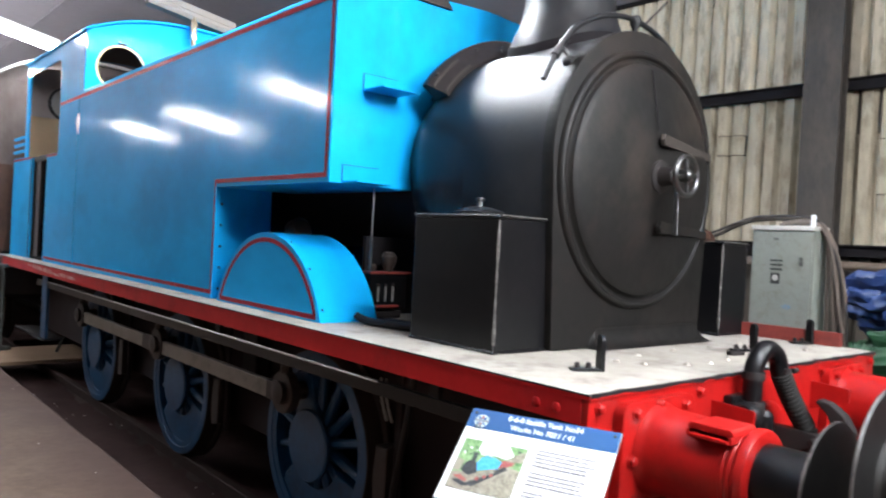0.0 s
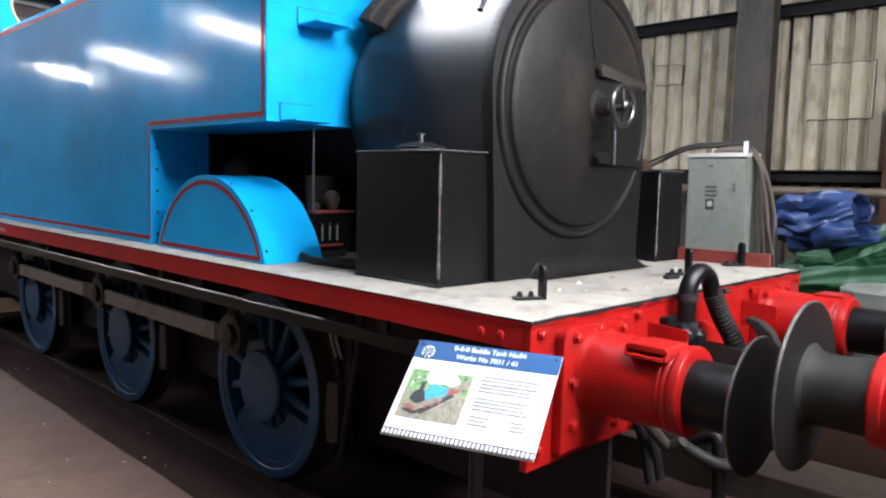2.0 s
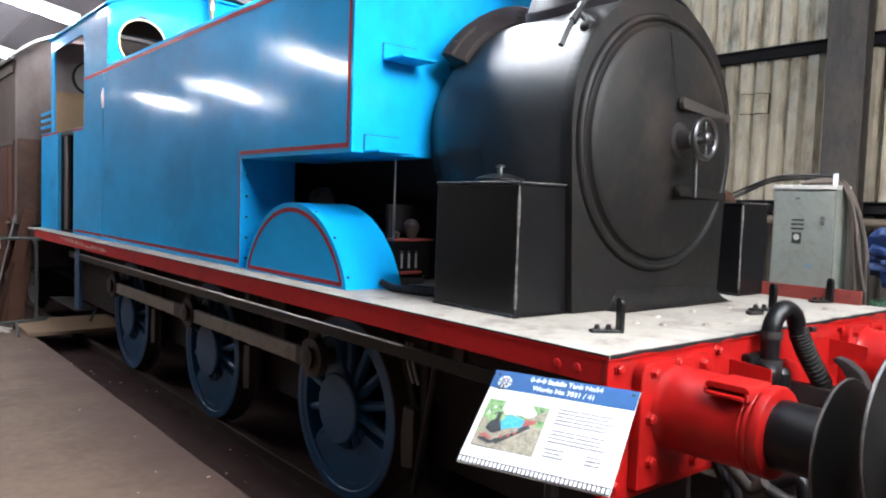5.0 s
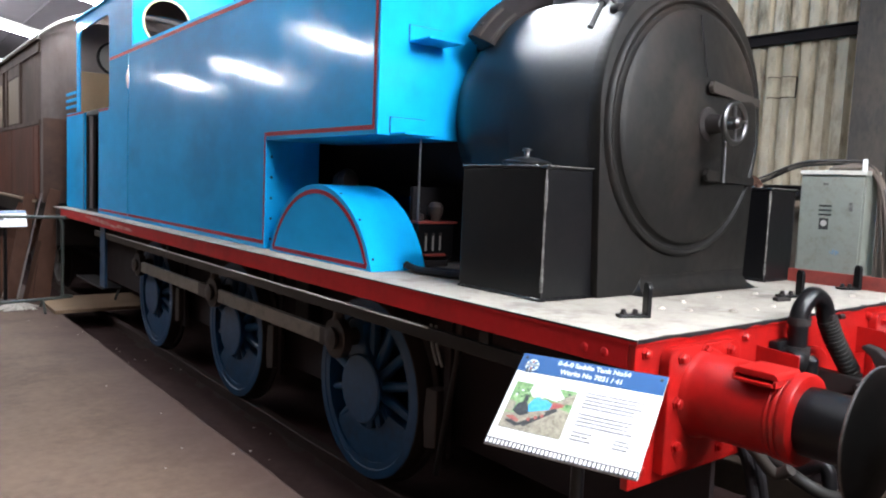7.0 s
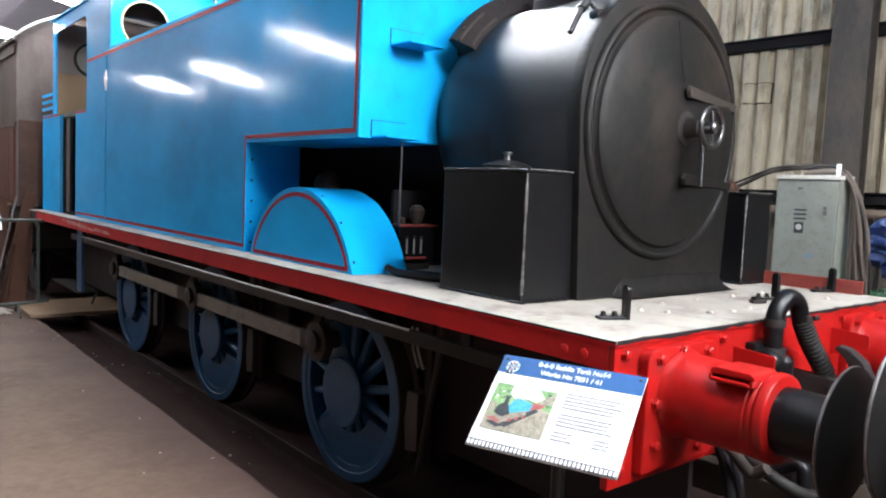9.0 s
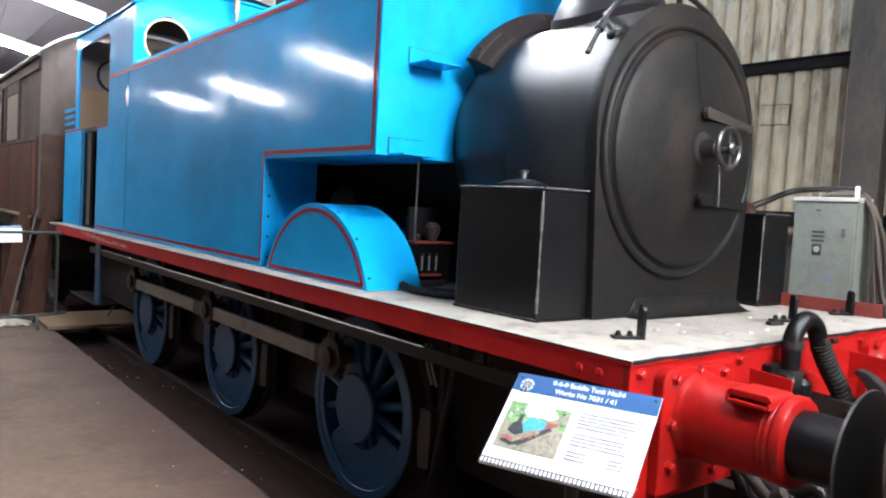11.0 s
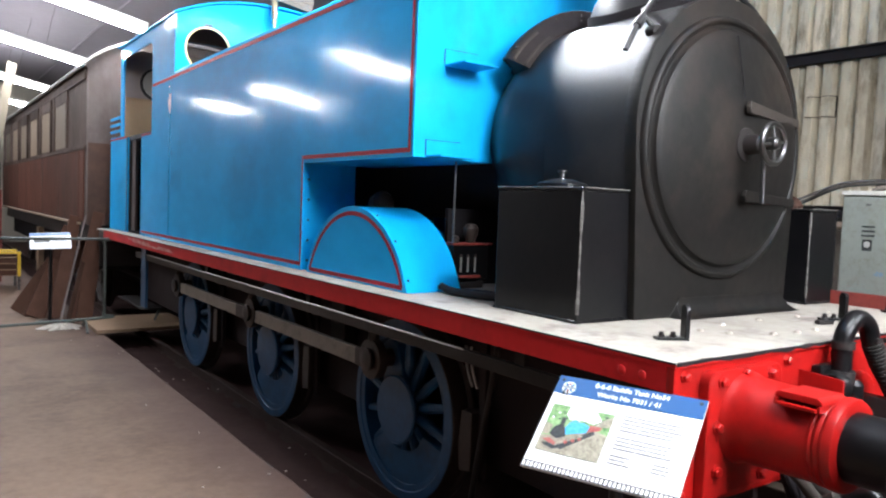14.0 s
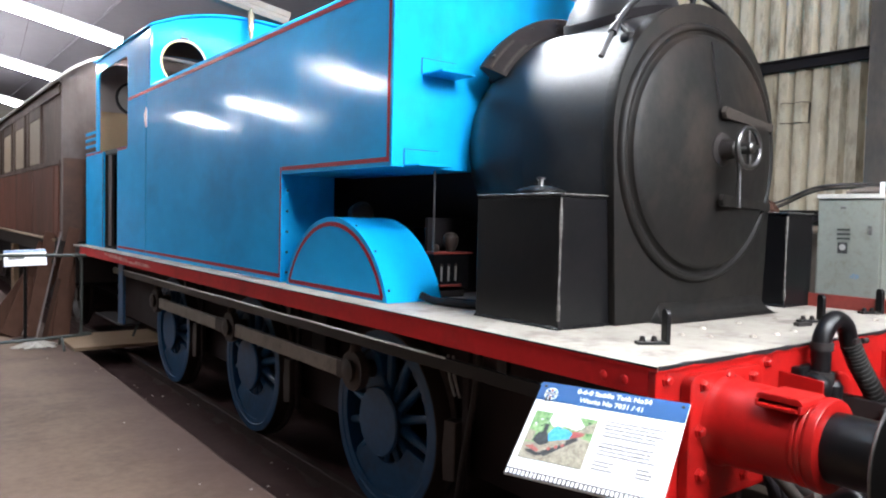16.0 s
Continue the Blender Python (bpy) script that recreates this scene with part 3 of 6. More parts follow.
def roof():
    bm = prism([(-11.2, 4.75), (-3.2, 5.75), (5.95, 5.15), (5.95, 5.30), (-3.2, 5.90), (-11.2, 4.90)], -10.2, 30.2, "y")
    for k in range(5):
        x = -10.0 + k * 3.4
        z = 5.75 - (abs(x + 3.2) * (0.125 if x < -3.2 else 0.0656))
        box(x - 0.035, x + 0.035, -10, 30, z - 0.05, z - 0.01, 0.0, bm)
    return bm


solid("ceiling", roof(), ROOF, "dark sheeted shed roof with purlins", "ceiling", kind="structure")


# Fluorescent battens, hung across the bays and following the roof slope.
def batten_light(mid, half, drop, lit=True, tube=TUBE):
    t = thing("batten_light", mid, "lit white fluorescent batten hung under the dark roof" if lit else "unlit white fluorescent batten hung under the dark roof", "ceiling light", "ceiling battens")
    slope = math.degrees(math.atan2(drop, 2 * half))
    m = pose(*mid, 0, slope, 0)
    part("housing", box(-half, half, -0.05, 0.05, 0.03, 0.10, 0.006, None, m), BATTEN if lit else tube, t)
    bm = prism([(-0.07, 0.02), (-0.08, -0.02), (-0.06, -0.06), (0.06, -0.06), (0.08, -0.02), (0.07, 0.02)], -half + 0.02, half - 0.02, "x")
    bm.transform(m)
    part("diffuser", bm, tube, t, "glowing white diffuser" if lit else "")
    bm = rod((0, 0, 0.09), (0, 0, 2.2), 0.0025, 6)
    bm.transform(m)
    part("hanger", bm, GIRDER, t)


# The four at negative y are unseen, added to brighten the engine front.
for ly in (-8.2, -5.8, -3.6, -1.6, 9.5, 13.35, 17.8, 22.0):
    batten_light((-1.38, ly, 4.19), 0.80, 0.33, True, TUBE if ly < 4 else DIM_TUBE)
for lx, ly, half in ((-4.87, 8.85, 0.62), (-5.40, 13.34, 0.75), (-5.0, 16.3, 0.5)):
    batten_light((lx, ly, 3.93), half, -0.31 * half, True, DIM_TUBE)
# The pair at x 0.75 is likewise unseen and added for the front.
for lx, ly in ((0.90, 2.9), (-0.75, 2.9), (0.75, -3.6), (0.75, -5.8)):
    batten_light((lx, ly, 4.30), 0.80, 0.15)
batten_light((0.05, 6.6, 4.05), 0.5, 0.16, False, DUSTY_BATTEN)


# ---- the locomotive ----
DECK_Z = 1.25
loco = thing("tank_locomotive", (0, 4.5, TRACK), "blue six-wheeled steam tank locomotive with red buffer beam and black smokebox", "locomotive")
REAR = 9.38
VALANCE_END = 8.96
SIDE = 1.066
FRONT = 1.81
STEP = 3.19
CAB = 6.36
BC = 2.13
BR = 0.652

# frames and running plate
plate = part("footplate", box(-1.222, 1.222, -0.036, REAR, DECK_Z - 0.016, DECK_Z, 0.002), DECK, loco, "scuffed white-painted running plate")
for s in (-1, 1):
    part("valance", box(min(s * 1.205, s * 1.220), max(s * 1.205, s * 1.220), 0.001, VALANCE_END, DECK_Z - 0.105, DECK_Z - 0.017, 0.002), VALANCE_RED, loco, "red running plate edge")
    part("angle_iron", prism([(s * 1.204, 1.15), (s * 1.204, 1.234), (s * 1.06, 1.234), (s * 1.06, 1.222), (s * 1.192, 1.222), (s * 1.192, 1.15)], 0.06, REAR - 0.05, "y"), GREASE, loco)
    part("frame_plate", box(min(s * 0.60, s * 0.63), max(s * 0.60, s * 0.63), 0.02, REAR - 0.1, 0.30, 1.233, 0.003), FRAME, loco, "greasy black main frame")
    part("lower_rail", box(min(s * 1.10, s * 1.13), max(s * 1.10, s * 1.13), 0.35, 7.6, 1.000, 1.062, 0.003), GLOSS_BLACK, loco)
    part("rail_edge", rod((s * 1.133, 1.22, 1.063), (s * 1.133, 7.3, 1.063), 0.0055, 8), PALE_STEEL, loco, "rubbed bright pipe under the running plate")
    for hy in (0.8, 2.9, 5.0, 7.1):
        part("rail_hanger", box(min(s * 1.10, s * 1.125), max(s * 1.10, s * 1.125), hy, hy + 0.06, 1.063, 1.232, 0.002), GREASE, loco)
for fy in (1.0, 3.2, 5.3, 7.6):
    part("stretcher", box(-0.599, 0.599, fy, fy + 0.03, 0.5, 1.2), DARK, loco)
for y0, y1, z0, z1 in ((6.95, 7.40, 1.188, 1.231), (6.55, 6.95, 1.178, 1.222), (6.28, 6.55, 1.172, 1.200), (5.75, 6.30, 1.176, 1.212), (7.40, 7.62, 1.205, 1.229)):
    part("lining_mark", prism([(y0, z0 + 0.010), (y0 + 0.04, z0), (y1 - 0.05, z0 + 0.003), (y1, z0 + 0.014), (y1 - 0.02, z1), (y0 + 0.10, z1 - 0.006)], -1.2215, -1.2202, "x"), SCUFF, loco, "scraped pale patch on the red edge")

# small rivets on the white deck
for rx, ry in ((-0.555, 0.352), (-0.49, 0.26), (-0.31, 0.168), (-0.163, 0.146), (0.007, 0.159), (0.30, 0.15), (0.55, 0.16), (0.80, 0.15), (-0.30, 0.42), (0.02, 0.44), (0.34, 0.43), (0.66, 0.44)):
    part("deck_rivet", lathe([(0, 0.017), (0.006, 0.014), (0.010, 0.008), (0.011, 0)], (rx + 0.02 * ry, ry, DECK_Z), (0, 0, 1), 10), DECK, plate, smooth=True)
# flat bar along the far edge of the deck
part("edge_bar", box(1.17, 1.19, 0.12, 0.685, DECK_Z, DECK_Z + 0.078, 0.003), DULL_RED, plate, "upright faded red flat bar on the deck edge")

# front beam
beam = part("buffer_beam", box(-1.22, 1.22, -0.03, 0.0, 0.735, DECK_Z - 0.018, 0.004), RED, loco, "bright red front buffer beam")


def bolt(x, y, z, axis, r=0.017, parent=None, material=RED):
    bm = lathe([(0, r * 1.35), (0.005, r * 1.35), (0.0051, r), (0.016, r), (0.020, r * 0.6), (0.020, 0)], (x, y, z), axis, 6)
    return part("bolt", bm, material, parent)


for bx in (-1.165, -0.545, -0.20, 0.20, 0.545, 1.165):
    bolt(bx, -0.03, 1.200, (0, -1, 0), parent=beam)
    if abs(bx) > 0.4:
        bolt(bx, -0.03, 0.80, (0, -1, 0), parent=beam)
for by in (0.10, 0.19):
    part("rivet", lathe([(0, 0.018), (0.004, 0.015), (0.006, 0.008), (0.0065, 0)], (-1.22, by, 1.185), (-1, 0, 0), 14), VALANCE_RED, beam, smooth=True)


def engine_buffer(x):
    s = 1 if x < 0 else -1
    z = 1.035
    c = (x, -0.03, z)
    base = part("buffer", lathe([(0.040, 0.163), (0.048, 0.1615), (0.056, 0.157), (0.066, 0.1525), (0.085, 0.150), (0.22, 0.1455), (0.330, 0.1425), (0.335, 0.1455), (0.341, 0.1455), (0.345, 0.1425), (0.351, 0.143), (0.356, 0.1470), (0.363, 0.1470), (0.368, 0.1440), (0.374, 0.145), (0.380, 0.1500), (0.400, 0.1500), (0.408, 0.146), (0.412, 0.138), (0.413, 0.112)], c, (0, -1, 0), 64), RED, loco, "bright red cast buffer with black head", smooth=True)
    corner = 0.045
    left, right, low, high = x - 0.222, x + 0.222, 0.775, 1.213
    outline = arc(right - corner, high - corner, corner, 0, 90, 6) + arc(left + corner, high - corner, corner, 90, 180, 6) + [(left, low), (right, low)]
    part("buffer_base", prism(outline, -0.072, -0.031, "y", None, 0.006), RED, base, "raised red buffer mounting plate")
    for dx, dz in ((-0.150, 0.141), (-0.012, 0.158), (0.150, 0.141), (-0.167, -0.014), (-0.160, -0.165), (0.115, -0.215), (0.170, -0.02)):
        bolt(x + s * dx, -0.072, z + dz, (0, -1, 0), 0.019, base)
    # foot step on the outer shoulder: a cast block with an open slot along its side
    a, b = x - s * 0.132, x + s * 0.02
    top = [(-0.402, 1.168), (-0.398, 1.182), (-0.386, 1.190), (-0.262, 1.190), (-0.250, 1.184), (-0.246, 1.168)]
    part("buffer_step", prism(top, min(a, b), max(a, b), "x", None, 0.004), RED, base, "red cast foot step on the buffer")
    a, b = x - s * 0.098, x + s * 0.018
    part("step_web", box(min(a, b), max(a, b), -0.396, -0.252, 1.10, 1.1675, 0.002), RED, base)
    a, b = x - s * 0.146, x - s * 0.099
    part("step_lip", box(min(a, b), max(a, b), -0.388, -0.258, 1.146, 1.1575, 0.003), RED, base)
    for q in (-0.398, -0.258):
        a, b = x - s * 0.138, x - s * 0.099
        part("step_end", box(min(a, b), max(a, b), q, q + 0.010, 1.146, 1.1678, 0.002), RED, base)
    part("buffer_ram", lathe([(0.40, 0.111), (0.55, 0.109), (0.575, 0.114), (0.590, 0.135), (0.600, 0.145)], c, (0, -1, 0), 40), GLOSS_BLACK, base, "greased black buffer ram", smooth=True)
    part("buffer_head", lathe([(0.592, 0.13), (0.595, 0.200), (0.597, 0.213), (0.602, 0.218), (0.609, 0.216), (0.616, 0.19), (0.634, 0.10), (0.638, 0.0)], c, (0, -1, 0), 64), HEAD_BLACK, base, "black domed buffer head with worn rim", smooth=True)
    part("rim_wear", lathe([(0.5975, 0.2140), (0.6020, 0.2188), (0.6070, 0.2178), (0.5982, 0.2135)], c, (0, -1, 0), 64, None, False), DULL_RIM, base, smooth=True)


for bx in (-0.865, 0.775):
    engine_buffer(bx)

# drawhook, guard plates and vacuum standpipe on the beam
hook = part("drawhook", prism([(-0.03, 0.92), (-0.15, 0.92), (-0.22, 0.95), (-0.30, 0.93), (-0.37, 0.98), (-0.388, 1.05), (-0.355, 1.11), (-0.30, 1.150), (-0.255, 1.160), (-0.240, 1.148), (-0.285, 1.11), (-0.312, 1.06), (-0.285, 1.01), (-0.20, 1.02), (-0.03, 1.02)], -0.030, 0.030, "x", None, 0.007), GREASE, loco, "black iron drawhook")
part("hook_plate", lathe([(0, 0.15), (0.02, 0.15), (0.026, 0.14), (0.03, 0.06)], (0, -0.031, 0.96), (0, -1, 0), 24), RED, hook, "red drawhook plate")
part("hook_pin", rod((-0.06, -0.405, 1.005), (0.07, -0.405, 1.005), 0.019, 12), PALE_STEEL, hook, "rubbed steel coupling pin", smooth=True)
part("coupling_link", pipe([(-0.05, -0.25, 1.0), (-0.07, -0.33, 0.86), (-0.06, -0.36, 0.70), (0, -0.37, 0.62), (0.06, -0.36, 0.70), (0.07, -0.33, 0.86), (0.05, -0.25, 1.0)], 0.02, 10), GREASE, hook, smooth=True)
for gx in (-0.45, 0.45):
    part("guard_plate", prism([(-0.031, 1.03), (-0.10, 1.05), (-0.195, 1.085), (-0.200, 1.09), (-0.200, 1.142), (-0.196, 1.147), (-0.031, 1.158)], gx - 0.005, gx + 0.005, "x"), RED, beam, "projecting red guard plate")


def ragged_edge():
    rng = random.Random(7)
    bm = bmesh.new()
    n = 90
    rows = []
    for k in range(n + 1):
        x = -1.221 + 2.442 * k / n
        w = -0.0095 + 0.016 * abs(noise.noise((x * 6 + 0.4, 2.3, 0.5))) + rng.uniform(0, 0.003)
        top = DECK_Z + 0.0012
        lap = -0.0315 + max(0.0, 0.022 * noise.noise((x * 9, 5, 1)) + rng.uniform(-0.002, 0.002))
        rows.append([bm.verts.new((x, y, z)) for y, z in ((-0.0345, 1.2335 - w), (-0.0385, 1.2345 - w), (-0.0385, top - 0.001), (-0.0365, top), (lap, top + 0.0004))])
    for a, b in zip(rows, rows[1:]):
        for q in range(4):
            bm.faces.new((a[q], a[q + 1], b[q + 1], b[q]))
    return bm


part("beam_lip", box(-1.2215, 1.2215, -0.0376, -0.0362, DECK_Z - 0.0175, DECK_Z - 0.005), RED, beam)
for s in (-1, 1):
    part("edge_lip", box(min(s * 1.2222, s * 1.2236), max(s * 1.2222, s * 1.2236), -0.035, VALANCE_END, DECK_Z - 0.0165, DECK_Z - 0.0062), VALANCE_RED, plate)
    part("edge_line", box(min(s * 1.2222, s * 1.2242), max(s * 1.2222, s * 1.2242), -0.035, VALANCE_END, DECK_Z - 0.0060, DECK_Z + 0.0006), DARK, plate, "thin dark line along the deck edge")
# Dark strip painted in for the thin shadow under the overhanging covering.
part("deck_edge", ragged_edge(), DARK, plate, "ragged dark strip for the shadow gap under the deck covering")
stand = part("vacuum_pipe", pipe([(-0.27, -0.10, 0.62), (-0.27, -0.10, 0.9), (-0.27, -0.10, 1.18), (-0.265, -0.10, 1.285), (-0.20, -0.11, 1.350), (-0.13, -0.12, 1.325), (-0.10, -0.125, 1.265)], 0.037, 16), GLOSS_BLACK, loco, "black vacuum brake standpipe and ribbed hose", smooth=True)
part("pipe_collar", lathe([(0, 0.05), (0.05, 0.05)], (-0.27, -0.10, 1.10), (0, 0, 1), 20), GREASE, stand, smooth=True)
part("pipe_collar", lathe([(0, 0.044), (0.03, 0.044)], (-0.268, -0.10, 1.235), (0, 0, 1), 20), GREASE, stand, smooth=True)
hose_pts = [(-0.10, -0.125, 1.265), (-0.055, -0.15, 1.16), (0.02, -0.19, 1.03), (0.06, -0.24, 0.86), (0.03, -0.28, 0.70), (-0.06, -0.26, 0.62)]
part("hose", pipe(hose_pts, 0.036, 14), RUBBER, stand, "ribbed black rubber hose", smooth=True)
for k in range(26):
    u = k / 25 * 3.2 + 0.2
    i = min(int(u), 4)
    p = Vector(hose_pts[i]).lerp(Vector(hose_pts[i + 1]), u - i)
    w = Vector(hose_pts[i + 1]) - Vector(hose_pts[i])
    part("hose_rib", lathe([(-0.006, 0.037), (-0.003, 0.042), (0.003, 0.042), (0.006, 0.037)], p, w, 16, None, False), RUBBER, stand, smooth=True)
part("pipe_bracket", box(-0.37, -0.24, -0.075, -0.031, 1.06, 1.17, 0.012), GLOSS_BLACK, stand)
part("pipe_flange", lathe([(0, 0.048), (0.02, 0.060), (0.05, 0.060), (0.07, 0.045)], (-0.34, -0.10, 1.09), (1, 0, 0), 18), GLOSS_BLACK, stand, smooth=True)
part("drip_valve", lathe([(0, 0.02), (0.01, 0.036), (0.07, 0.036), (0.09, 0.02)], (-0.20, -0.12, 1.02), (0, 0, 1), 16), GLOSS_BLACK, stand, smooth=True)
part("clip_bolt", rod((-0.06, -0.16, 1.262), (-0.03, -0.165, 1.262), 0.012, 8), GREASE, stand)
part("hose_clip", box(-0.125, -0.075, -0.165, -0.105, 1.25, 1.275, 0.006), GREASE, stand)
part("hanging_hose", pipe([(-0.27, -0.10, 0.63), (-0.27, -0.17, 0.66), (-0.27, -0.25, 0.70), (-0.27, -0.275, 0.60), (-0.27, -0.28, 0.40), (-0.265, -0.285, 0.12)], 0.028, 12), GLOSS_BLACK, stand, "black hose hanging straight down", smooth=True)
part("steam_pipe", pipe([(-0.33, -0.02, 0.70), (-0.40, -0.22, 0.66), (-0.30, -0.30, 0.60), (-0.1, -0.32, 0.58), (0.1, -0.30, 0.62)], 0.026, 12), RUBBER, loco, "sagging rubber hose under the beam", smooth=True)
part("heating_coupling", pipe([(-0.576, -0.06, 0.829), (-0.556, -0.12, 0.769), (-0.491, -0.16, 0.688), (-0.487, -0.22, 0.724)], 0.024, 12), DUSTY_IRON, loco, "dull grey steam heating coupling under the beam", smooth=True)
for gx in (-0.52, -0.45):
    part("pipe_end", pipe([(gx, 0.05, 0.90), (gx, -0.06, 0.72), (gx + 0.02, -0.1, 0.52)], 0.022, 10), DARK, loco, smooth=True)


# lamp irons on the deck
def lamp_iron(x, y, foot=0.12):
    bm = prism([(-0.024, 0.0), (-0.024, 0.115)] + arc(0, 0.115, 0.024, 180, 0, 10)[1:-1] + [(0.024, 0.115), (0.024, 0.0)], -0.009, 0.009, "x", None, 0.003)
    box(-foot, -0.008, -0.022, 0.022, 0.0, 0.013, 0.003, bm)
    m = pose(x, y, DECK_Z, 0, 0, -28)
    bm.transform(m)
    iron = part("lamp_iron", bm, GLOSS_BLACK, loco, "black upright lamp iron")
    for d in ((0.4, 0.8) if foot < 0.2 else (0.9,)):
        p = m @ Vector((-foot * d, 0, 0.013))
        bolt(p.x, p.y, p.z, (0, 0, 1), 0.011, iron, GREASE)


for lx, ly, lf in ((-0.805, 0.24, 0.12), (0.46, 0.26, 0.12), (1.15, 0.275, 0.12)):
    lamp_iron(lx, ly, lf)

part("deck_lug", prism([(0.18, 0.225), (0.27, 0.205), (0.285, 0.245), (0.20, 0.262)], DECK_Z + 0.0005, DECK_Z + 0.018, "z", None, 0.004), GREASE, plate, "small black iron lug on the deck")

# smokebox: wrapper running straight down to the deck, flanged front and dished door
def arch(r, n=40):
    return [(r - 0.052, DECK_Z + 0.002)] + arc(0, BC, r, 0, 180, n) + [(-r + 0.052, DECK_Z + 0.002)]


def arch_shell(r0, r1, y0, y1, n=40):
    bm = bmesh.new()
    a = [bm.verts.new((p[0], y0, p[1])) for p in arch(r0, n)]
    b = [bm.verts.new((p[0], y1, p[1])) for p in arch(r1, n)]
    for k in range(len(a) - 1):
        bm.faces.new((a[k], a[k + 1], b[k + 1], b[k]))
    bm.faces.new(a)
    bm.faces.new(b)
    return bm


smokebox = part("smokebox", arch_shell(BR, BR, 0.727, 1.25), BLACK, loco, "satin black smokebox", smooth=True)
part("smokebox_barrel", lathe([(0, BR - 0.0005), (0.20, BR - 0.0015), (0.29, BR - 0.006), (0.35, BR - 0.016), (0.40, BR - 0.032), (0.46, BR - 0.060), (0.57, BR - 0.116)], (0, 1.2505, BC), (0, 1, 0), 96), BLACK, smokebox, smooth=True)
part("front_plate", prism(arch(BR + 0.008, 56), 0.655, 0.726, "y", None, 0.008), SATIN, smokebox, "black smokebox front plate", smooth=True)


def base_skirt():
    """Plate curving out from the smokebox front on to the deck, with mitred ends."""
    bm = bmesh.new()
    rows = []
    for k in range(9):
        u = k / 8
        y = 0.6545 - 0.088 * (1 - math.cos(u * math.pi / 2)) - 0.004
        z = DECK_Z + 0.090 - 0.088 * math.sin(u * math.pi / 2)
        rows.append([bm.verts.new((x, q, z)) for x, q in ((-0.30 - 0.06 * u, y), (0.58 + 0.05 * u, y))])
    for a, b in zip(rows, rows[1:]):
        bm.faces.new((a[0], a[1], b[1], b[0]))
    for side in (0, 1):
        foot = bm.verts.new((rows[-1][side].co.x, 0.6545, DECK_Z + 0.002))
        bm.faces.new([r[side] for r in rows] + [foot])
    return bm


part("base_skirt", base_skirt(), SATIN, smokebox, "sooty plate curving out on to the deck")
part("skirt_edge", weld([(-0.30, 0.653, DECK_Z + 0.091), (0.55, 0.653, DECK_Z + 0.091)], 0.004, 12), SATIN, smokebox, smooth=True)
door = part("smokebox_door", lathe([(0.0, 0.634), (0.014, 0.631), (0.024, 0.622), (0.027, 0.612), (0.024, 0.602), (0.012, 0.592), (0.010, 0.580), (0.020, 0.570), (0.034, 0.5655), (0.043, 0.553), (0.050, 0.535), (0.064, 0.46), (0.086, 0.33), (0.102, 0.2), (0.112, 0.08), (0.114, 0.0)], (0, 0.655, 2.063), (0, -1, 0), 96), SATIN, smokebox, "round dished black smokebox door", smooth=True)
for hz in (0.175, -0.245):
    bm = prism([(-0.02, -0.028), (0.40, -0.022), (0.60, -0.022), (0.60, 0.022), (0.40, 0.022), (-0.02, 0.028), (-0.035, 0)], -0.012, 0.012, "y", None, 0.004)
    bm.transform(pose(0.0, 0.528, 2.08 + hz, 0, 1.5, 10))
    part("hinge_strap", bm, DUSTY_IRON if hz > 0 else SATIN, smokebox, "black door hinge strap")
part("door_seam", rod((-0.066, 0.578, 2.59), (-0.028, 0.546, 2.30), 0.0035, 8), DARK, smokebox, "thin dark seam on the door", smooth=True)
part("door_boss", lathe([(0.10, 0.085), (0.118, 0.08), (0.124, 0.05), (0.19, 0.042), (0.20, 0.03), (0.26, 0.022)], (0, 0.655, 2.08), (0, -1, 0), 28), GREASE, smokebox, smooth=True)
hand = part("door_handwheel", pipe([(0.092 * math.cos(a), 0.405, 2.08 + 0.092 * math.sin(a)) for a in [2 * math.pi * k / 24 for k in range(25)]], 0.013, 10, None, 2), STEEL, smokebox, "polished steel door handwheel", smooth=True)
for k in range(4):
    a = 0.12 + k * math.pi / 2
    part("wheel_spoke", rod((0, 0.405, 2.08), (0.092 * math.cos(a), 0.405, 2.08 + 0.092 * math.sin(a)), 0.009, 8), STEEL, smokebox, smooth=True)
part("wheel_hub", lathe([(0, 0.03), (0.04, 0.028), (0.05, 0.018)], (0, 0.425, 2.08), (0, -1, 0), 16), STEEL, smokebox, smooth=True)
part("dart_handle", pipe([(-0.012, 0.45, 2.06), (-0.014, 0.44, 1.95), (-0.016, 0.435, 1.80)], 0.010, 8), STEEL, smokebox, "thin steel dart handle", smooth=True)
# handrail arching over the front
RAIL_Y = 0.755
rail_pts = [(-(0.70 + k) * math.cos(radians(a)), RAIL_Y, 2.12 + (0.70 + k) * math.sin(radians(a))) for a, k in ((28, 0.03), (36, 0.035), (45, 0.045), (56, 0.06), (70, 0.06), (84, 0.06), (98, 0.06), (112, 0.06), (126, 0.06), (138, 0.06), (150, 0.055))]
handrail = part("front_handrail", pipe(rail_pts, 0.014, 10), BLACK, loco, "curved black handrail over the smokebox", smooth=True)
for a in (92, 140):
    p = Vector((-math.cos(radians(a)), 0, math.sin(radians(a))))
    c = Vector((0, RAIL_Y, 2.12))
    part("rail_knob", lathe([(0.60, 0.026), (0.63, 0.02), (0.66, 0.014), (0.72, 0.016), (0.735, 0.026), (0.76, 0.03), (0.782, 0.022), (0.788, 0.0)], c, p, 16), BLACK, handrail, smooth=True)
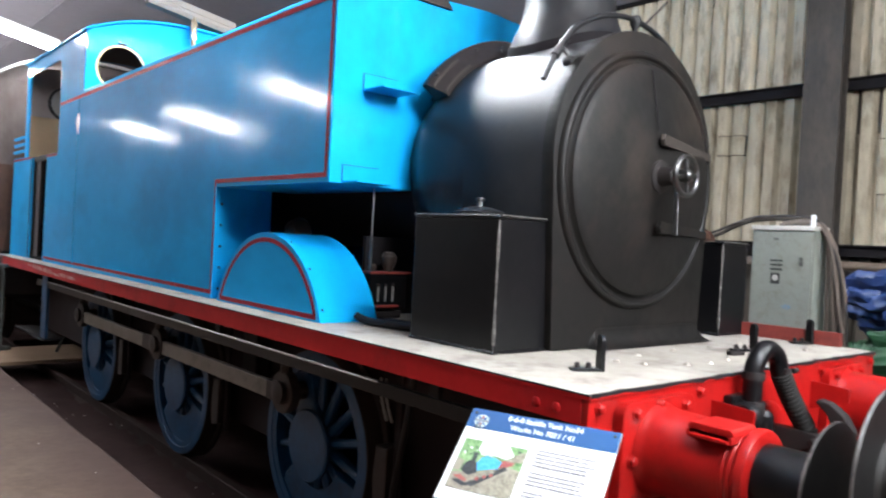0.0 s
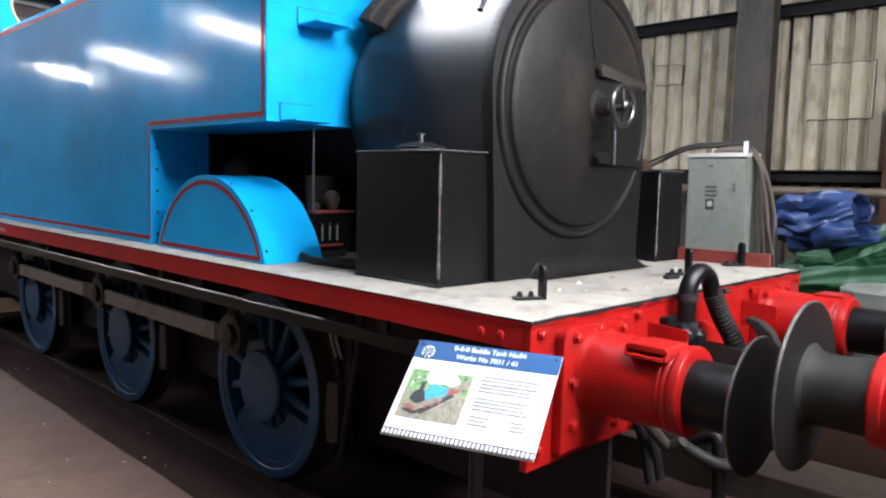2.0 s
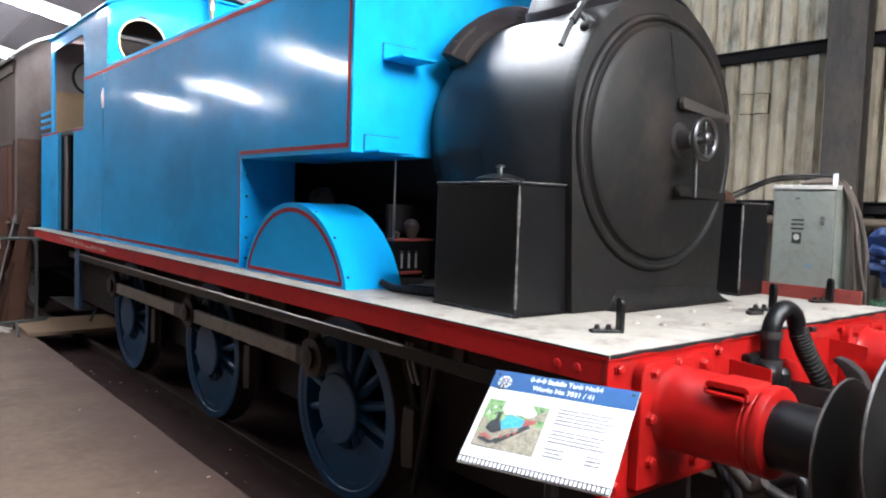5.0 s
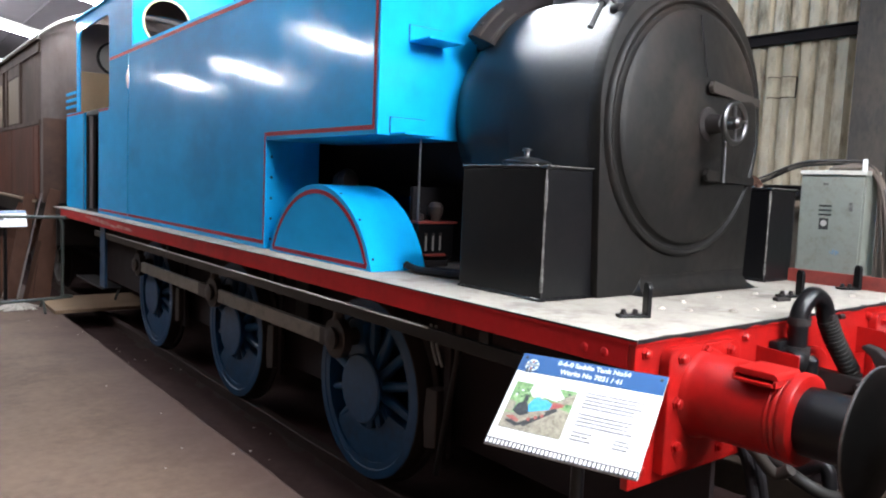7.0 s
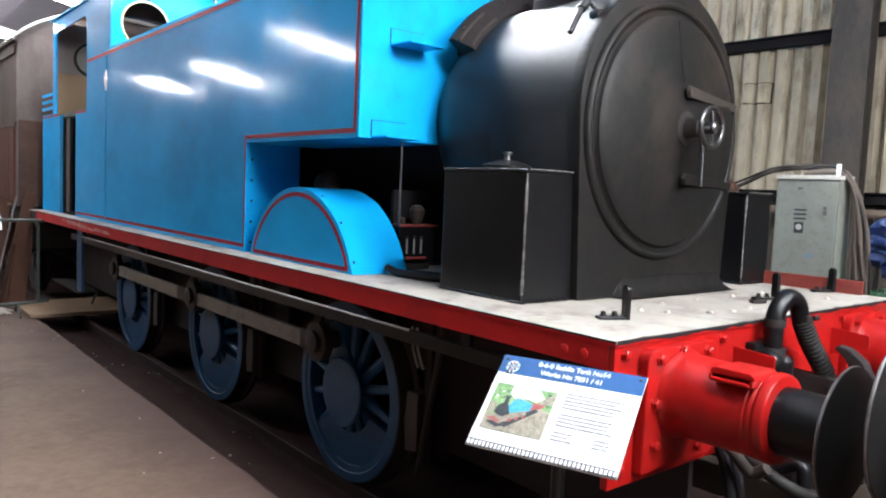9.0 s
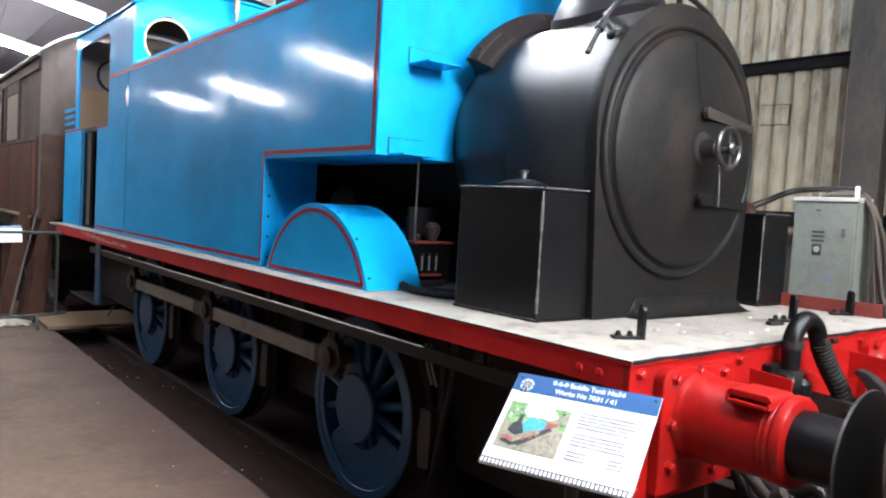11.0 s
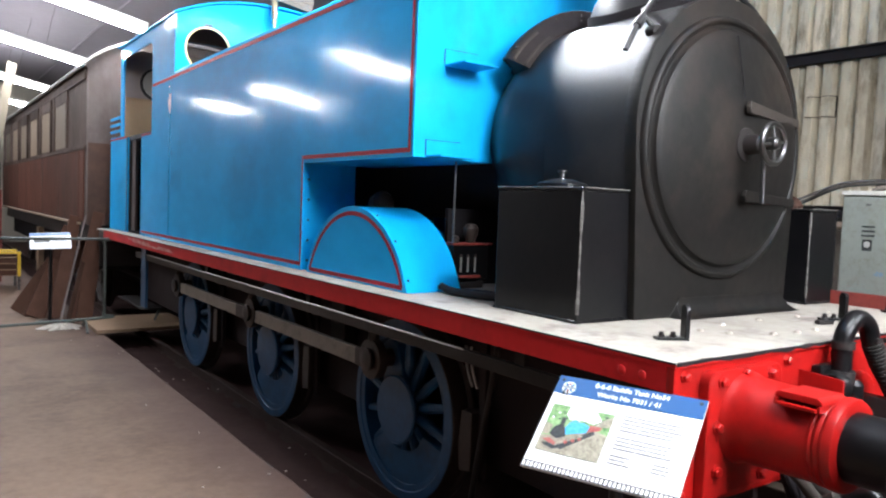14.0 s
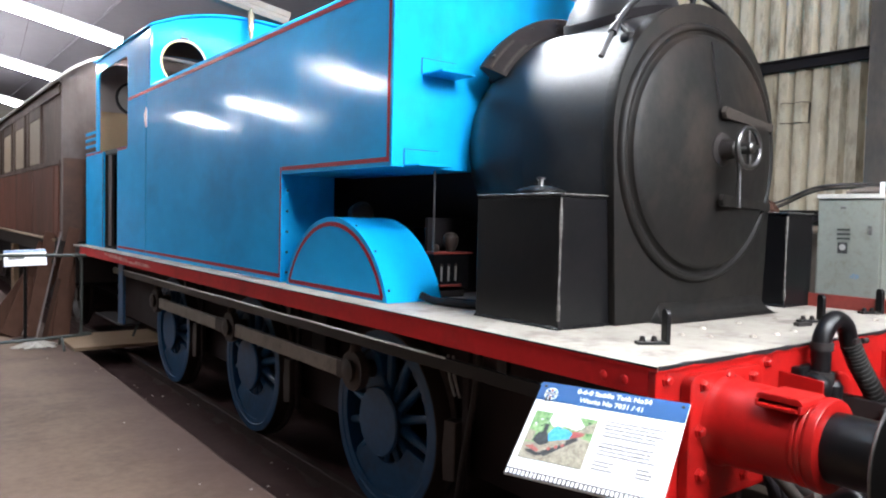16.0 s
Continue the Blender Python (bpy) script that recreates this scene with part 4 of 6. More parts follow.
part("blower_pipe", pipe([(-0.27, 0.98, 2.75), (-0.36, 0.88, 2.72), (-0.46, 0.80, 2.68), (-0.53, 0.757, 2.635)], 0.014, 10), BLACK, handrail, "short black pipe joining the handrail clamp", smooth=True)
part("rail_stay", rod((0.10, RAIL_Y, 2.872), (0.42, RAIL_Y + 0.08, 3.09), 0.006, 8), BROWN_IRON, handrail, smooth=True)
part("lever_knob", lathe([(0, 0.0), (0.004, 0.026), (0.03, 0.03), (0.055, 0.026), (0.06, 0)], (-0.487, RAIL_Y + 0.01, 2.575), (0, -1, -0.2), 16), BLACK, handrail, smooth=True)
part("lever_arm", rod((-0.53, RAIL_Y, 2.63), (-0.487, RAIL_Y - 0.02, 2.58), 0.011, 8), BLACK, handrail, smooth=True)
part("rail_clamp", lathe([(0, 0.022), (0.05, 0.022)], (-0.575, RAIL_Y, 2.58), (0.6, 0, 0.8), 12), BLACK, handrail, smooth=True)
# chimney
def saddle(bm, below, lift):
    """Let the skirt of a turned part sit on the round top of the smokebox."""
    for v in bm.verts:
        if v.co.z < below:
            r = BR - 0.002
            v.co.z = BC + math.sqrt(max(0.0, r * r - v.co.x ** 2)) + lift + (v.co.z - below) * 0.3
    return bm


chimney = part("chimney", saddle(lathe([(-0.05, 0.322), (-0.02, 0.320), (0.07, 0.302), (0.11, 0.282), (0.16, 0.264), (0.23, 0.249), (0.36, 0.237), (0.50, 0.232), (0.85, 0.225), (0.86, 0.25), (0.90, 0.27), (0.94, 0.265), (0.97, 0.24), (0.97, 0.2), (0.6, 0.19)], (0.03, 1.19, 2.785), (0, 0, 1), 56), 2.775, 0.052), BLACK, loco, "black flared chimney", smooth=True)


def skirt_band(cx, cy, r, low, high, n=56):
    """Upright edge of the chimney base, following the curved smokebox top."""
    bm = bmesh.new()
    rows = []
    for k in range(n):
        a = 2 * math.pi * k / n
        ring = []
        for rr, lift in ((r, low), (r + 0.006, low), (r + 0.008, high), (r - 0.002, high + 0.002)):
            x, y = cx + rr * math.cos(a), cy + rr * math.sin(a)
            ring.append(bm.verts.new((x, y, BC + math.sqrt(BR ** 2 - x * x) + lift)))
        rows.append(ring)
    for k in range(n):
        a, b = rows[k], rows[(k + 1) % n]
        for q in range(4):
            bm.faces.new((a[q], a[(q + 1) % 4], b[(q + 1) % 4], b[q]))
    return bm


part("chimney_skirt", skirt_band(0.03, 1.19, 0.322, -0.02, 0.050), DARK, chimney, "dark upright edge of the chimney base", smooth=True)


part("chimney_stud", lathe([(0, 0.011), (0.012, 0.011), (0.0121, 0.006), (0.030, 0.006), (0.034, 0.0)], (-0.258, 1.196, 2.792), (-0.75, -0.1, 0.65), 10), BROWN_IRON, chimney, smooth=True)


# curved collar round the back of the smokebox
def collar(section, a0, a1, n=36):
    """Sweep a (y, radius) section round the boiler centre."""
    bm = bmesh.new()
    rows = []
    for k in range(n + 1):
        a = radians(a0 + (a1 - a0) * k / n)
        top = 0.022 * max(0.0, 1 - abs(math.degrees(a) - 90) / 34)
        rows.append([bm.verts.new(((r + (top if r > 0.7 else 0)) * math.cos(a), y, BC + (r + (top if r > 0.7 else 0)) * math.sin(a))) for y, r in section])
    m = len(section)
    for a, b in zip(rows, rows[1:]):
        for q in range(m):
            bm.faces.new((a[q], a[(q + 1) % m], b[(q + 1) % m], b[q]))
    bm.faces.new(rows[0])
    bm.faces.new(rows[-1])
    return bm


joint = part("joint_collar", collar([(1.6375, 0.60), (1.6375, 0.749), (1.602, 0.753), (1.592, 0.746), (1.512, 0.662), (1.512, 0.60)], 40, 146.5), COLLAR, loco, "sooty brown riveted collar round the back of the smokebox", smooth=True)
# Hidden filler, added to lose the collar's shadow on the tank front.
part("collar_back", collar([(1.806, 0.50), (1.806, 0.570), (1.638, 0.735), (1.638, 0.60)], 42, 137), COLLAR, joint)
for a, ry, rr in ((74, 1.57, 0.724), (98, 1.575, 0.728), (101, 1.54, 0.690), (114, 1.572, 0.722), (140, 1.585, 0.736)):
    p = Vector((math.cos(radians(a)), 0, math.sin(radians(a))))
    part("collar_rivet", lathe([(0, 0.0), (0.004, 0.013), (0.012, 0.010), (0.016, 0)], Vector((0, ry, BC)) + p * (rr + 0.001), p, 10), DUSTY_IRON, joint, smooth=True)
for y, r, a0, a1 in ((1.570, 0.7235, 127, 145.8), (1.520, 0.671, 125, 145.8)):
    part("cleat", collar([(y - 0.004, r - 0.008), (y - 0.004, r + 0.006), (y + 0.004, r + 0.012), (y + 0.004, r - 0.006)], a0, a1), DUSTY_IRON, joint)
boiler = part("boiler", lathe([(0, 0.49), (4.6, 0.49)], (0, FRONT + 0.05, BC), (0, 1, 0), 48), DARK, loco, "sooty boiler barrel under the tank", smooth=True)
part("firebox", box(-0.60, 0.60, 4.0, CAB, DECK_Z, 2.2), DARK, loco)

# side tank, stepped up over the leading wheels
def tank_outline(low, inner, arch_r):
    top = [(-SIDE, low), (-SIDE, 2.990), (-SIDE + 0.012, 3.010), (-0.80, 3.055), (-0.45, 3.105), (0, 3.13), (0.45, 3.105), (0.80, 3.055), (SIDE - 0.012, 3.010), (SIDE, 2.990), (SIDE, low)]
    if low > 1.5:
        a = math.degrees(math.asin((low - BC) / arch_r))
        return top + arc(0, BC, arch_r, a, 180 - a, 40)
    return top + [(inner, low), (inner, BC)] + arc(0, BC, inner, 0, 180, 40)[1:-1] + [(-inner, BC), (-inner, low)]


tank = part("side_tank", prism(tank_outline(1.99, 0, 0.520), FRONT, STEP, "y"), BLUE, loco, "glossy sky-blue side tank lined in red")
part("tank_rear_section", prism(tank_outline(DECK_Z + 0.004, 0.66, 0.6), STEP, CAB, "y"), BLUE, tank)
X = -SIDE - 0.0015
LW = 0.026
part("lining_stripe", strip([(FRONT + 0.045, 2.985), (FRONT + 0.045, 2.028), (STEP + 0.0, 2.028)], LW, "x", X, 0.001), LINING, tank, "dark red lining stripe")
part("lining_stripe", strip([(STEP + 0.015, 2.040), (STEP + 0.015, 1.285)], LW * 0.7, "x", X, 0.001), LINING, tank, "dark red lining stripe")
part("lining_stripe", strip([(STEP + 0.015, 1.298), (7.65, 1.298)], LW, "x", X, 0.001), LINING, tank, "dark red lining stripe")
part("lining_stripe", strip([(FRONT + 0.045, 2.968), (CAB + 0.85, 2.952)], LW * 1.2, "x", X - 0.0005, 0.001), LINING, tank, "dark red lining stripe")
part("front_edge_bead", rod((-SIDE, FRONT + 0.004, 1.99), (-SIDE, FRONT + 0.004, 2.95), 0.007, 8), BLUE, tank, smooth=True)
# half-round bead where the tank meets the cab
part("joint_bead", rod((-SIDE - 0.001, CAB + 0.13, 1.27), (-SIDE - 0.001, CAB + 0.13, 2.93), 0.006, 12), BEAD_BLUE, tank, "glossy half-round bead down the tank joint", smooth=True)
# Painted highlight: bright metal where a lamp glints on the bead.
part("bead_cap", lathe([(0, 0.0), (0.03, 0.008), (0.09, 0.019), (0.15, 0.021), (0.20, 0.010), (0.25, 0.0)], (-SIDE - 0.002, CAB + 0.13, 2.565), (0, 0, 1), 16), BEAD_GLINT, tank, "bright piece standing in for the highlight on the tank joint", smooth=True)
# small step brackets on the tank front
for bx, bz, depth in ((-0.775, 2.495, 0.19), (-0.88, 1.996, 0.15)):
    bracket = part("tank_step", box(bx - 0.115, bx + 0.115, FRONT - depth, FRONT - 0.001, bz - 0.005, bz + 0.005, 0.002), BLUE, tank, "small blue steel step on the tank front")
    part("step_back", box(bx - 0.113, bx + 0.113, FRONT - 0.010, FRONT - 0.0035, bz + 0.0055, bz + 0.088, 0.002), BLUE, bracket)
    part("step_seam", box(bx - 0.117, bx + 0.117, FRONT - 0.003, FRONT - 0.001, bz + 0.006, bz + 0.092), GREASE, bracket, "dark seam round the step plate")
# filler saddle seen at the top of the tank front
part("filler_bracket", prism([(-0.62, 3.06), (-0.30, 3.06), (-0.38, 3.15), (-0.54, 3.15)], FRONT - 0.02, FRONT - 0.003, "y"), BROWN_IRON, tank)
# row of small screw heads down the step panel
for k in range(5):
    part("panel_screw", lathe([(0, 0.010), (0.004, 0.007), (0.005, 0)], (-SIDE + 0.045, STEP, 1.32 + 0.14 * k), (0, -1, 0), 8), GREASE, tank, smooth=True)

# splasher over the leading wheel
SPL_C, SPL_Z, SPL_R = 2.465, 1.042, 0.668
a0 = math.degrees(math.asin((DECK_Z + 0.002 - SPL_Z) / SPL_R))
spl = part("splasher", prism(arc(SPL_C, SPL_Z, SPL_R, a0, 180 - a0, 36), -SIDE, -0.70, "x"), BLUE, loco, "half-round blue splasher lined in red", smooth=True)
part("lining_stripe", strip(arc(SPL_C, SPL_Z, SPL_R - 0.042, a0 + 3.4, 180 - a0 - 3.4, 36), LW, "x", X, 0.001), LINING, spl, "dark red lining stripe")
part("lining_stripe", strip([(SPL_C - 0.585, 1.276), (SPL_C + 0.585, 1.276)], LW, "x", X, 0.001), LINING, spl, "dark red lining stripe")
for k in range(7):
    a = radians(a0 + 6 + (168 - 2 * a0) * k / 6)
    p = (-SIDE + 0.025, SPL_C + SPL_R * math.cos(a), SPL_Z + SPL_R * math.sin(a))
    part("splasher_screw", lathe([(0, 0.009), (0.004, 0.006), (0.005, 0)], p, (0, math.cos(a), math.sin(a)), 8), GREASE, spl, smooth=True)
part("inner_splasher", prism(arc(SPL_C, SPL_Z, SPL_R, a0, 180 - a0, 24), 0.79, SIDE, "x"), BLUE, loco, smooth=True)

# lubricator and drain rod in the gap beside the smokebox
lub = part("lubricator", box(-0.685, -0.425, 1.935, 2.03, 1.30, 1.508, 0.006), GLOSS_BLACK, loco, "black oil lubricator box with red lid")
part("lubricator_lid", box(-0.698, -0.405, 1.922, 2.034, 1.509, 1.520, 0.003), DULL_RED, lub, "faded red lid")
part("oil_cup", lathe([(0, 0.026), (0.02, 0.030), (0.05, 0.044), (0.085, 0.046), (0.11, 0.03), (0.115, 0)], (-0.530, 1.98, 1.5205), (0, 0, 1), 18), BROWN_IRON, lub, smooth=True)
part("oil_cup", lathe([(0, 0.018), (0.03, 0.020), (0.04, 0.012), (0.045, 0)], (-0.640, 1.98, 1.5205), (0, 0, 1), 14), BROWN_IRON, lub, smooth=True)
for k in range(3):
    part("sight_glass", rod((-0.632 + 0.052 * k, 1.929, 1.35), (-0.632 + 0.052 * k, 1.929, 1.435), 0.006, 8), PALE_STEEL, lub, "small bright sight glass", smooth=True)
    part("glass_cap", lathe([(0, 0.010), (0.012, 0.010), (0.016, 0.006)], (-0.632 + 0.052 * k, 1.929, 1.436), (0, 0, 1), 10), BROWN_IRON, lub, smooth=True)
part("drip_tray", box(-0.655, -0.50, 1.905, 1.934, 1.318, 1.332, 0.003), DULL_RED, lub)
part("lubricator_foot", box(-0.66, -0.45, 1.94, 2.02, DECK_Z + 0.001, 1.299, 0.008), GREASE, lub)
part("foot_lever", pipe([(-0.86, 1.80, 1.290), (-0.85, 1.72, 1.272), (-0.84, 1.58, 1.272), (-0.82, 1.46, 1.272), (-0.79, 1.37, 1.276)], 0.021, 10), GREASE, lub, smooth=True)
part("foot_lever", pipe([(-0.80, 1.70, 1.27), (-0.74, 1.58, 1.272), (-0.72, 1.40, 1.272)], 0.018, 10), GREASE, lub, smooth=True)
# Added dark plate; blocks the view through the shaded space under the boiler.
part("saddle_stay", box(-0.599, 0.599, 2.12, 2.15, DECK_Z + 0.002, 1.72), DARK, loco, "added dark plate filling the shade under the boiler")
part("spring_bracket", lathe([(0, 0.05), (0.02, 0.075), (0.10, 0.085), (0.14, 0.06), (0.15, 0)], (-0.62, 2.95, 1.72), (0, -1, 0.2), 16), BROWN_IRON, loco, "rusty brown casting under the tank", smooth=True)
part("drain_rod", rod((-0.694, 1.932, 1.52), (-0.694, 1.932, 1.99), 0.006, 10), STEEL, loco, smooth=True)

# sandboxes either side of the smokebox
for x0, x1, top, cx in ((-0.932, -0.607, 1.838, -0.786), (0.915, 1.205, 1.80, 1.06)):
    y0, y1 = 0.694, 1.248
    tb = part("sandbox", box(x0, x1, y0, y1, DECK_Z + 0.001, top - 0.016, 0.005), GLOSS_BLACK, loco, "black steel sandbox with chipped edges beside the smokebox")
    lid = part("sandbox_lid", prism([(x0 - 0.022, y0 - 0.022), (x0 + 0.02, y0 - 0.006), (x1 - 0.02, y0 - 0.006), (x1 + 0.016, y0 - 0.016), (x1 + 0.006, y0 + 0.03), (x1 + 0.006, y1), (x0 - 0.006, y1 + 0.004), (x0 - 0.006, y0 + 0.03)], top - 0.015, top - 0.003, "z", None, 0.003), GLOSS_BLACK, tb)
    part("lid_edge", weld([(x0 - 0.006, y1, top - 0.004), (x0 - 0.006, y0 - 0.006, top - 0.004), (x1, y0 - 0.006, top - 0.004)], 0.0042, 3), WORN, tb, "rubbed bright lid edge", smooth=True)
    part("corner_wear", weld([(x0 + 0.001, y0 + 0.001, DECK_Z + 0.04), (x0 + 0.001, y0 + 0.001, top - 0.02)], 0.0075, 5), WORN, tb, "chipped bright corner", smooth=True)
    part("base_weld", weld([(x0 - 0.002, y1, DECK_Z + 0.006), (x0 - 0.002, y0 - 0.002, DECK_Z + 0.006), (x1, y0 - 0.002, DECK_Z + 0.006)], 0.010, 9), GLOSS_BLACK, tb, smooth=True)
    part("side_weld", weld([(x1, y0 + 0.001, DECK_Z + 0.04), (x1, y0 + 0.001, top - 0.02)], 0.005, 6), GLOSS_BLACK, tb, smooth=True)
    part("filler_cap", lathe([(0, 0.085), (0.012, 0.085), (0.0125, 0.112), (0.020, 0.115), (0.027, 0.10), (0.042, 0.045), (0.045, 0.014), (0.072, 0.012), (0.074, 0.022), (0.083, 0.022), (0.087, 0)], (cx, 0.97, top - 0.0025), (0, 0, 1), 28), STEEL, tb, "dull steel filler cap", smooth=True)

# cab
def plate_with_hole(x0, x1, zb, top, cx, cz, r, y0, y1):
    """A plate between x0 and x1 under a top outline with one round hole."""
    n = 28
    upper = [(x0, cz), (cx - r, cz)] + arc(cx, cz, r, 180, 0, n)[1:-1] + [(cx + r, cz), (x1, cz)] + top
    lower = [(x0, cz), (x0, zb), (x1, zb), (x1, cz), (cx + r, cz)] + arc(cx, cz, r, 0, -180, n)[1:-1] + [(cx - r, cz)]
    return prism(lower, y0, y1, "y", prism(upper, y0, y1, "y"))


def cab_top(x):
    return 3.600 + 0.225 * (1 - abs(x / SIDE) ** 2.3)


cab = part("cab_front", plate_with_hole(-SIDE + 0.021, 0, 2.9, [(-x, cab_top(x)) for x in (0.0, 0.2, 0.4, 0.6, 0.8, 1.0, SIDE - 0.021)], -0.73, 3.265, 0.225, CAB, CAB + 0.02), CAB_BLUE, loco, "bright blue cab front with round window")
part("cab_front_panel", plate_with_hole(0, SIDE - 0.021, 2.9, [(x, cab_top(x)) for x in (SIDE - 0.021, 1.0, 0.8, 0.6, 0.4, 0.2, 0.0)], 0.73, 3.265, 0.225, CAB, CAB + 0.02), CAB_BLUE, cab)
for wx in (-0.73, 0.73):
    part("window_rim", lathe([(-0.016, 0.224), (-0.016, 0.238), (-0.010, 0.243), (-0.001, 0.243), (-0.001, 0.224)], (wx, CAB, 3.265), (0, 1, 0), 48, None, False), CREAM_RIM, cab, "cream-painted round window rim", smooth=True)
part("rim_clip", box(-0.77, -0.69, CAB - 0.03, CAB - 0.003, 3.515, 3.528, 0.003), BROWN_IRON, cab)
outline = [(CAB + 0.0005, DECK_Z + 0.004), (7.69, DECK_Z + 0.004), (7.69, 2.44), (7.24, 2.44), (7.24, 3.36), (7.27, 3.42), (7.34, 3.45), (8.55, 3.45), (8.62, 3.42), (8.65, 3.36), (8.65, 2.44), (8.38, 2.44), (8.38, DECK_Z + 0.004), (REAR - 0.01, DECK_Z + 0.004), (REAR - 0.01, 2.47), (8.80, 2.47), (8.80, 3.596), (CAB + 0.0005, 3.596)]
for s in (-1, 1):
    side = part("cab_side", prism(outline, min(s * SIDE, s * (SIDE - 0.02)), max(s * SIDE, s * (SIDE - 0.02)), "x"), BLUE, loco, "blue cab side sheet with open doorway")
    for k in range(3):
        part("coal_rail", box(min(s * 1.05, s * 1.075), max(s * 1.05, s * 1.075), 8.805, REAR - 0.01, 2.53 + 0.085 * k, 2.565 + 0.085 * k, 0.003), BLUE, side, "pale blue coal rail")
    part("door_sill", box(min(s * 1.045, s * 0.97), max(s * 1.045, s * 0.97), 7.24, 8.65, 2.40, 2.455, 0.004), GREASE, side)
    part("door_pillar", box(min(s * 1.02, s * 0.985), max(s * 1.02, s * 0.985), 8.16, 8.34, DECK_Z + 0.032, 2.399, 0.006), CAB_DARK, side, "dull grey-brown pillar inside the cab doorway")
    part("door_edge", box(min(s * 1.072, s * 1.0), max(s * 1.072, s * 1.0), 8.381, 8.40, DECK_Z + 0.01, 2.44), GREASE, side)
part("lining_stripe", strip([(8.42, 2.445), (REAR - 0.02, 2.445)], LW, "x", X, 0.001), LINING, cab)
part("lining_stripe", strip([(7.26, 2.425), (7.68, 2.425)], LW, "x", X, 0.001), LINING, cab)
roof_line = [(x, cab_top(x) + 0.002) for x in [-1.09 + 2.18 * k / 20 for k in range(21)]]
part("cab_roof", prism(roof_line + [(x, z + 0.022) for x, z in reversed(roof_line)], CAB - 0.05, 8.86, "y"), CAB_BLUE, loco, "curved blue cab roof", smooth=True)
# Lower sheet coloured dark in place of the shadow over the bunker front.
back = part("cab_back_sheet", box(-1.045, 1.045, 8.76, 8.78, DECK_Z + 0.004, 2.46), DARK, loco)
part("tan_panel", box(-1.045, 1.045, 8.76, 8.78, 2.461, 2.98), TAN, back, "tan painted cab lining")
part("grey_panel", box(-1.045, 1.045, 8.76, 8.78, 2.981, 3.594), CAB_GREY, back, "grey cab lining")
for wx in (-0.63, 0.63):
    part("rear_window_ring", lathe([(-0.03, 0.185), (-0.03, 0.215), (-0.001, 0.215), (-0.001, 0.185)], (wx, 8.76, 3.18), (0, 1, 0), 36, None, False), GREASE, back, "black round window ring", smooth=True)
    part("rear_window_pane", lathe([(-0.006, 0.185), (-0.002, 0.185)], (wx, 8.76, 3.18), (0, 1, 0), 36), COACH_ROOF, back)
# Dark inner panels, added to keep the cab dark behind the round window.
inner_line = [(x, cab_top(x) - 0.012) for x in [-1.04 + 2.08 * k / 16 for k in range(17)]]
part("cab_ceiling", prism(inner_line + [(x, z + 0.008) for x, z in reversed(inner_line)], CAB + 0.024, 8.755, "y"), CAB_DARK, loco, "added dark brown panel under the cab roof", smooth=True)
part("side_lining", box(SIDE - 0.026, SIDE - 0.0205, CAB + 0.03, 8.70, DECK_Z + 0.04, 3.58), CAB_DARK, loco, "added dark brown panel inside the cab side")
part("cab_floor", box(-1.04, 1.04, CAB + 0.03, 8.69, DECK_Z + 0.001, DECK_Z + 0.03), DARK, loco)
part("bunker", box(-1.04, 1.04, 8.79, REAR - 0.02, DECK_Z + 0.002, 2.3), DARK, loco)
part("cab_step_hanger", box(-1.14, -1.11, 7.10, 7.30, 0.46, 1.144, 0.004), WHEEL_BLUE, loco, "dirty blue cab step hanger")
part("cab_step_tread", box(-1.17, -0.95, 7.08, 8.30, 0.445, 0.46, 0.003), GREASE, loco)
whistle = part("whistle", lathe([(0, 0.02), (0.10, 0.018), (0.12, 0.026), (0.15, 0.030), (0.16, 0.020), (0.17, 0.033), (0.185, 0.036), (0.36, 0.034), (0.375, 0.026), (0.385, 0.012), (0.42, 0.010), (0.425, 0)], (-0.055, CAB - 0.12, 3.52), (0, 0, 1), 20), BRASS, loco, "polished brass whistle", smooth=True)
part("whistle_pipe", rod((-0.055, CAB - 0.12, 3.08), (-0.055, CAB - 0.12, 3.52), 0.02, 10), BRASS, whistle, smooth=True)

# wheels, rods and brakes
WHEEL_R = 0.56
HUB_Z = WHEEL_R + TRACK
AXLES = (2.265, 4.30, 6.42)
CRANK_Y, CRANK_Z = 0.135, 0.298


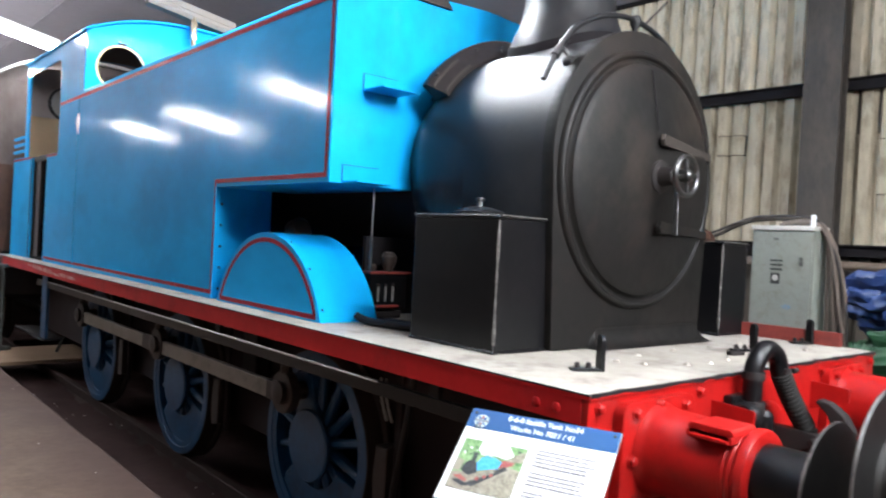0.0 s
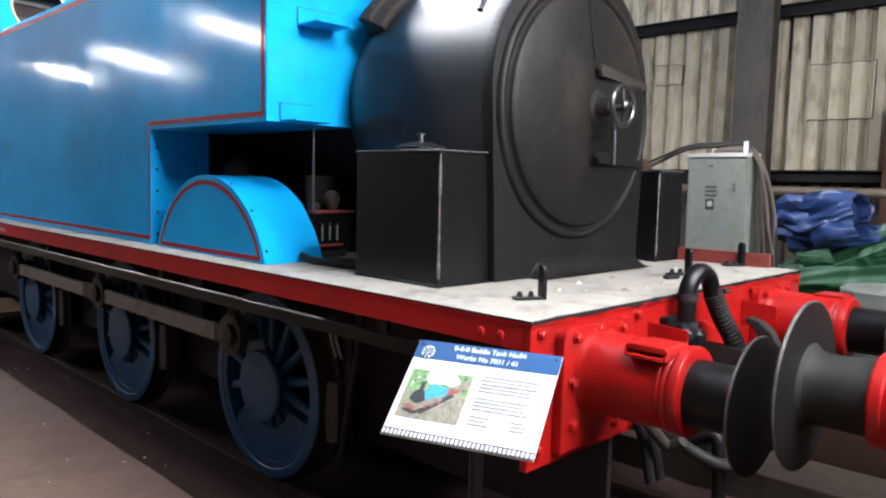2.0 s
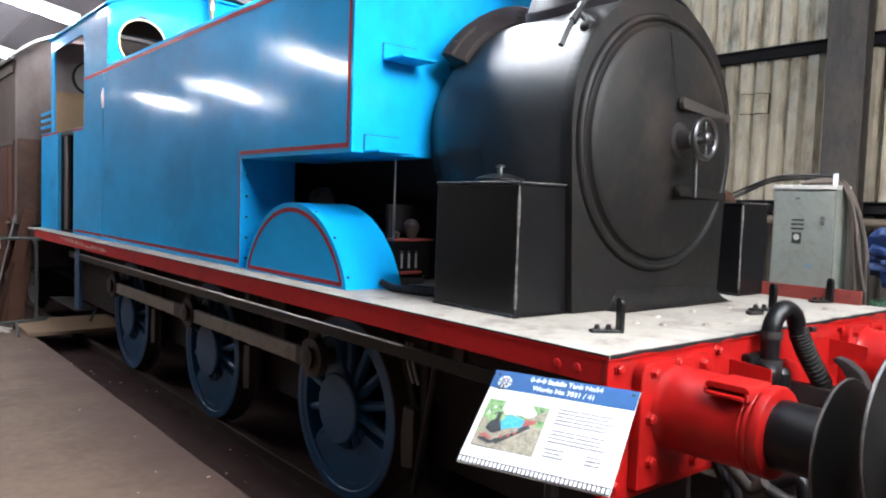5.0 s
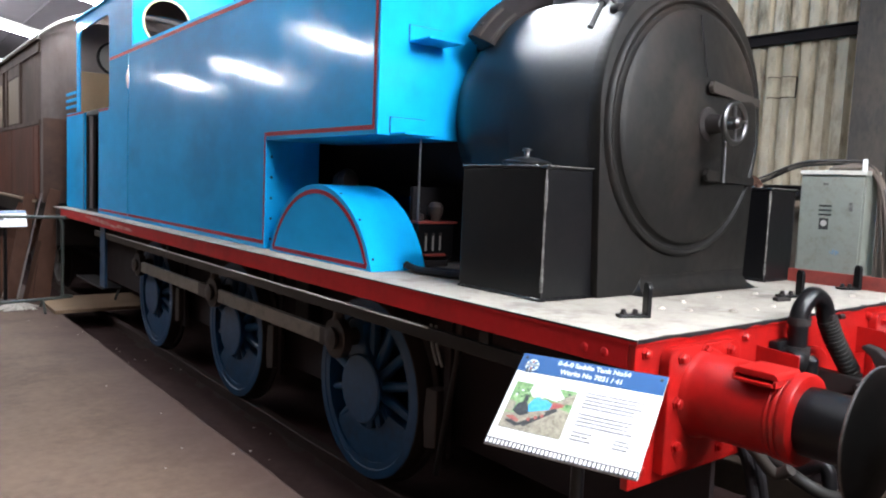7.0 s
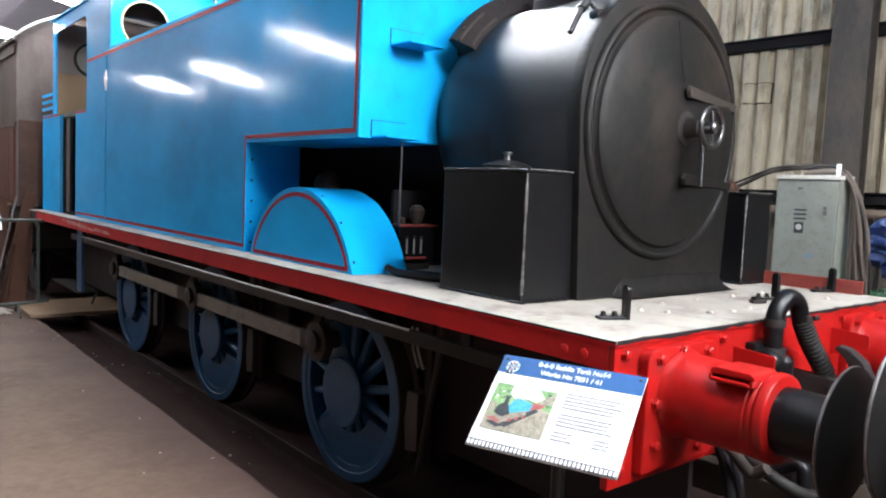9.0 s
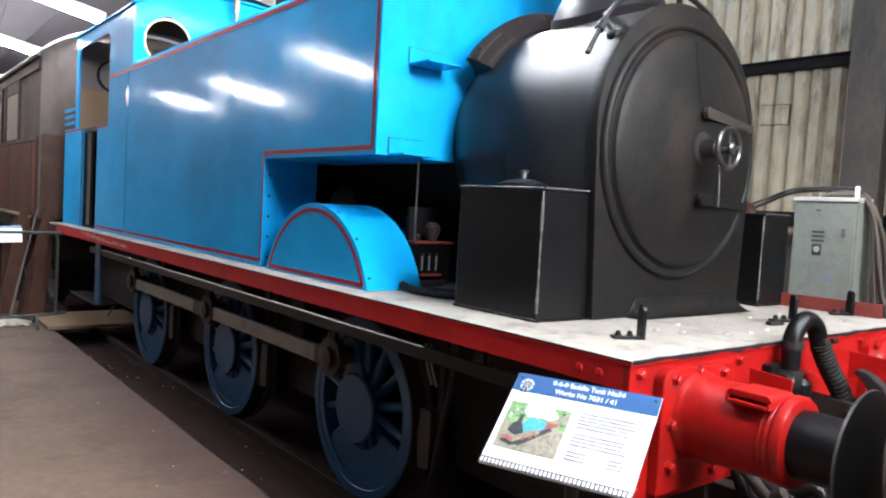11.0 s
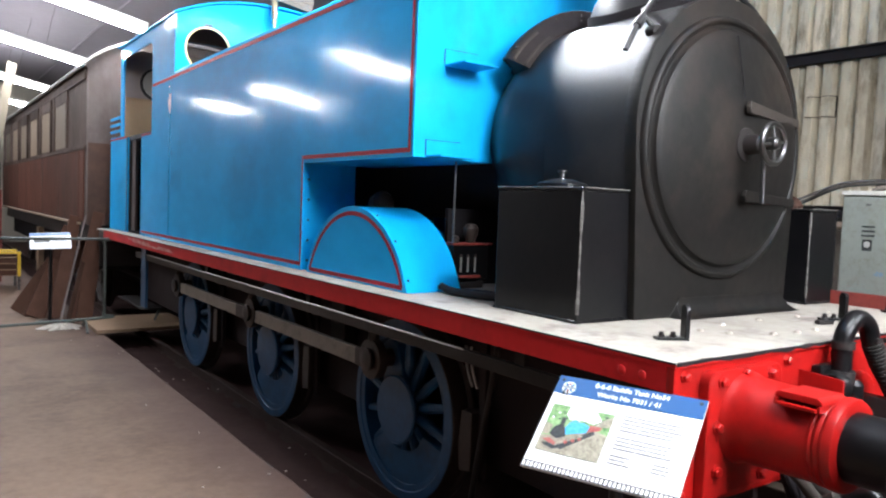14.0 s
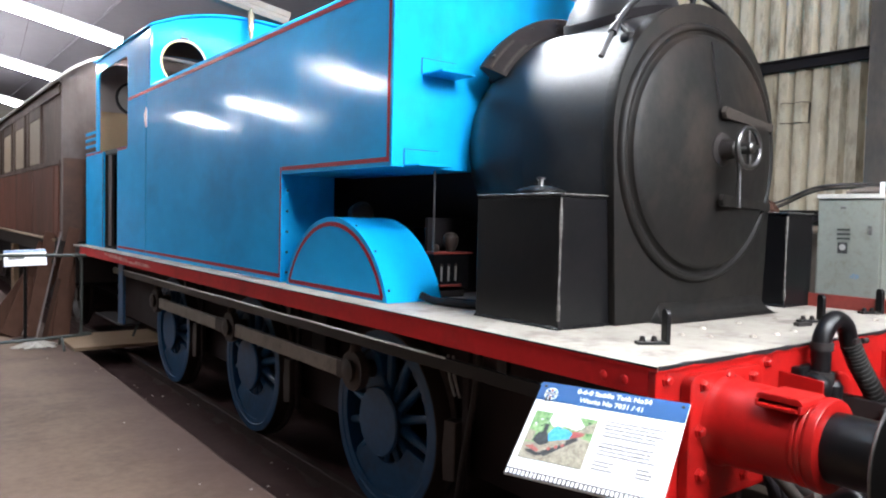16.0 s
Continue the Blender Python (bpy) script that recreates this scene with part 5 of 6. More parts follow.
def driving_wheel(y, s):
    xo = s * 0.80
    axis = (s, 0, 0)
    c = (s * 0.665, y, HUB_Z)
    tyre = part("driving_wheel", lathe([(0.0, WHEEL_R + 0.028), (0.02, WHEEL_R + 0.030), (0.035, WHEEL_R + 0.006), (0.135, WHEEL_R - 0.004), (0.135, WHEEL_R - 0.055), (0.0, WHEEL_R - 0.055)], c, axis, 72), BROWN_IRON, loco, "blue spoked driving wheel with oily tyre", smooth=True)
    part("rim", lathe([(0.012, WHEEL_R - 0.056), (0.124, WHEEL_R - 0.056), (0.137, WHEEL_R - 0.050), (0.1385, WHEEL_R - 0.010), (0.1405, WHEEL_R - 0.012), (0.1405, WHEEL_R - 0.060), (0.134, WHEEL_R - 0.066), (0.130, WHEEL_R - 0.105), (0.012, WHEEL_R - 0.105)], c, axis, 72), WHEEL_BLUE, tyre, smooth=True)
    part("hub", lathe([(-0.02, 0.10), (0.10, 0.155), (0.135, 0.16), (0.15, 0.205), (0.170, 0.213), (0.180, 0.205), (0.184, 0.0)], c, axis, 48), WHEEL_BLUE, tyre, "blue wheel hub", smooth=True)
    for k in range(14):
        a = 2 * math.pi * (k + 0.5) / 14
        bm = bmesh.new()
        d = Vector((0, math.cos(a), math.sin(a)))
        n = Vector((0, -math.sin(a), math.cos(a)))
        sec = []
        for r, w, t in ((0.12, 0.036, 0.045), (WHEEL_R - 0.09, 0.024, 0.03)):
            ring = []
            for q in range(10):
                b = 2 * math.pi * q / 10
                ring.append(bm.verts.new(Vector(c) + Vector((s * 0.075, 0, 0)) + d * r + n * w * math.cos(b) + Vector((s, 0, 0)) * t * math.sin(b)))
            sec.append(ring)
        for q in range(10):
            bm.faces.new((sec[0][q], sec[0][(q + 1) % 10], sec[1][(q + 1) % 10], sec[1][q]))
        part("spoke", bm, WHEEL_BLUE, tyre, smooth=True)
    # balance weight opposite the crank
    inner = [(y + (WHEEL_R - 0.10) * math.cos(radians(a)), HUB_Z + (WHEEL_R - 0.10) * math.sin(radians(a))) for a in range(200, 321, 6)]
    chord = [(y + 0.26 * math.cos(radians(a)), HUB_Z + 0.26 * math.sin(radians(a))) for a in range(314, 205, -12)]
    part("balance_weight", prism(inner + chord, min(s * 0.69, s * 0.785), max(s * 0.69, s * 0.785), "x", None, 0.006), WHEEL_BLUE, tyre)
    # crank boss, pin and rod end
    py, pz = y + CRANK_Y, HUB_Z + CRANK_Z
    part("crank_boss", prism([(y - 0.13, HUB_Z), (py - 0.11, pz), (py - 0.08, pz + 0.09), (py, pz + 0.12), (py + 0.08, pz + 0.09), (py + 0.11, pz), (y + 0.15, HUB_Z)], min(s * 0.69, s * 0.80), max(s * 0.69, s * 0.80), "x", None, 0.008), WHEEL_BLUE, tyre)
    part("crank_pin", lathe([(0, 0.055), (0.16, 0.055), (0.165, 0.07), (0.185, 0.07), (0.19, 0.04), (0.20, 0)], (s * 0.80, py, pz), axis, 24), BROWN_IRON, tyre, smooth=True)


for ay in AXLES:
    for s in (-1, 1):
        driving_wheel(ay, s)
    part("axle", rod((-0.66, ay, HUB_Z), (0.66, ay, HUB_Z), 0.09, 20), GREASE, loco, smooth=True)
PZ = HUB_Z + CRANK_Z
for s in (-1, 1):
    for a, b in zip(AXLES, AXLES[1:]):
        y0, y1 = a + CRANK_Y + (0.20 if a < 3 else 0.33), b + CRANK_Y - 0.11
        part("coupling_rod", box(min(s * 0.905, s * 0.945), max(s * 0.905, s * 0.945), y0, y1, PZ - 0.066, PZ + 0.038, 0.006), ROD_STEEL, loco, "oily bare steel coupling rod")
        part("rod_neck", box(min(s * 0.902, s * 0.948), max(s * 0.902, s * 0.948), a + CRANK_Y + 0.08, y0 - 0.0005, PZ - 0.072, PZ + 0.044, 0.008), BROWN_IRON, loco, "oily brown neck of the coupling rod")
    for a in AXLES:
        end = part("rod_end", prism(arc(a + CRANK_Y, PZ, 0.125, 0, 360, 24)[:-1], min(s * 0.895, s * 0.955), max(s * 0.895, s * 0.955), "x", None, 0.008), BROWN_IRON, loco, "oily brown rod end")
        part("oil_cup", lathe([(0, 0.035), (0.05, 0.035), (0.055, 0.022), (0.08, 0.02), (0.082, 0)], (s * 0.925, a + CRANK_Y, PZ + 0.11), (0, 0, 1), 14), BROWN_IRON, end, smooth=True)
        part("end_nut", lathe([(0, 0.045), (0.03, 0.045), (0.034, 0.03)], (s * 0.955, a + CRANK_Y, PZ), (s, 0, 0), 6), BROWN_IRON, end)
    for a in AXLES:
        part("brake_block", prism([(a - 0.60, 0.28), (a - 0.70, 0.30), (a - 0.70, 0.62), (a - 0.605, 0.62), (a - 0.585, 0.45)], min(s * 0.69, s * 0.79), max(s * 0.69, s * 0.79), "x", None, 0.006), BROWN_IRON, loco, "rusty cast brake block")
        part("brake_hanger", box(min(s * 0.72, s * 0.745), max(s * 0.72, s * 0.745), a - 0.75, a - 0.702, 0.25, 1.2, 0.003), FRAME, loco)
    part("sand_pipe", pipe([(s * 0.80, 1.35, 1.22), (s * 0.80, 1.38, 0.9), (s * 0.78, 1.50, 0.45), (s * 0.76, 1.58, 0.15)], 0.018, 10), GREASE, loco, smooth=True)
    for dy in (0.0, 0.042):
        part("drain_cock", pipe([(s * 0.92, 1.43 + dy, 1.02), (s * 0.93, 1.405 + dy, 0.93), (s * 0.93, 1.38 + dy, 0.87), (s * 0.93, 1.352 + dy, 0.822)], 0.0075, 8), PALE_STEEL, loco, "thin bright drain pipe", smooth=True)
    part("spring_hanger", box(min(s * 0.66, s * 0.76), max(s * 0.66, s * 0.76), 3.1, 3.3, 0.7, 1.15, 0.01), GREASE, loco)
part("cylinder_block", box(-0.59, 0.59, 0.55, 1.5, 0.45, 0.95, 0.03), DARK, loco)
part("rear_beam", box(-1.20, 1.20, REAR - 0.06, REAR - 0.03, 0.735, DECK_Z - 0.018, 0.004), GREASE, loco, "dark rear beam")

# ---- the vehicle standing buffer to buffer with the locomotive ----
flat = thing("flat_wagon", (0, -5.0, TRACK), "flat wagon with red buffer beam, coupled ahead of the locomotive", "wagon")
part("headstock", box(-1.2, 1.2, -1.46, -1.41, 0.88, 1.33, 0.005), RED, flat, "red buffer beam")
part("wagon_frame", box(-1.1, 1.1, -8.6, -1.47, 0.82, 1.10, 0.01), GREASE, flat)
for s in (-1, 1):
    bx = -0.865 if s < 0 else 0.775
    c = (bx, -1.41, 1.13)
    b = part("buffer", lathe([(0.0, 0.19), (0.02, 0.19), (0.03, 0.140), (0.41, 0.126), (0.415, 0.132), (0.440, 0.132), (0.448, 0.126), (0.450, 0.10)], c, (0, 1, 0), 48), RED, flat, "red cast buffer with black head", smooth=True)
    part("buffer_ram", lathe([(0.445, 0.106), (0.50, 0.107), (0.55, 0.105), (0.59, 0.106), (0.612, 0.113), (0.624, 0.128), (0.634, 0.15)], c, (0, 1, 0), 40), RUBBER, b, "dusty black buffer ram", smooth=True)
    part("buffer_head", lathe([(0.624, 0.12), (0.629, 0.232), (0.631, 0.246), (0.636, 0.251), (0.642, 0.248), (0.648, 0.224), (0.660, 0.11), (0.663, 0)], c, (0, 1, 0), 64), HEAD_BLACK, b, "black domed buffer head with worn rim", smooth=True)
    part("rim_wear", lathe([(0.6325, 0.2490), (0.6360, 0.2517), (0.6400, 0.2505), (0.6330, 0.2485)], c, (0, 1, 0), 64, None, False), DULL_RIM, b, smooth=True)
    part("buffer_step", box(bx - 0.05, bx + 0.05, -1.20, -1.02, 1.245, 1.285, 0.005), RED, b)
    for wy in (-3.0, -7.0):
        part("wagon_wheel", lathe([(0, 0.49), (0.02, 0.49), (0.035, 0.46), (0.13, 0.455), (0.13, 0.40), (0.06, 0.36), (0.06, 0.12), (0.14, 0.11), (0.14, 0)], (s * 0.66, wy, 0.455 + TRACK), (s, 0, 0), 48), BROWN_IRON, flat, smooth=True)
hk = part("drawhook", prism([(-1.41, 0.98), (-1.28, 0.98), (-1.20, 1.0), (-1.13, 0.97), (-1.08, 1.02), (-1.10, 1.10), (-1.14, 1.12), (-1.16, 1.09), (-1.14, 1.05), (-1.20, 1.06), (-1.41, 1.06)], -0.025, 0.025, "x", None, 0.006), GREASE, flat)
part("coupling_shackle", pipe([(0, -1.12, 1.06), (0.05, -0.98, 0.93), (0.05, -0.84, 1.0), (0.0, -0.78, 1.14), (-0.05, -0.86, 1.02), (-0.05, -1.0, 0.92), (0, -1.12, 1.06)], 0.022, 10), GREASE, hk, smooth=True)


# ---- information board on a lectern ----
def info_board(tl, tr, bl, name_label, full=True):
    tl, tr, bl = Vector(tl), Vector(tr), Vector(bl)
    xa = (tr - tl).normalized()
    za = xa.cross((tl - bl)).normalized()
    ya = za.cross(xa)
    w, h = (tr - tl).length, (tl - bl).dot(ya)
    c = (tl + tr) / 2 - ya * h / 2
    m = Matrix(((xa.x, ya.x, za.x, c.x), (xa.y, ya.y, za.y, c.y), (xa.z, ya.z, za.z, c.z), (0, 0, 0, 1)))
    foot = c - Vector((za.x, za.y, 0)).normalized() * 0.05
    t = thing("information_board", (foot.x, foot.y, 0), name_label, "sign", "information boards")
    part("panel", box(-w / 2, w / 2, -h / 2, h / 2, -0.006, 0, 0.001, None, m), WHITE, t, "white laminated information panel")
    part("post", rod((foot.x, foot.y, 0.0), (foot.x, foot.y, c.z - 0.06), 0.022, 14), GLOSS_BLACK, t, smooth=True)
    part("base", lathe([(0, 0.17), (0.012, 0.17), (0.02, 0.15), (0.025, 0.03)], (foot.x, foot.y, 0.0), (0, 0, 1), 32), GLOSS_BLACK, t, smooth=True)
    part("tray", box(-w * 0.3, w * 0.3, -h * 0.3, h * 0.3, -0.02, -0.0065, 0.002, None, m), GLOSS_BLACK, t)
    e = 0.0008
    head = part("header", box(-w / 2, w / 2, h * 0.30, h / 2 - 0.001, e, e * 2, 0, None, m), SIGN_BLUE, t, "blue header strip")
    if not full:
        part("photograph", box(-w * 0.40, -w * 0.02, -h * 0.10, h * 0.10, e, e * 2, 0, None, m), SIGN_BLACK, t)
        for k in range(5):
            part("print_line", box(w * 0.02, w * 0.40, h * (0.18 - 0.09 * k), h * (0.20 - 0.09 * k), e, e * 2, 0, None, m), INK, t)
        return
    lettering("0-6-0 Saddle Tank No54", h * 0.069, m @ pose(w * 0.02, h * 0.445, e * 3), WHITE, head)
    lettering("Works No 7031 / 41", h * 0.069, m @ pose(w * 0.02, h * 0.356, e * 3), WHITE, head)
    crest = part("crest", lathe([(0, h * 0.066), (0.0004, h * 0.066)], m @ Vector((-w * 0.405, h * 0.375, e * 2.5)), za, 24), PIC_SKY, head, "small round wheel crest")
    for k in range(8):
        a = k * math.pi / 4
        part("crest_spoke", box(-0.004, 0.004, h * 0.022, h * 0.056, 0, e * 0.5, 0, None, m @ pose(-w * 0.405, h * 0.375, e * 3.2) @ pose(0, 0, 0, 0, 0, math.degrees(a))), SIGN_BLUE if k % 2 else PIC_RED, crest)
    part("crest_band", box(-w * 0.452, -w * 0.358, h * 0.362, h * 0.388, e * 4.1, e * 4.5, 0, None, m), INK, head)
    for dx in (-0.425, -0.400):
        part("crest_mark", box(w * dx - 0.003, w * dx + 0.003, h * 0.285, h * 0.335, e * 4.1, e * 4.5, 0, None, m), SIGN_BLACK, head)
    for dx in (-0.465, 0.465):
        part("corner_screw", lathe([(0, 0.006), (0.002, 0.004), (0.0025, 0)], m @ Vector((w * dx, h * 0.455, e * 2)), za, 10), SIGN_BLACK, t, smooth=True)

    # photograph of an engine on its train
    def px(a):
        return -0.458 + (a + 0.455) * 1.08

    def pz(b):
        return -0.312 + (b + 0.27) * 1.005

    pic = part("photograph", box(-w * 0.458, -w * 0.026, -h * 0.312, h * 0.18, e, e * 2, 0, None, m), PIC_GREEN, t, "printed colour photograph")

    def shape(points, material, k):
        bm = prism([(w * px(a), h * pz(b)) for a, b in points], e * (2 + 0.3 * k), e * (2.3 + 0.3 * k), "z")
        bm.transform(m)
        part("print_area", bm, material, pic)

    shape([(-0.455, -0.27), (-0.055, -0.27), (-0.055, 0.0), (-0.14, 0.02), (-0.30, -0.08), (-0.455, -0.12)], PIC_GREY, 0)
    shape([(-0.34, 0.22), (-0.17, 0.22), (-0.12, 0.13), (-0.16, 0.085), (-0.24, 0.10), (-0.31, 0.08), (-0.345, 0.13)], PIC_SKY, 1)
    shape([(-0.16, 0.06), (-0.055, 0.08), (-0.055, 0.20), (-0.11, 0.14)], PIC_GREY, 1)
    shape([(-0.34, -0.20), (-0.30, -0.225), (-0.13, -0.01), (-0.15, 0.02)], PIC_BLACK, 2)
    shape([(-0.315, -0.075), (-0.185, -0.015), (-0.175, 0.045), (-0.22, 0.075), (-0.30, 0.065), (-0.32, 0.0)], PIC_BLUE, 3)
    shape([(-0.19, -0.01), (-0.11, 0.03), (-0.10, 0.065), (-0.175, 0.07), (-0.18, 0.04)], PIC_RED, 3)
    shape([(-0.405, -0.09), (-0.35, -0.13), (-0.30, -0.09), (-0.315, -0.03), (-0.335, 0.02), (-0.335, 0.085), (-0.362, 0.085), (-0.36, 0.02), (-0.39, -0.01)], PIC_BLACK, 4)
    shape([(-0.435, -0.155), (-0.39, -0.135), (-0.34, -0.17), (-0.345, -0.195), (-0.39, -0.18)], PIC_RED, 5)
    shape([(-0.43, -0.19), (-0.39, -0.18), (-0.345, -0.20), (-0.30, -0.17), (-0.31, -0.21), (-0.35, -0.235), (-0.41, -0.21)], PIC_BLACK, 3)
    shape([(-0.455, 0.02), (-0.40, 0.0), (-0.41, -0.10), (-0.455, -0.10)], PIC_GREY, 1)
    shape([(-0.37, 0.085), (-0.328, 0.085), (-0.328, 0.094), (-0.37, 0.094)], PIC_BLACK, 5)
    shape([(-0.285, 0.068), (-0.262, 0.072), (-0.262, 0.092), (-0.285, 0.09)], PIC_BLUE, 5)
    for wx, wz in ((-0.285, -0.105), (-0.245, -0.075), (-0.21, -0.048)):
        shape([(wx + 0.012 * math.cos(q * 0.785), wz - 0.04 + 0.018 * math.sin(q * 0.785)) for q in range(8)], PIC_RED, 6)
    shape([(-0.345, -0.165), (-0.20, -0.045), (-0.195, -0.06), (-0.335, -0.19)], PIC_GREY, 5)
    rng = random.Random(4)
    for name, tint, count in (("printed_leaves", PIC_BLACK, 26), ("printed_leaves", WHITE, 16)):
        dapple = bmesh.new()
        for k in range(count):
            lx, lz, s = px(rng.uniform(-0.44, -0.07)), pz(rng.uniform(0.06, 0.20)), rng.uniform(0.003, 0.009)
            box(w * (lx - s), w * (lx + s), h * (lz - s), h * (lz + s), e * 2.2, e * 2.3, 0, dapple, m)
        part(name, dapple, tint, pic)
    rng = random.Random(4)
    z = 0.19
    for k, n in enumerate((1, 1, 1, 1, 1, 0, 1, 1, 1, 1, 0, 2, 2, 2)):
        spans = ((0.03, 0.43 - 0.08 * rng.random()),) if n == 1 else ((0.03, 0.13 + 0.05 * rng.random()), (0.30, 0.38 + 0.05 * rng.random())) if n == 2 else ()
        for a, b in spans:
            while a < b - 0.012:
                word = min(rng.uniform(0.05, 0.13), b - a)
                part("print_word", box(w * a, w * (a + word), h * (z - 0.009), h * (z + 0.008), e, e * 2, 0, None, m), INK, t)
                a += word + 0.004
        z -= 0.036
    band = part("border_band", box(-w / 2, w / 2, -h / 2 + 0.001, -h * 0.428, e, e * 2, 0, None, m), SIGN_BLACK, t, "black railway-track border")
    for k in range(36):
        x = -w * 0.485 + w * 0.97 * k / 35
        part("border_tooth", box(x - w * 0.0085, x + w * 0.0085, -h * 0.485, -h * 0.441, e * 2, e * 3, 0, None, m), WHITE, band)


info_board((-1.441, 0.261, 1.173), (-1.279, -0.203, 1.175), (-1.694, 0.181, 0.931), "white and blue information panel on a slanted black stand")
info_board((-2.02, 9.50, 1.17), (-1.54, 9.45, 1.19), (-2.04, 9.30, 0.97), "small white information panel on a black post beside the coach", False)

# ---- locker, hoses and stored things behind the locomotive ----
LX, LY0, LY1, LZ = 1.93, 0.600, 1.025, 1.945
locker = thing("locker", (LX + 0.2, 0.84, 0), "scuffed grey-green steel locker with hoses draped over it", "locker")
part("body", box(LX + 0.012, LX + 0.22, LY0, LY1, 0.0, LZ - 0.03, 0.004), LOCKER, locker)
ldoor = part("door", box(LX, LX + 0.011, LY0 + 0.012, LY1 - 0.012, 0.08, LZ - 0.045, 0.003), LOCKER, locker, "grey-green locker door")
part("top_rim", box(LX - 0.006, LX + 0.225, LY0 - 0.004, LY1 + 0.004, LZ - 0.03, LZ, 0.005), LOCKER_TOP, locker, "pale rubbed locker top")
for k in range(3):
    part("vent_slot", box(LX - 0.004, LX, 0.80, 0.885, LZ - 0.245 - 0.03 * k, LZ - 0.233 - 0.03 * k, 0.001), SIGN_BLACK, ldoor)
part("label_plate", box(LX - 0.003, LX, 0.815, 0.878, LZ - 0.40, LZ - 0.325, 0.001), SIGN_BLACK, ldoor, "small black label with white disc")
part("label_disc", lathe([(0, 0.021), (0.001, 0.021)], (LX - 0.0035, 0.846, LZ - 0.357), (-1, 0, 0), 18), COACH_ROOF, ldoor)
part("number_plate", box(LX - 0.003, LX, 0.835, 0.868, LZ - 0.10, LZ - 0.085, 0.001), WORN, ldoor)
part("lock", box(LX - 0.006, LX, LY0 + 0.065, LY0 + 0.09, LZ - 0.27, LZ - 0.21, 0.002), WORN, ldoor)
for dy, dz, dw in ((0.745, 0.548, 0.030), (0.768, 0.540, 0.022), (0.786, 0.552, 0.018), (0.752, 0.562, 0.016), (0.772, 0.556, 0.020)):
    part("blue_scuff", lathe([(0, dw * 0.5), (0.0008, dw * 0.4)], (LX, dy, LZ - dz), (-1, 0, 0), 7), SCUFF_BLUE, ldoor, "rubbed pale blue paint mark")
solid("white_tag", box(LX + 0.01, LX + 0.022, LY0 + 0.004, LY0 + 0.032, LZ + 0.0005, LZ + 0.075, 0.002), WHITE, "short white tag standing on the locker top", "tag")
hoses = thing("hose_bundle", (LX + 0.2, 0.8, LZ), "bundle of old black and brown hoses draped over the locker", "hose", "")
rng = random.Random(2)
for k in range(3):
    j = rng.uniform(-0.02, 0.02)
    part("hose", pipe([(LX - 0.30 + j, 2.0, 1.62), (LX + 0.02 + j, 1.62, 1.74 + 0.02 * k), (LX + 0.11 + j, 1.36, 1.865 + 0.015 * k), (LX + 0.11, 1.12, LZ + 0.02 + 0.014 * k), (LX + 0.11 + j, 0.94, LZ + 0.045 + 0.012 * k), (LX + 0.11 + j, 0.76, LZ + 0.045 + 0.012 * k), (LX + 0.12 + j, 0.63, LZ + 0.02 + 0.010 * k), (LX + 0.13 + j, 0.555, LZ - 0.08), (LX + 0.14 + j, 0.47, 1.60), (LX + 0.16, 0.42 + 0.02 * k, 1.15), (LX + 0.16, 0.42, 0.02)], 0.0075 + 0.001 * k, 8), (RUBBER, DRY_HOSE, GREASE)[k], hoses, smooth=True)
for k in range(9):
    j, i = rng.uniform(-0.04, 0.04), rng.uniform(0, 1)
    part("hose", pipe([(LX + 0.10 + j, 0.80 + 0.08 * i, LZ + 0.010 + 0.003 * k), (LX + 0.12 + j, 0.66, LZ + 0.020 + 0.003 * k), (LX + 0.12 + j, 0.585 - 0.015 * i, LZ - 0.02 - 0.03 * i), (LX + 0.12 + j, 0.555 - 0.05 * i, 1.74), (LX + 0.12 + j, 0.545 - 0.10 * i, 1.45 + j), (LX + 0.13 + j, 0.53 - 0.10 * i + 0.5 * j, 1.0 + i * 0.3)], 0.008 + 0.005 * i, 8), DRY_HOSE, hoses, "dry brown hose end", smooth=True)
solid("brown_rag_heap", lathe([(0, 0.07), (0.02, 0.075), (0.06, 0.045), (0.085, 0.0)], (1.05, 0.90, 1.7985), (0, 0, 1), 9), OLD_TIMBER, "crumpled brown rag on the far sandbox", "rag")


def crumple(cx, cy, z0, rx, ry, h, seed, folds, peak=(0, 0)):
    """A heap of folded sheet: a dome with sharp ridges running down it."""
    bm = bmesh.new()
    n, rings = 96, 34
    rows = []
    for i in range(rings + 1):
        u = i / rings
        row = []
        for k in range(n):
            a = 2 * math.pi * k / n
            p = Vector((math.cos(a) * u * 2.2, math.sin(a) * u * 2.2, seed))
            ridge = 1 - abs(noise.noise(p * folds * 0.55)) * 2.2
            ridge2 = 1 - abs(noise.noise(p * folds * 1.5 + Vector((5, 1, 2)))) * 2
            out = 1 + 0.16 * noise.noise(Vector((math.cos(a) * 1.5, math.sin(a) * 1.5, seed + 3))) + 0.05 * ridge2
            z = (1 - u ** 2.4) * (0.72 + 0.26 * ridge + 0.07 * ridge2) + 0.04 * ridge2 * u
            row.append(bm.verts.new((cx + peak[0] * (1 - u) + rx * u * out * math.cos(a), cy + peak[1] * (1 - u) + ry * u * out * math.sin(a), z0 + max(0.0, h * z))))
        rows.append(row)
    for a, b in zip(rows, rows[1:]):
        for k in range(n):
            bm.faces.new((a[k], a[(k + 1) % n], b[(k + 1) % n], b[k]))
    bm.faces.new(rows[-1])
    bmesh.ops.remove_doubles(bm, verts=bm.verts, dist=0.0005)
    return bm


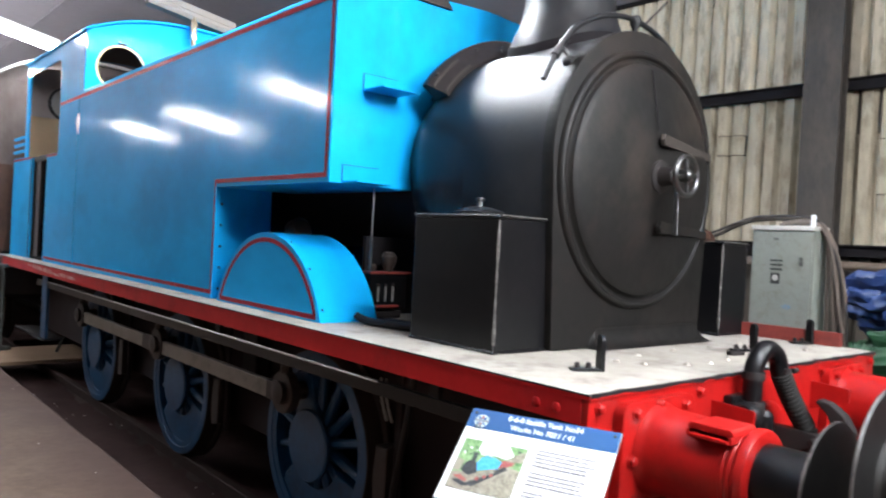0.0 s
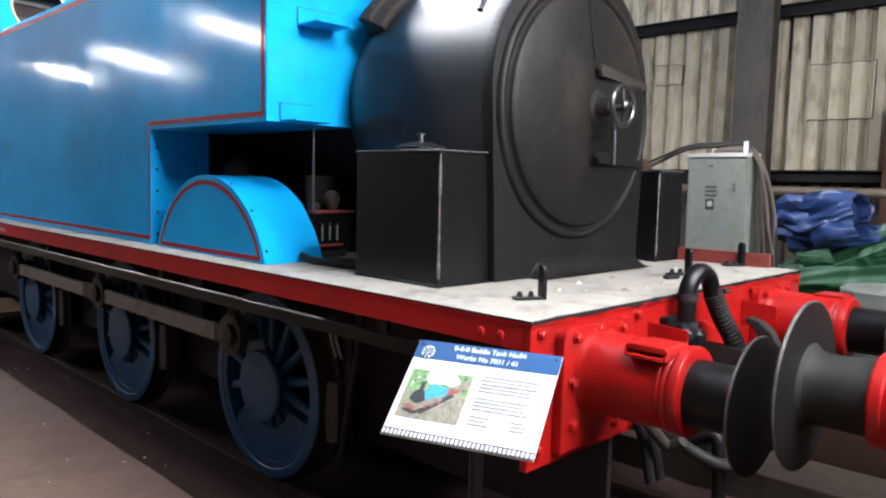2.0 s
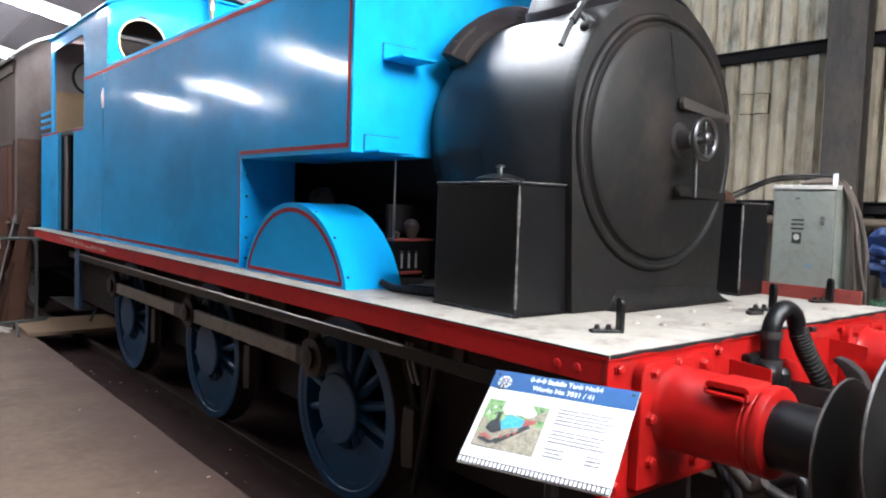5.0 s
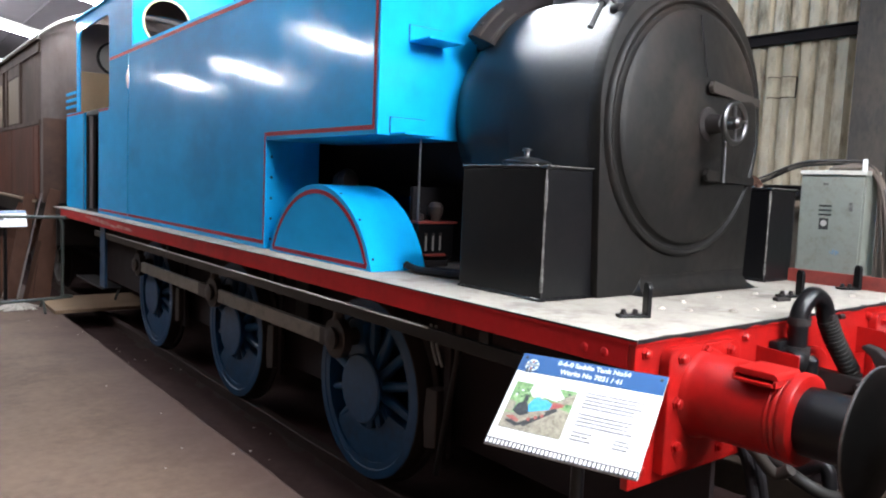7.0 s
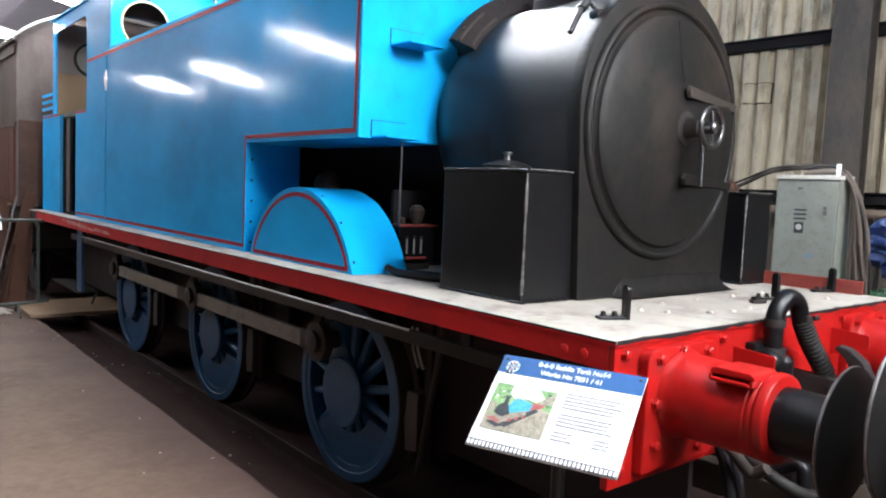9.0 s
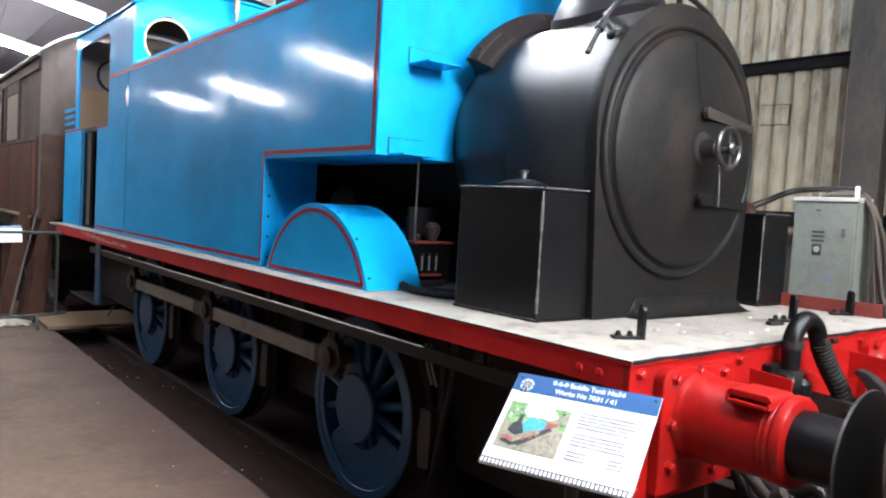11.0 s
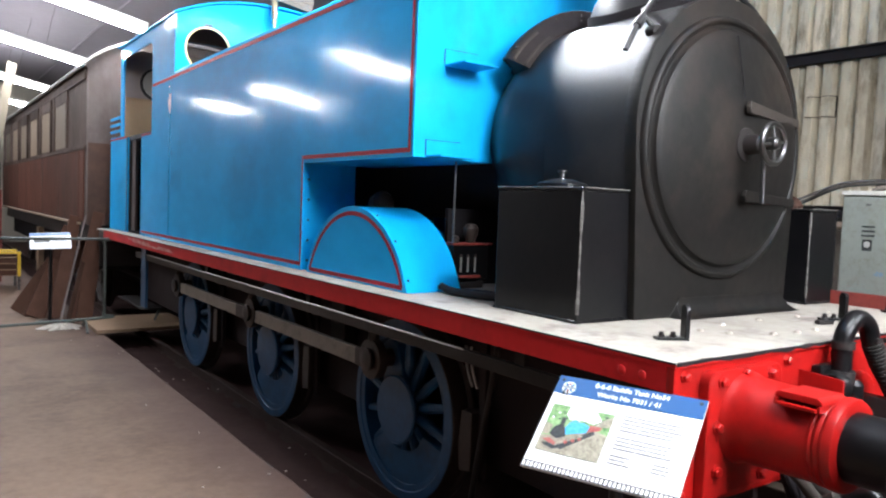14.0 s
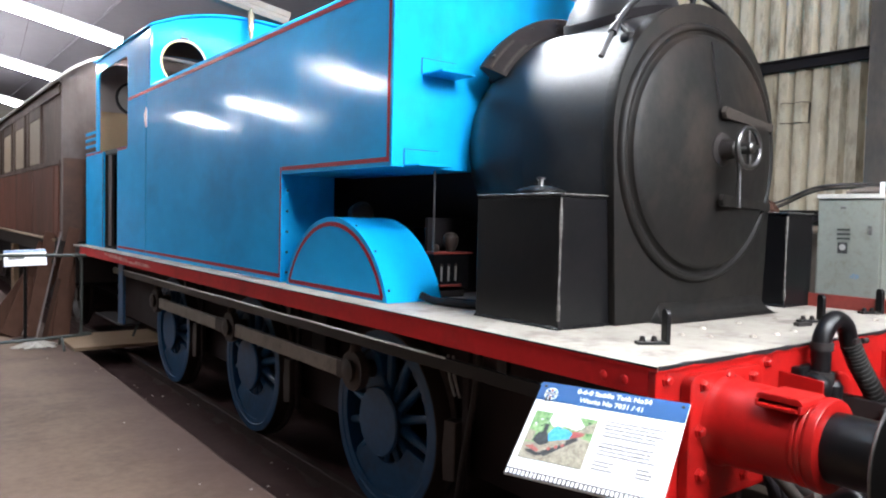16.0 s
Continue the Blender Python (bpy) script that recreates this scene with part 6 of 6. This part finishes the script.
def sheet_roll(p0, p1, r, seed, squash=0.75, n=110, rings=70, along=1.2, depth=0.30, sag=0.05, freq=1.0, hollow=1.6):
    """A loosely bundled sheet: a tube with long soft-edged folds and a hollow end."""
    p0, p1 = Vector(p0), Vector(p1)
    way = (p1 - p0).normalized()
    side = way.cross(Vector((0, 0, 1))).normalized()
    up = side.cross(way)

    def crease(q):
        return 1 - 2 * math.sqrt(noise.noise(q) ** 2 + 0.003)

    bm = bmesh.new()
    rows = []
    for i in range(rings + 1):
        u = i / rings
        c = p0.lerp(p1, u) + up * sag * noise.noise((u * 2.5, seed, 0)) + side * 0.06 * noise.noise((u * 2.0, seed, 7))
        swell = 0.70 + 0.36 * math.sin(math.pi * min(1, u * 0.9 + 0.10)) + 0.20 * noise.noise((u * 2.5, seed, 3))
        calm = depth * (1 - 0.65 * max(0.0, (u - 0.7) / 0.3) ** 2)
        row = []
        for k in range(n):
            a = 2 * math.pi * k / n
            q = Vector((math.cos(a) + 0.5 * u, math.sin(a), u * along + seed))
            q += 0.3 * noise.noise_vector(q * 0.8)
            rr = r * swell * (0.78 + calm * crease(q * 1.25 * freq) + calm * 0.35 * crease(q * 2.6 * freq + Vector((3, 3, 3))))
            row.append(bm.verts.new(c + side * rr * math.cos(a) + up * rr * squash * math.sin(a)))
        rows.append(row)
    for a, b in zip(rows, rows[1:]):
        for k in range(n):
            bm.faces.new((a[k], a[(k + 1) % n], b[(k + 1) % n], b[k]))
    for end, inward in ((rows[-1], -way), (rows[0], way)):
        c = sum((v.co for v in end), Vector()) / n + inward * r * 0.9
        lip = [bm.verts.new(v.co.lerp(c - inward * r * 0.9, 0.10) + inward * r * 0.06) for v in end]
        inner = [bm.verts.new(v.co.lerp(c, 0.55) + inward * r * hollow) for v in end]
        for k in range(n):
            bm.faces.new((end[k], end[(k + 1) % n], lip[(k + 1) % n], lip[k]))
            bm.faces.new((lip[k], lip[(k + 1) % n], inner[(k + 1) % n], inner[k]))
        bm.faces.new(inner)
    return bm


def sheet_flap(x, corners, bulge, seed, folds=5.0, crease=0.02, skew=0.0):
    """A slack flap of sheet hung between four (y, z) corners near x, creased, with a rolled lip."""
    (ay, az), (by, bz), (cy, cz), (dy, dz) = corners
    n, rows = 46, []
    bm = bmesh.new()
    for layer in (0.0, 0.010):
        grid = []
        for i in range(n + 1):
            v = i / n
            row = []
            for k in range(n + 1):
                u = k / n
                y = (ay * (1 - u) + by * u) * (1 - v) + (dy * (1 - u) + cy * u) * v
                z = (az * (1 - u) + bz * u) * (1 - v) + (dz * (1 - u) + cz * u) * v
                q = Vector((u * folds * 0.45 + v * skew, v * folds - u * skew, seed))
                q += 0.35 * noise.noise_vector(q * 0.6)
                ridge = 1 - 2 * math.sqrt(noise.noise(q) ** 2 + 0.002)
                fine = 1 - 2 * math.sqrt(noise.noise(q * 2.3 + Vector((7, 2, 1))) ** 2 + 0.002)
                swell = math.sin(math.pi * min(1, 0.12 + 0.88 * v)) * (0.45 + 0.55 * math.sin(math.pi * u))
                wander = 0.016 * noise.noise((u * 4, v * 4, seed + 9))
                row.append(bm.verts.new((x - bulge * swell - crease * (ridge + 0.4 * fine) + layer, y + wander, z + wander + 0.5 * crease * ridge)))
            grid.append(row)
        for a, b in zip(grid, grid[1:]):
            for k in range(n):
                bm.faces.new((a[k], a[k + 1], b[k + 1], b[k]))
        rows.append(grid)
    front, rear = rows
    loop = lambda g: [g[0][k] for k in range(n)] + [g[i][n] for i in range(n)] + [g[n][n - k] for k in range(n)] + [g[n - i][0] for i in range(n)]
    a, b = loop(front), loop(rear)
    for k in range(len(a)):
        bm.faces.new((a[k], a[(k + 1) % len(a)], b[(k + 1) % len(a)], b[k]))
    return bm


green = thing("green_tarpaulin", (3.8, 0.0, 0), "heap of crumpled green tarpaulin on the floor", "tarpaulin")
part("heap", crumple(3.95, 0.0, 0.0, 0.85, 1.05, 1.18, 3.3, 0.5), GREEN_TARP, green, smooth=True)
part("fold", sheet_roll((3.42, 0.80, 0.88), (3.62, -0.80, 1.16), 0.24, 5.5, 0.80, along=0.45, depth=0.42, freq=1.05), GREEN_TARP, green, smooth=True)
part("fold", sheet_roll((3.45, 0.78, 0.52), (3.65, -1.05, 0.70), 0.30, 9.1, 0.85, along=0.45, depth=0.40, freq=1.05), GREEN_TARP, green, smooth=True)
part("flap", sheet_flap(3.40, ((0.46, 1.19), (-0.12, 1.58), (-0.13, 1.39), (0.49, 0.97)), 0.05, 2.2, 1.6, 0.014, 0.6), GREEN_TARP, green, smooth=True)
part("flap", sheet_flap(3.31, ((0.60, 1.000), (-0.16, 1.45), (-0.18, 1.20), (0.72, 0.875)), 0.075, 5.2, 1.8, 0.016, 0.5), GREEN_TARP, green, smooth=True)
part("flap", sheet_flap(3.27, ((0.705, 1.17), (0.45, 1.228), (0.374, 1.095), (0.60, 1.045)), 0.060, 8.2, 1.5, 0.012, 0.8), GREEN_TARP, green, smooth=True)
part("flap", sheet_flap(3.33, ((0.86, 1.06), (0.64, 1.125), (0.572, 0.921), (0.86, 0.80)), 0.040, 1.2, 3.0, 0.030, -1.0), GREEN_TARP, green, smooth=True)
blue = thing("blue_tarpaulin", (3.5, 0.45, 1.2), "crumpled blue tarpaulin bundled on the green heap", "tarpaulin")
part("rolled_sheet", sheet_roll((3.50, 0.92, 1.40), (3.30, 0.25, 1.555), 0.215, 1.3, 0.80, along=0.9, depth=0.46, freq=1.15, hollow=2.4), BLUE_TARP, blue, smooth=True)
part("under_roll", sheet_roll((3.60, 0.80, 1.24), (3.42, 0.08, 1.30), 0.135, 8.4, 0.85, along=1.3, depth=0.55), BLUE_TARP, blue, smooth=True)
part("flap", sheet_flap(3.24, ((0.625, 1.462), (0.275, 1.458), (0.200, 1.31), (0.530, 1.215)), 0.120, 6.4, 1.7, 0.018, 0.8), BLUE_TARP, blue, smooth=True)
part("flap", sheet_flap(3.28, ((0.850, 1.520), (0.620, 1.505), (0.628, 1.365), (0.822, 1.395)), 0.100, 4.4, 1.4, 0.014, -0.6), BLUE_TARP, blue, smooth=True)
part("flap", sheet_flap(3.36, ((0.820, 1.385), (0.622, 1.370), (0.600, 1.210), (0.800, 1.205)), 0.030, 3.1, 1.8, 0.022, 0.4), BLUE_TARP, blue, smooth=True)
part("flap", sheet_flap(3.38, ((0.300, 1.440), (0.030, 1.418), (0.016, 1.250), (0.220, 1.250)), 0.030, 2.6, 1.6, 0.014, 0.4), BLUE_TARP, blue, smooth=True)
DRUM = surface("grey_green_drum_paint", (0.14, 0.15, 0.13), (0.09, 0.095, 0.085), 0.5, 0.1, bump=0.08)
solid("grey_drum", lathe([(0, 0.30), (0.02, 0.31), (0.30, 0.305), (0.32, 0.315), (0.34, 0.305), (0.62, 0.31), (0.66, 0.315), (0.67, 0.30), (0.66, 0.28), (0.65, 0)], (2.15, -0.30, 0.42), (0, 0, 1), 40), DRUM, "dented grey steel drum on a block behind the buffers", "drum", smooth=True)
solid("drum_block", box(1.75, 2.6, -0.65, 0.15, 0.0, 0.42, 0.01), OLD_TIMBER, "dark timber block under the grey drum", "block")

# ---- the old coach behind the locomotive ----
coach = thing("old_coach", (0, 15.7, TRACK), "faded brown wooden railway coach with boarded windows", "railway coach")
CX, CY0, CY1, CZ0, CZ1 = 1.30, 9.72, 21.7, 1.28, 3.50
part("body_end", box(-CX, CX, CY0, CY0 + 0.08, CZ0, CZ1 + 0.05, 0.01), COACH_END, coach, "grey primed coach end")
for s in (-1, 1):
    x0, x1 = sorted((s * (CX - 0.06), s * CX))
    side = part("body_side", box(x0, x1, CY0 + 0.081, CY1, CZ0, CZ1, 0.004), COACH_UPPER, coach, "weathered grey-brown boarded coach side")
    part("waist_rail", box(min(s * CX, s * (CX + 0.02)), max(s * CX, s * (CX + 0.02)), CY0 + 0.1, CY1, 2.34, 2.40, 0.003), COACH_UPPER, side)
    part("cant_rail", box(min(s * CX, s * (CX + 0.025)), max(s * CX, s * (CX + 0.025)), CY0 + 0.1, CY1, 3.30, 3.42, 0.003), COACH_UPPER, side)
    for k in range(6):
        y = 11.40 + k * 1.66
        part("window_board", box(min(s * CX, s * (CX + 0.012)), max(s * CX, s * (CX + 0.012)), y, y + 1.10, 2.42, 3.12, 0.003), BOARDED, side, "boarded-over coach window")
        for e in (-0.10, 1.11):
            part("window_post", box(min(s * CX, s * (CX + 0.03)), max(s * CX, s * (CX + 0.03)), y + e, y + e + 0.09, 2.40, 3.30, 0.003), COACH_UPPER, side)
        part("window_head", box(min(s * CX, s * (CX + 0.02)), max(s * CX, s * (CX + 0.02)), y - 0.005, y + 1.105, 3.125, 3.295, 0.003), COACH_UPPER, side)
    for y0, y1 in ((9.90, 10.22), (10.25, 12.18), (12.21, 14.1), (14.13, 16.0), (16.03, 17.9), (17.93, 19.8), (19.83, 21.6)):
        part("body_panel", box(min(s * CX, s * (CX + 0.016)), max(s * CX, s * (CX + 0.016)), y0, y1, CZ0 + 0.04, 2.33, 0.004), COACH, side)
    part("footboard", box(min(s * CX, s * (CX + 0.05)), max(s * CX, s * (CX + 0.05)), 10.1, CY1, CZ0 - 0.01, CZ0 + 0.025, 0.004), BOARDED, side, "pale worn ledge along the coach side")
    part("solebar", box(min(s * 1.12, s * 1.2), max(s * 1.12, s * 1.2), CY0 + 0.1, CY1, 1.02, 1.275, 0.005), GREASE, coach)
    for wy in (11.4, 13.4, 18.6, 20.6):
        part("coach_wheel", lathe([(0, 0.49), (0.02, 0.49), (0.035, 0.46), (0.13, 0.455), (0.13, 0.40), (0.06, 0.36), (0.06, 0.12), (0.14, 0.11), (0.14, 0)], (s * 0.66, wy, 0.455 + TRACK), (s, 0, 0), 40), BROWN_IRON, coach, smooth=True)
part("end_panel", box(-CX + 0.01, CX - 0.01, CY0 - 0.012, CY0 - 0.001, CZ0, 2.42, 0.003), COACH_LOW, coach, "grey-brown lower panel of the coach end")
# Solid dark box, added to make the space under the coach dark.
part("underframe", box(-1.05, 1.05, 10.2, CY1 - 0.1, 0.62, 1.275, 0.01), DARK, coach, "dark block filling the shade under the coach")
part("coach_end_beam", box(-1.2, 1.2, CY0 + 0.02, CY0 + 0.1, 0.95, 1.275, 0.006), GREASE, coach)
top_line = [(-CX - 0.06 + (2 * CX + 0.12) * k / 24, 0) for k in range(25)]
top_line = [(x, 3.47 + 0.46 * max(0.0, 1 - abs(x / (CX + 0.06)) ** 2.6) ** 0.9) for x, _ in top_line]
part("coach_roof", prism(top_line + [(x, z + 0.04) for x, z in reversed(top_line)], CY0 - 0.08, CY1 + 0.05, "y"), COACH_ROOF, coach, "arched grey canvas coach roof", smooth=True)
part("end_arch", prism(top_line + [(CX, CZ1 - 0.06), (-CX, CZ1 - 0.06)], CY0 + 0.003, CY0 + 0.06, "y"), COACH_END, coach)
part("roof_gutter", rod((-CX - 0.05, CY0, 3.48), (-CX - 0.05, CY1, 3.48), 0.025, 10), COACH_ROOF, coach, smooth=True)

# ---- clutter beside the coach ----
def plank(name, foot, head, width, thick, material, label, group="leaning planks", category="plank"):
    foot, head = Vector(foot), Vector(head)
    za = (head - foot).normalized()
    xa = Vector((0, 1, 0)).cross(za).normalized() if abs(za.y) < 0.9 else Vector((1, 0, 0))
    ya = za.cross(xa)
    L = (head - foot).length
    bm = box(-width / 2, width / 2, -thick / 2, thick / 2, 0, L, 0.004)
    bm.transform(Matrix(((xa.x, ya.x, za.x, foot.x), (xa.y, ya.y, za.y, foot.y), (xa.z, ya.z, za.z, foot.z), (0, 0, 0, 1))))
    return solid(name, bm, material, label, category, group)


for fx, fy, hx, hy, hz, w, mt in ((-1.92, 9.75, -1.36, 10.5, 1.20, 0.24, OLD_TIMBER), (-1.72, 9.5, -1.36, 10.2, 1.38, 0.16, OLD_TIMBER), (-1.52, 9.30, -1.16, 9.62, 1.46, 0.15, OLD_TIMBER), (-1.40, 9.25, -1.20, 9.60, 1.16, 0.20, OLD_TIMBER), (-1.60, 9.2, -1.24, 9.64, 1.28, 0.055, OLD_TIMBER)):
    plank("plank", (fx, fy, 0.01), (hx, hy, hz), w, 0.035, mt, "dark old plank leaning against the coach")
plank("broad_board", (-2.02, 9.95, 0.01), (-1.35, 10.3, 0.95), 0.42, 0.025, OLD_TIMBER, "broad brown board leaning low against the coach", "leaning planks", "board")
solid("floor_board", box(-1.42, -0.25, 8.24, 9.36, 0.001, 0.045, 0.006), TIMBER, "pale plywood board lying across the track edge", "board")
plank("tall_plank", (-2.50, 13.6, 0.0), (-1.83, 13.8, 3.98), 0.15, 0.04, PALE_TIMBER, "long pale sawn plank leaning upright beside the coach", "tall planks")
plank("tall_plank", (-2.62, 13.9, 0.0), (-1.98, 14.1, 3.45), 0.08, 0.04, PALE_TIMBER, "thin pale sawn batten leaning upright beside the coach", "tall planks")
mop = thing("mop", (-1.75, 8.85, 0), "wooden-handled mop with a dirty white head leaning on the planks", "mop")
part("mop_head", crumple(-1.75, 8.80, 0.0, 0.13, 0.10, 0.10, 2.2, 3.0), RAG, mop, "dirty white string mop head", smooth=True)
rng = random.Random(15)
strings = bmesh.new()
for k in range(46):
    a, reach = rng.uniform(0, 2 * math.pi), rng.uniform(0.16, 0.30)
    bend = a + rng.uniform(-0.5, 0.5)
    root, mid, tip = [(-1.75 + q * reach * math.cos(b), 8.80 + 0.75 * q * reach * math.sin(b), z) for q, b, z in ((0.15, a, 0.085), (0.6, a, rng.uniform(0.02, 0.045)), (1.0, bend, 0.008))]
    pipe([root, mid, tip], rng.uniform(0.006, 0.009), 5, strings, 3)
part("mop_strings", strings, RAG, mop, smooth=True)
part("handle", rod((-1.74, 8.83, 0.08), (-1.36, 9.42, 1.42), 0.0125, 10), COACH_END, mop, smooth=True)


def barrier(x0, x1, y, z0=0.06, z1=1.15):
    t = thing("crowd_barrier", ((x0 + x1) / 2, y, 0), "grey tubular steel crowd barrier on the aisle floor", "barrier", "crowd barriers")
    r = 0.09
    hoop = [(x0, y, z0), (x1 - r, y, z0 + 0.08), (x1 - 0.02, y, z0 + 0.12), (x1, y, z0 + 0.2), (x1, y, z1 - 0.2), (x1, y, z1 - r), (x1 - 0.03, y, z1 - 0.02), (x1 - r, y, z1), (x0, y, z1)]
    part("hoop", pipe(hoop, 0.019, 10), GALV, t, smooth=True)
    part("end_post", rod((x0, y, z0), (x0, y, z1), 0.019, 10), GALV, t, smooth=True)
    for lx in (x1 - 0.22, x0 + 0.3):
        part("leg", pipe([(lx - 0.02, y - 0.28, 0.0), (lx, y, z0 + 0.06), (lx + 0.02, y + 0.28, 0.0)], 0.016, 8), GALV, t, smooth=True)


barrier(-3.9, -1.27, 8.6)
bent = thing("barrier_foot", (-0.45, 8.75, 0.045), "bent steel barrier foot standing on the plywood board", "barrier")
part("leg", pipe([(-0.62, 8.72, 0.06), (-0.50, 8.80, 0.28), (-0.40, 8.82, 0.34), (-0.34, 8.85, 0.30)], 0.016, 8), GALV, bent, smooth=True)

for py_, w_, h_, mt in ((10.6, 0.22, 1.01, OLD_TIMBER), (12.3, 0.16, 1.01, TIMBER), (15.2, 0.30, 1.01, TIMBER)):
    solid("timber_prop", box(-1.23, -1.13, py_, py_ + w_, 0.0, h_, 0.006), mt, "rough timber prop under the old coach", "prop", "coach props")

TX0, TX1, TY0, TY1 = -2.62, -1.75, 13.1, 13.7
table = thing("yellow_trolley", ((TX0 + TX1) / 2, 13.4, 0), "low wooden trolley with a yellow steel frame", "trolley")
part("top", box(TX0, TX1, TY0, TY1, 0.585, 0.615, 0.006), OLD_TIMBER, table)
for s in (TY0 - 0.04, TY1):
    part("frame_rail", box(TX0, TX1, s, s + 0.04, 0.628, 0.665, 0.004), YELLOW, table, "yellow steel frame rail")
    for x in (TX0, TX1 - 0.05):
        part("frame_post", box(x, x + 0.05, s, s + 0.04, 0.24, 0.627, 0.004), YELLOW, table, "yellow steel frame post")
        part("leg", box(x + 0.005, x + 0.045, s, s + 0.04, 0.0, 0.239, 0.004), WORN, table)
part("slatted_box", box(TX0 + 0.06, TX1 - 0.06, TY0 - 0.01, TY1 - 0.01, 0.25, 0.57, 0.01), TIMBER, table)
for k in range(3):
    part("slat", box(TX0 + 0.06, TX1 - 0.06, TY0 - 0.024, TY0 - 0.011, 0.26 + 0.105 * k, 0.345 + 0.105 * k, 0.004), OLD_TIMBER, table)

rack = thing("tool_rack", (-2.25, 14.7, 0), "rusty red steel rack loaded with rags and boxes beside the coach", "rack")
for x in (-2.60, -1.96):
    for y in (14.5, 14.9):
        part("upright", box(x, x + 0.04, y, y + 0.04, 0.0, 1.72, 0.003), DULL_RED, rack)
for z in (0.88, 1.32, 1.66):
    part("rack_shelf", box(-2.60, -1.92, 14.5, 14.94, z, z + 0.03, 0.003), DULL_RED, rack)
solid("rag_heap", crumple(-2.25, 14.7, 1.691, 0.30, 0.20, 0.22, 6.1, 1.2), RAG, "heap of white rags on top of the steel rack", "rag", smooth=True)
solid("black_crate", box(-2.45, -2.0, 14.55, 14.88, 1.351, 1.60, 0.012), RUBBER, "black plastic crate on the steel rack", "crate")
solid("cloth_bundle", crumple(-2.15, 14.7, 0.911, 0.22, 0.18, 0.26, 8.1, 1.2), RAG, "bundle of pale cloth on the steel rack", "rag", smooth=True)
solid("red_box", box(-2.56, -2.38, 14.55, 14.85, 0.911, 1.15, 0.01), DULL_RED, "faded red box on the steel rack", "box")

rng = random.Random(11)
shelf = thing("storage_shelves", (-2.6, 20.3, 0), "loaded steel storage shelves in the far corner", "shelf")
for z in (0.4, 1.0, 1.6, 2.2):
    part("shelf_board", box(-4.6, -1.5, 20.0, 20.8, z, z + 0.04, 0.003), BROWN_IRON, shelf)
for x in (-4.6, -3.05, -1.55):
    part("upright", box(x, x + 0.05, 20.0, 20.05, 0, 2.4, 0.003), BROWN_IRON, shelf)
for z in (0.44, 1.04, 1.64):
    x = -4.4
    while x < -1.75:
        w = rng.uniform(0.15, 0.4)
        mt = rng.choice((RAG, PIC_RED, CAB_GREY, TIMBER, WHITE, OLD_TIMBER, BLUE_TARP))
        solid("storage_box", box(x, x + w, 20.05, 20.5, z + 0.001, z + rng.uniform(0.15, 0.42), 0.01), mt, "box or bundle stored on the steel shelves", "box", "stored boxes")
        x += w + rng.uniform(0.02, 0.12)


# grit and chips along the aisle edge
def chips():
    rng = random.Random(21)
    bm = bmesh.new()
    for k in range(34):
        y = rng.uniform(0.6, 8.5)
        x = FLOOR_EDGE + rng.gauss(0.0, 0.30)
        z = 0.0 if x < FLOOR_EDGE else -0.185
        r = rng.uniform(0.004, 0.014)
        own = bmesh.new()
        bmesh.ops.create_icosphere(own, subdivisions=1, radius=r)
        for v in own.verts:
            v.co = Vector((v.co.x * rng.uniform(0.6, 1.4) + x, v.co.y * rng.uniform(0.6, 1.4) + y, v.co.z * 0.5 + z + r * 0.4))
        merge(bm, own)
    return bm


solid("floor_grit", chips(), CAB_GREY, "scattered pale grit and chips along the track edge", "grit", kind="stuff")
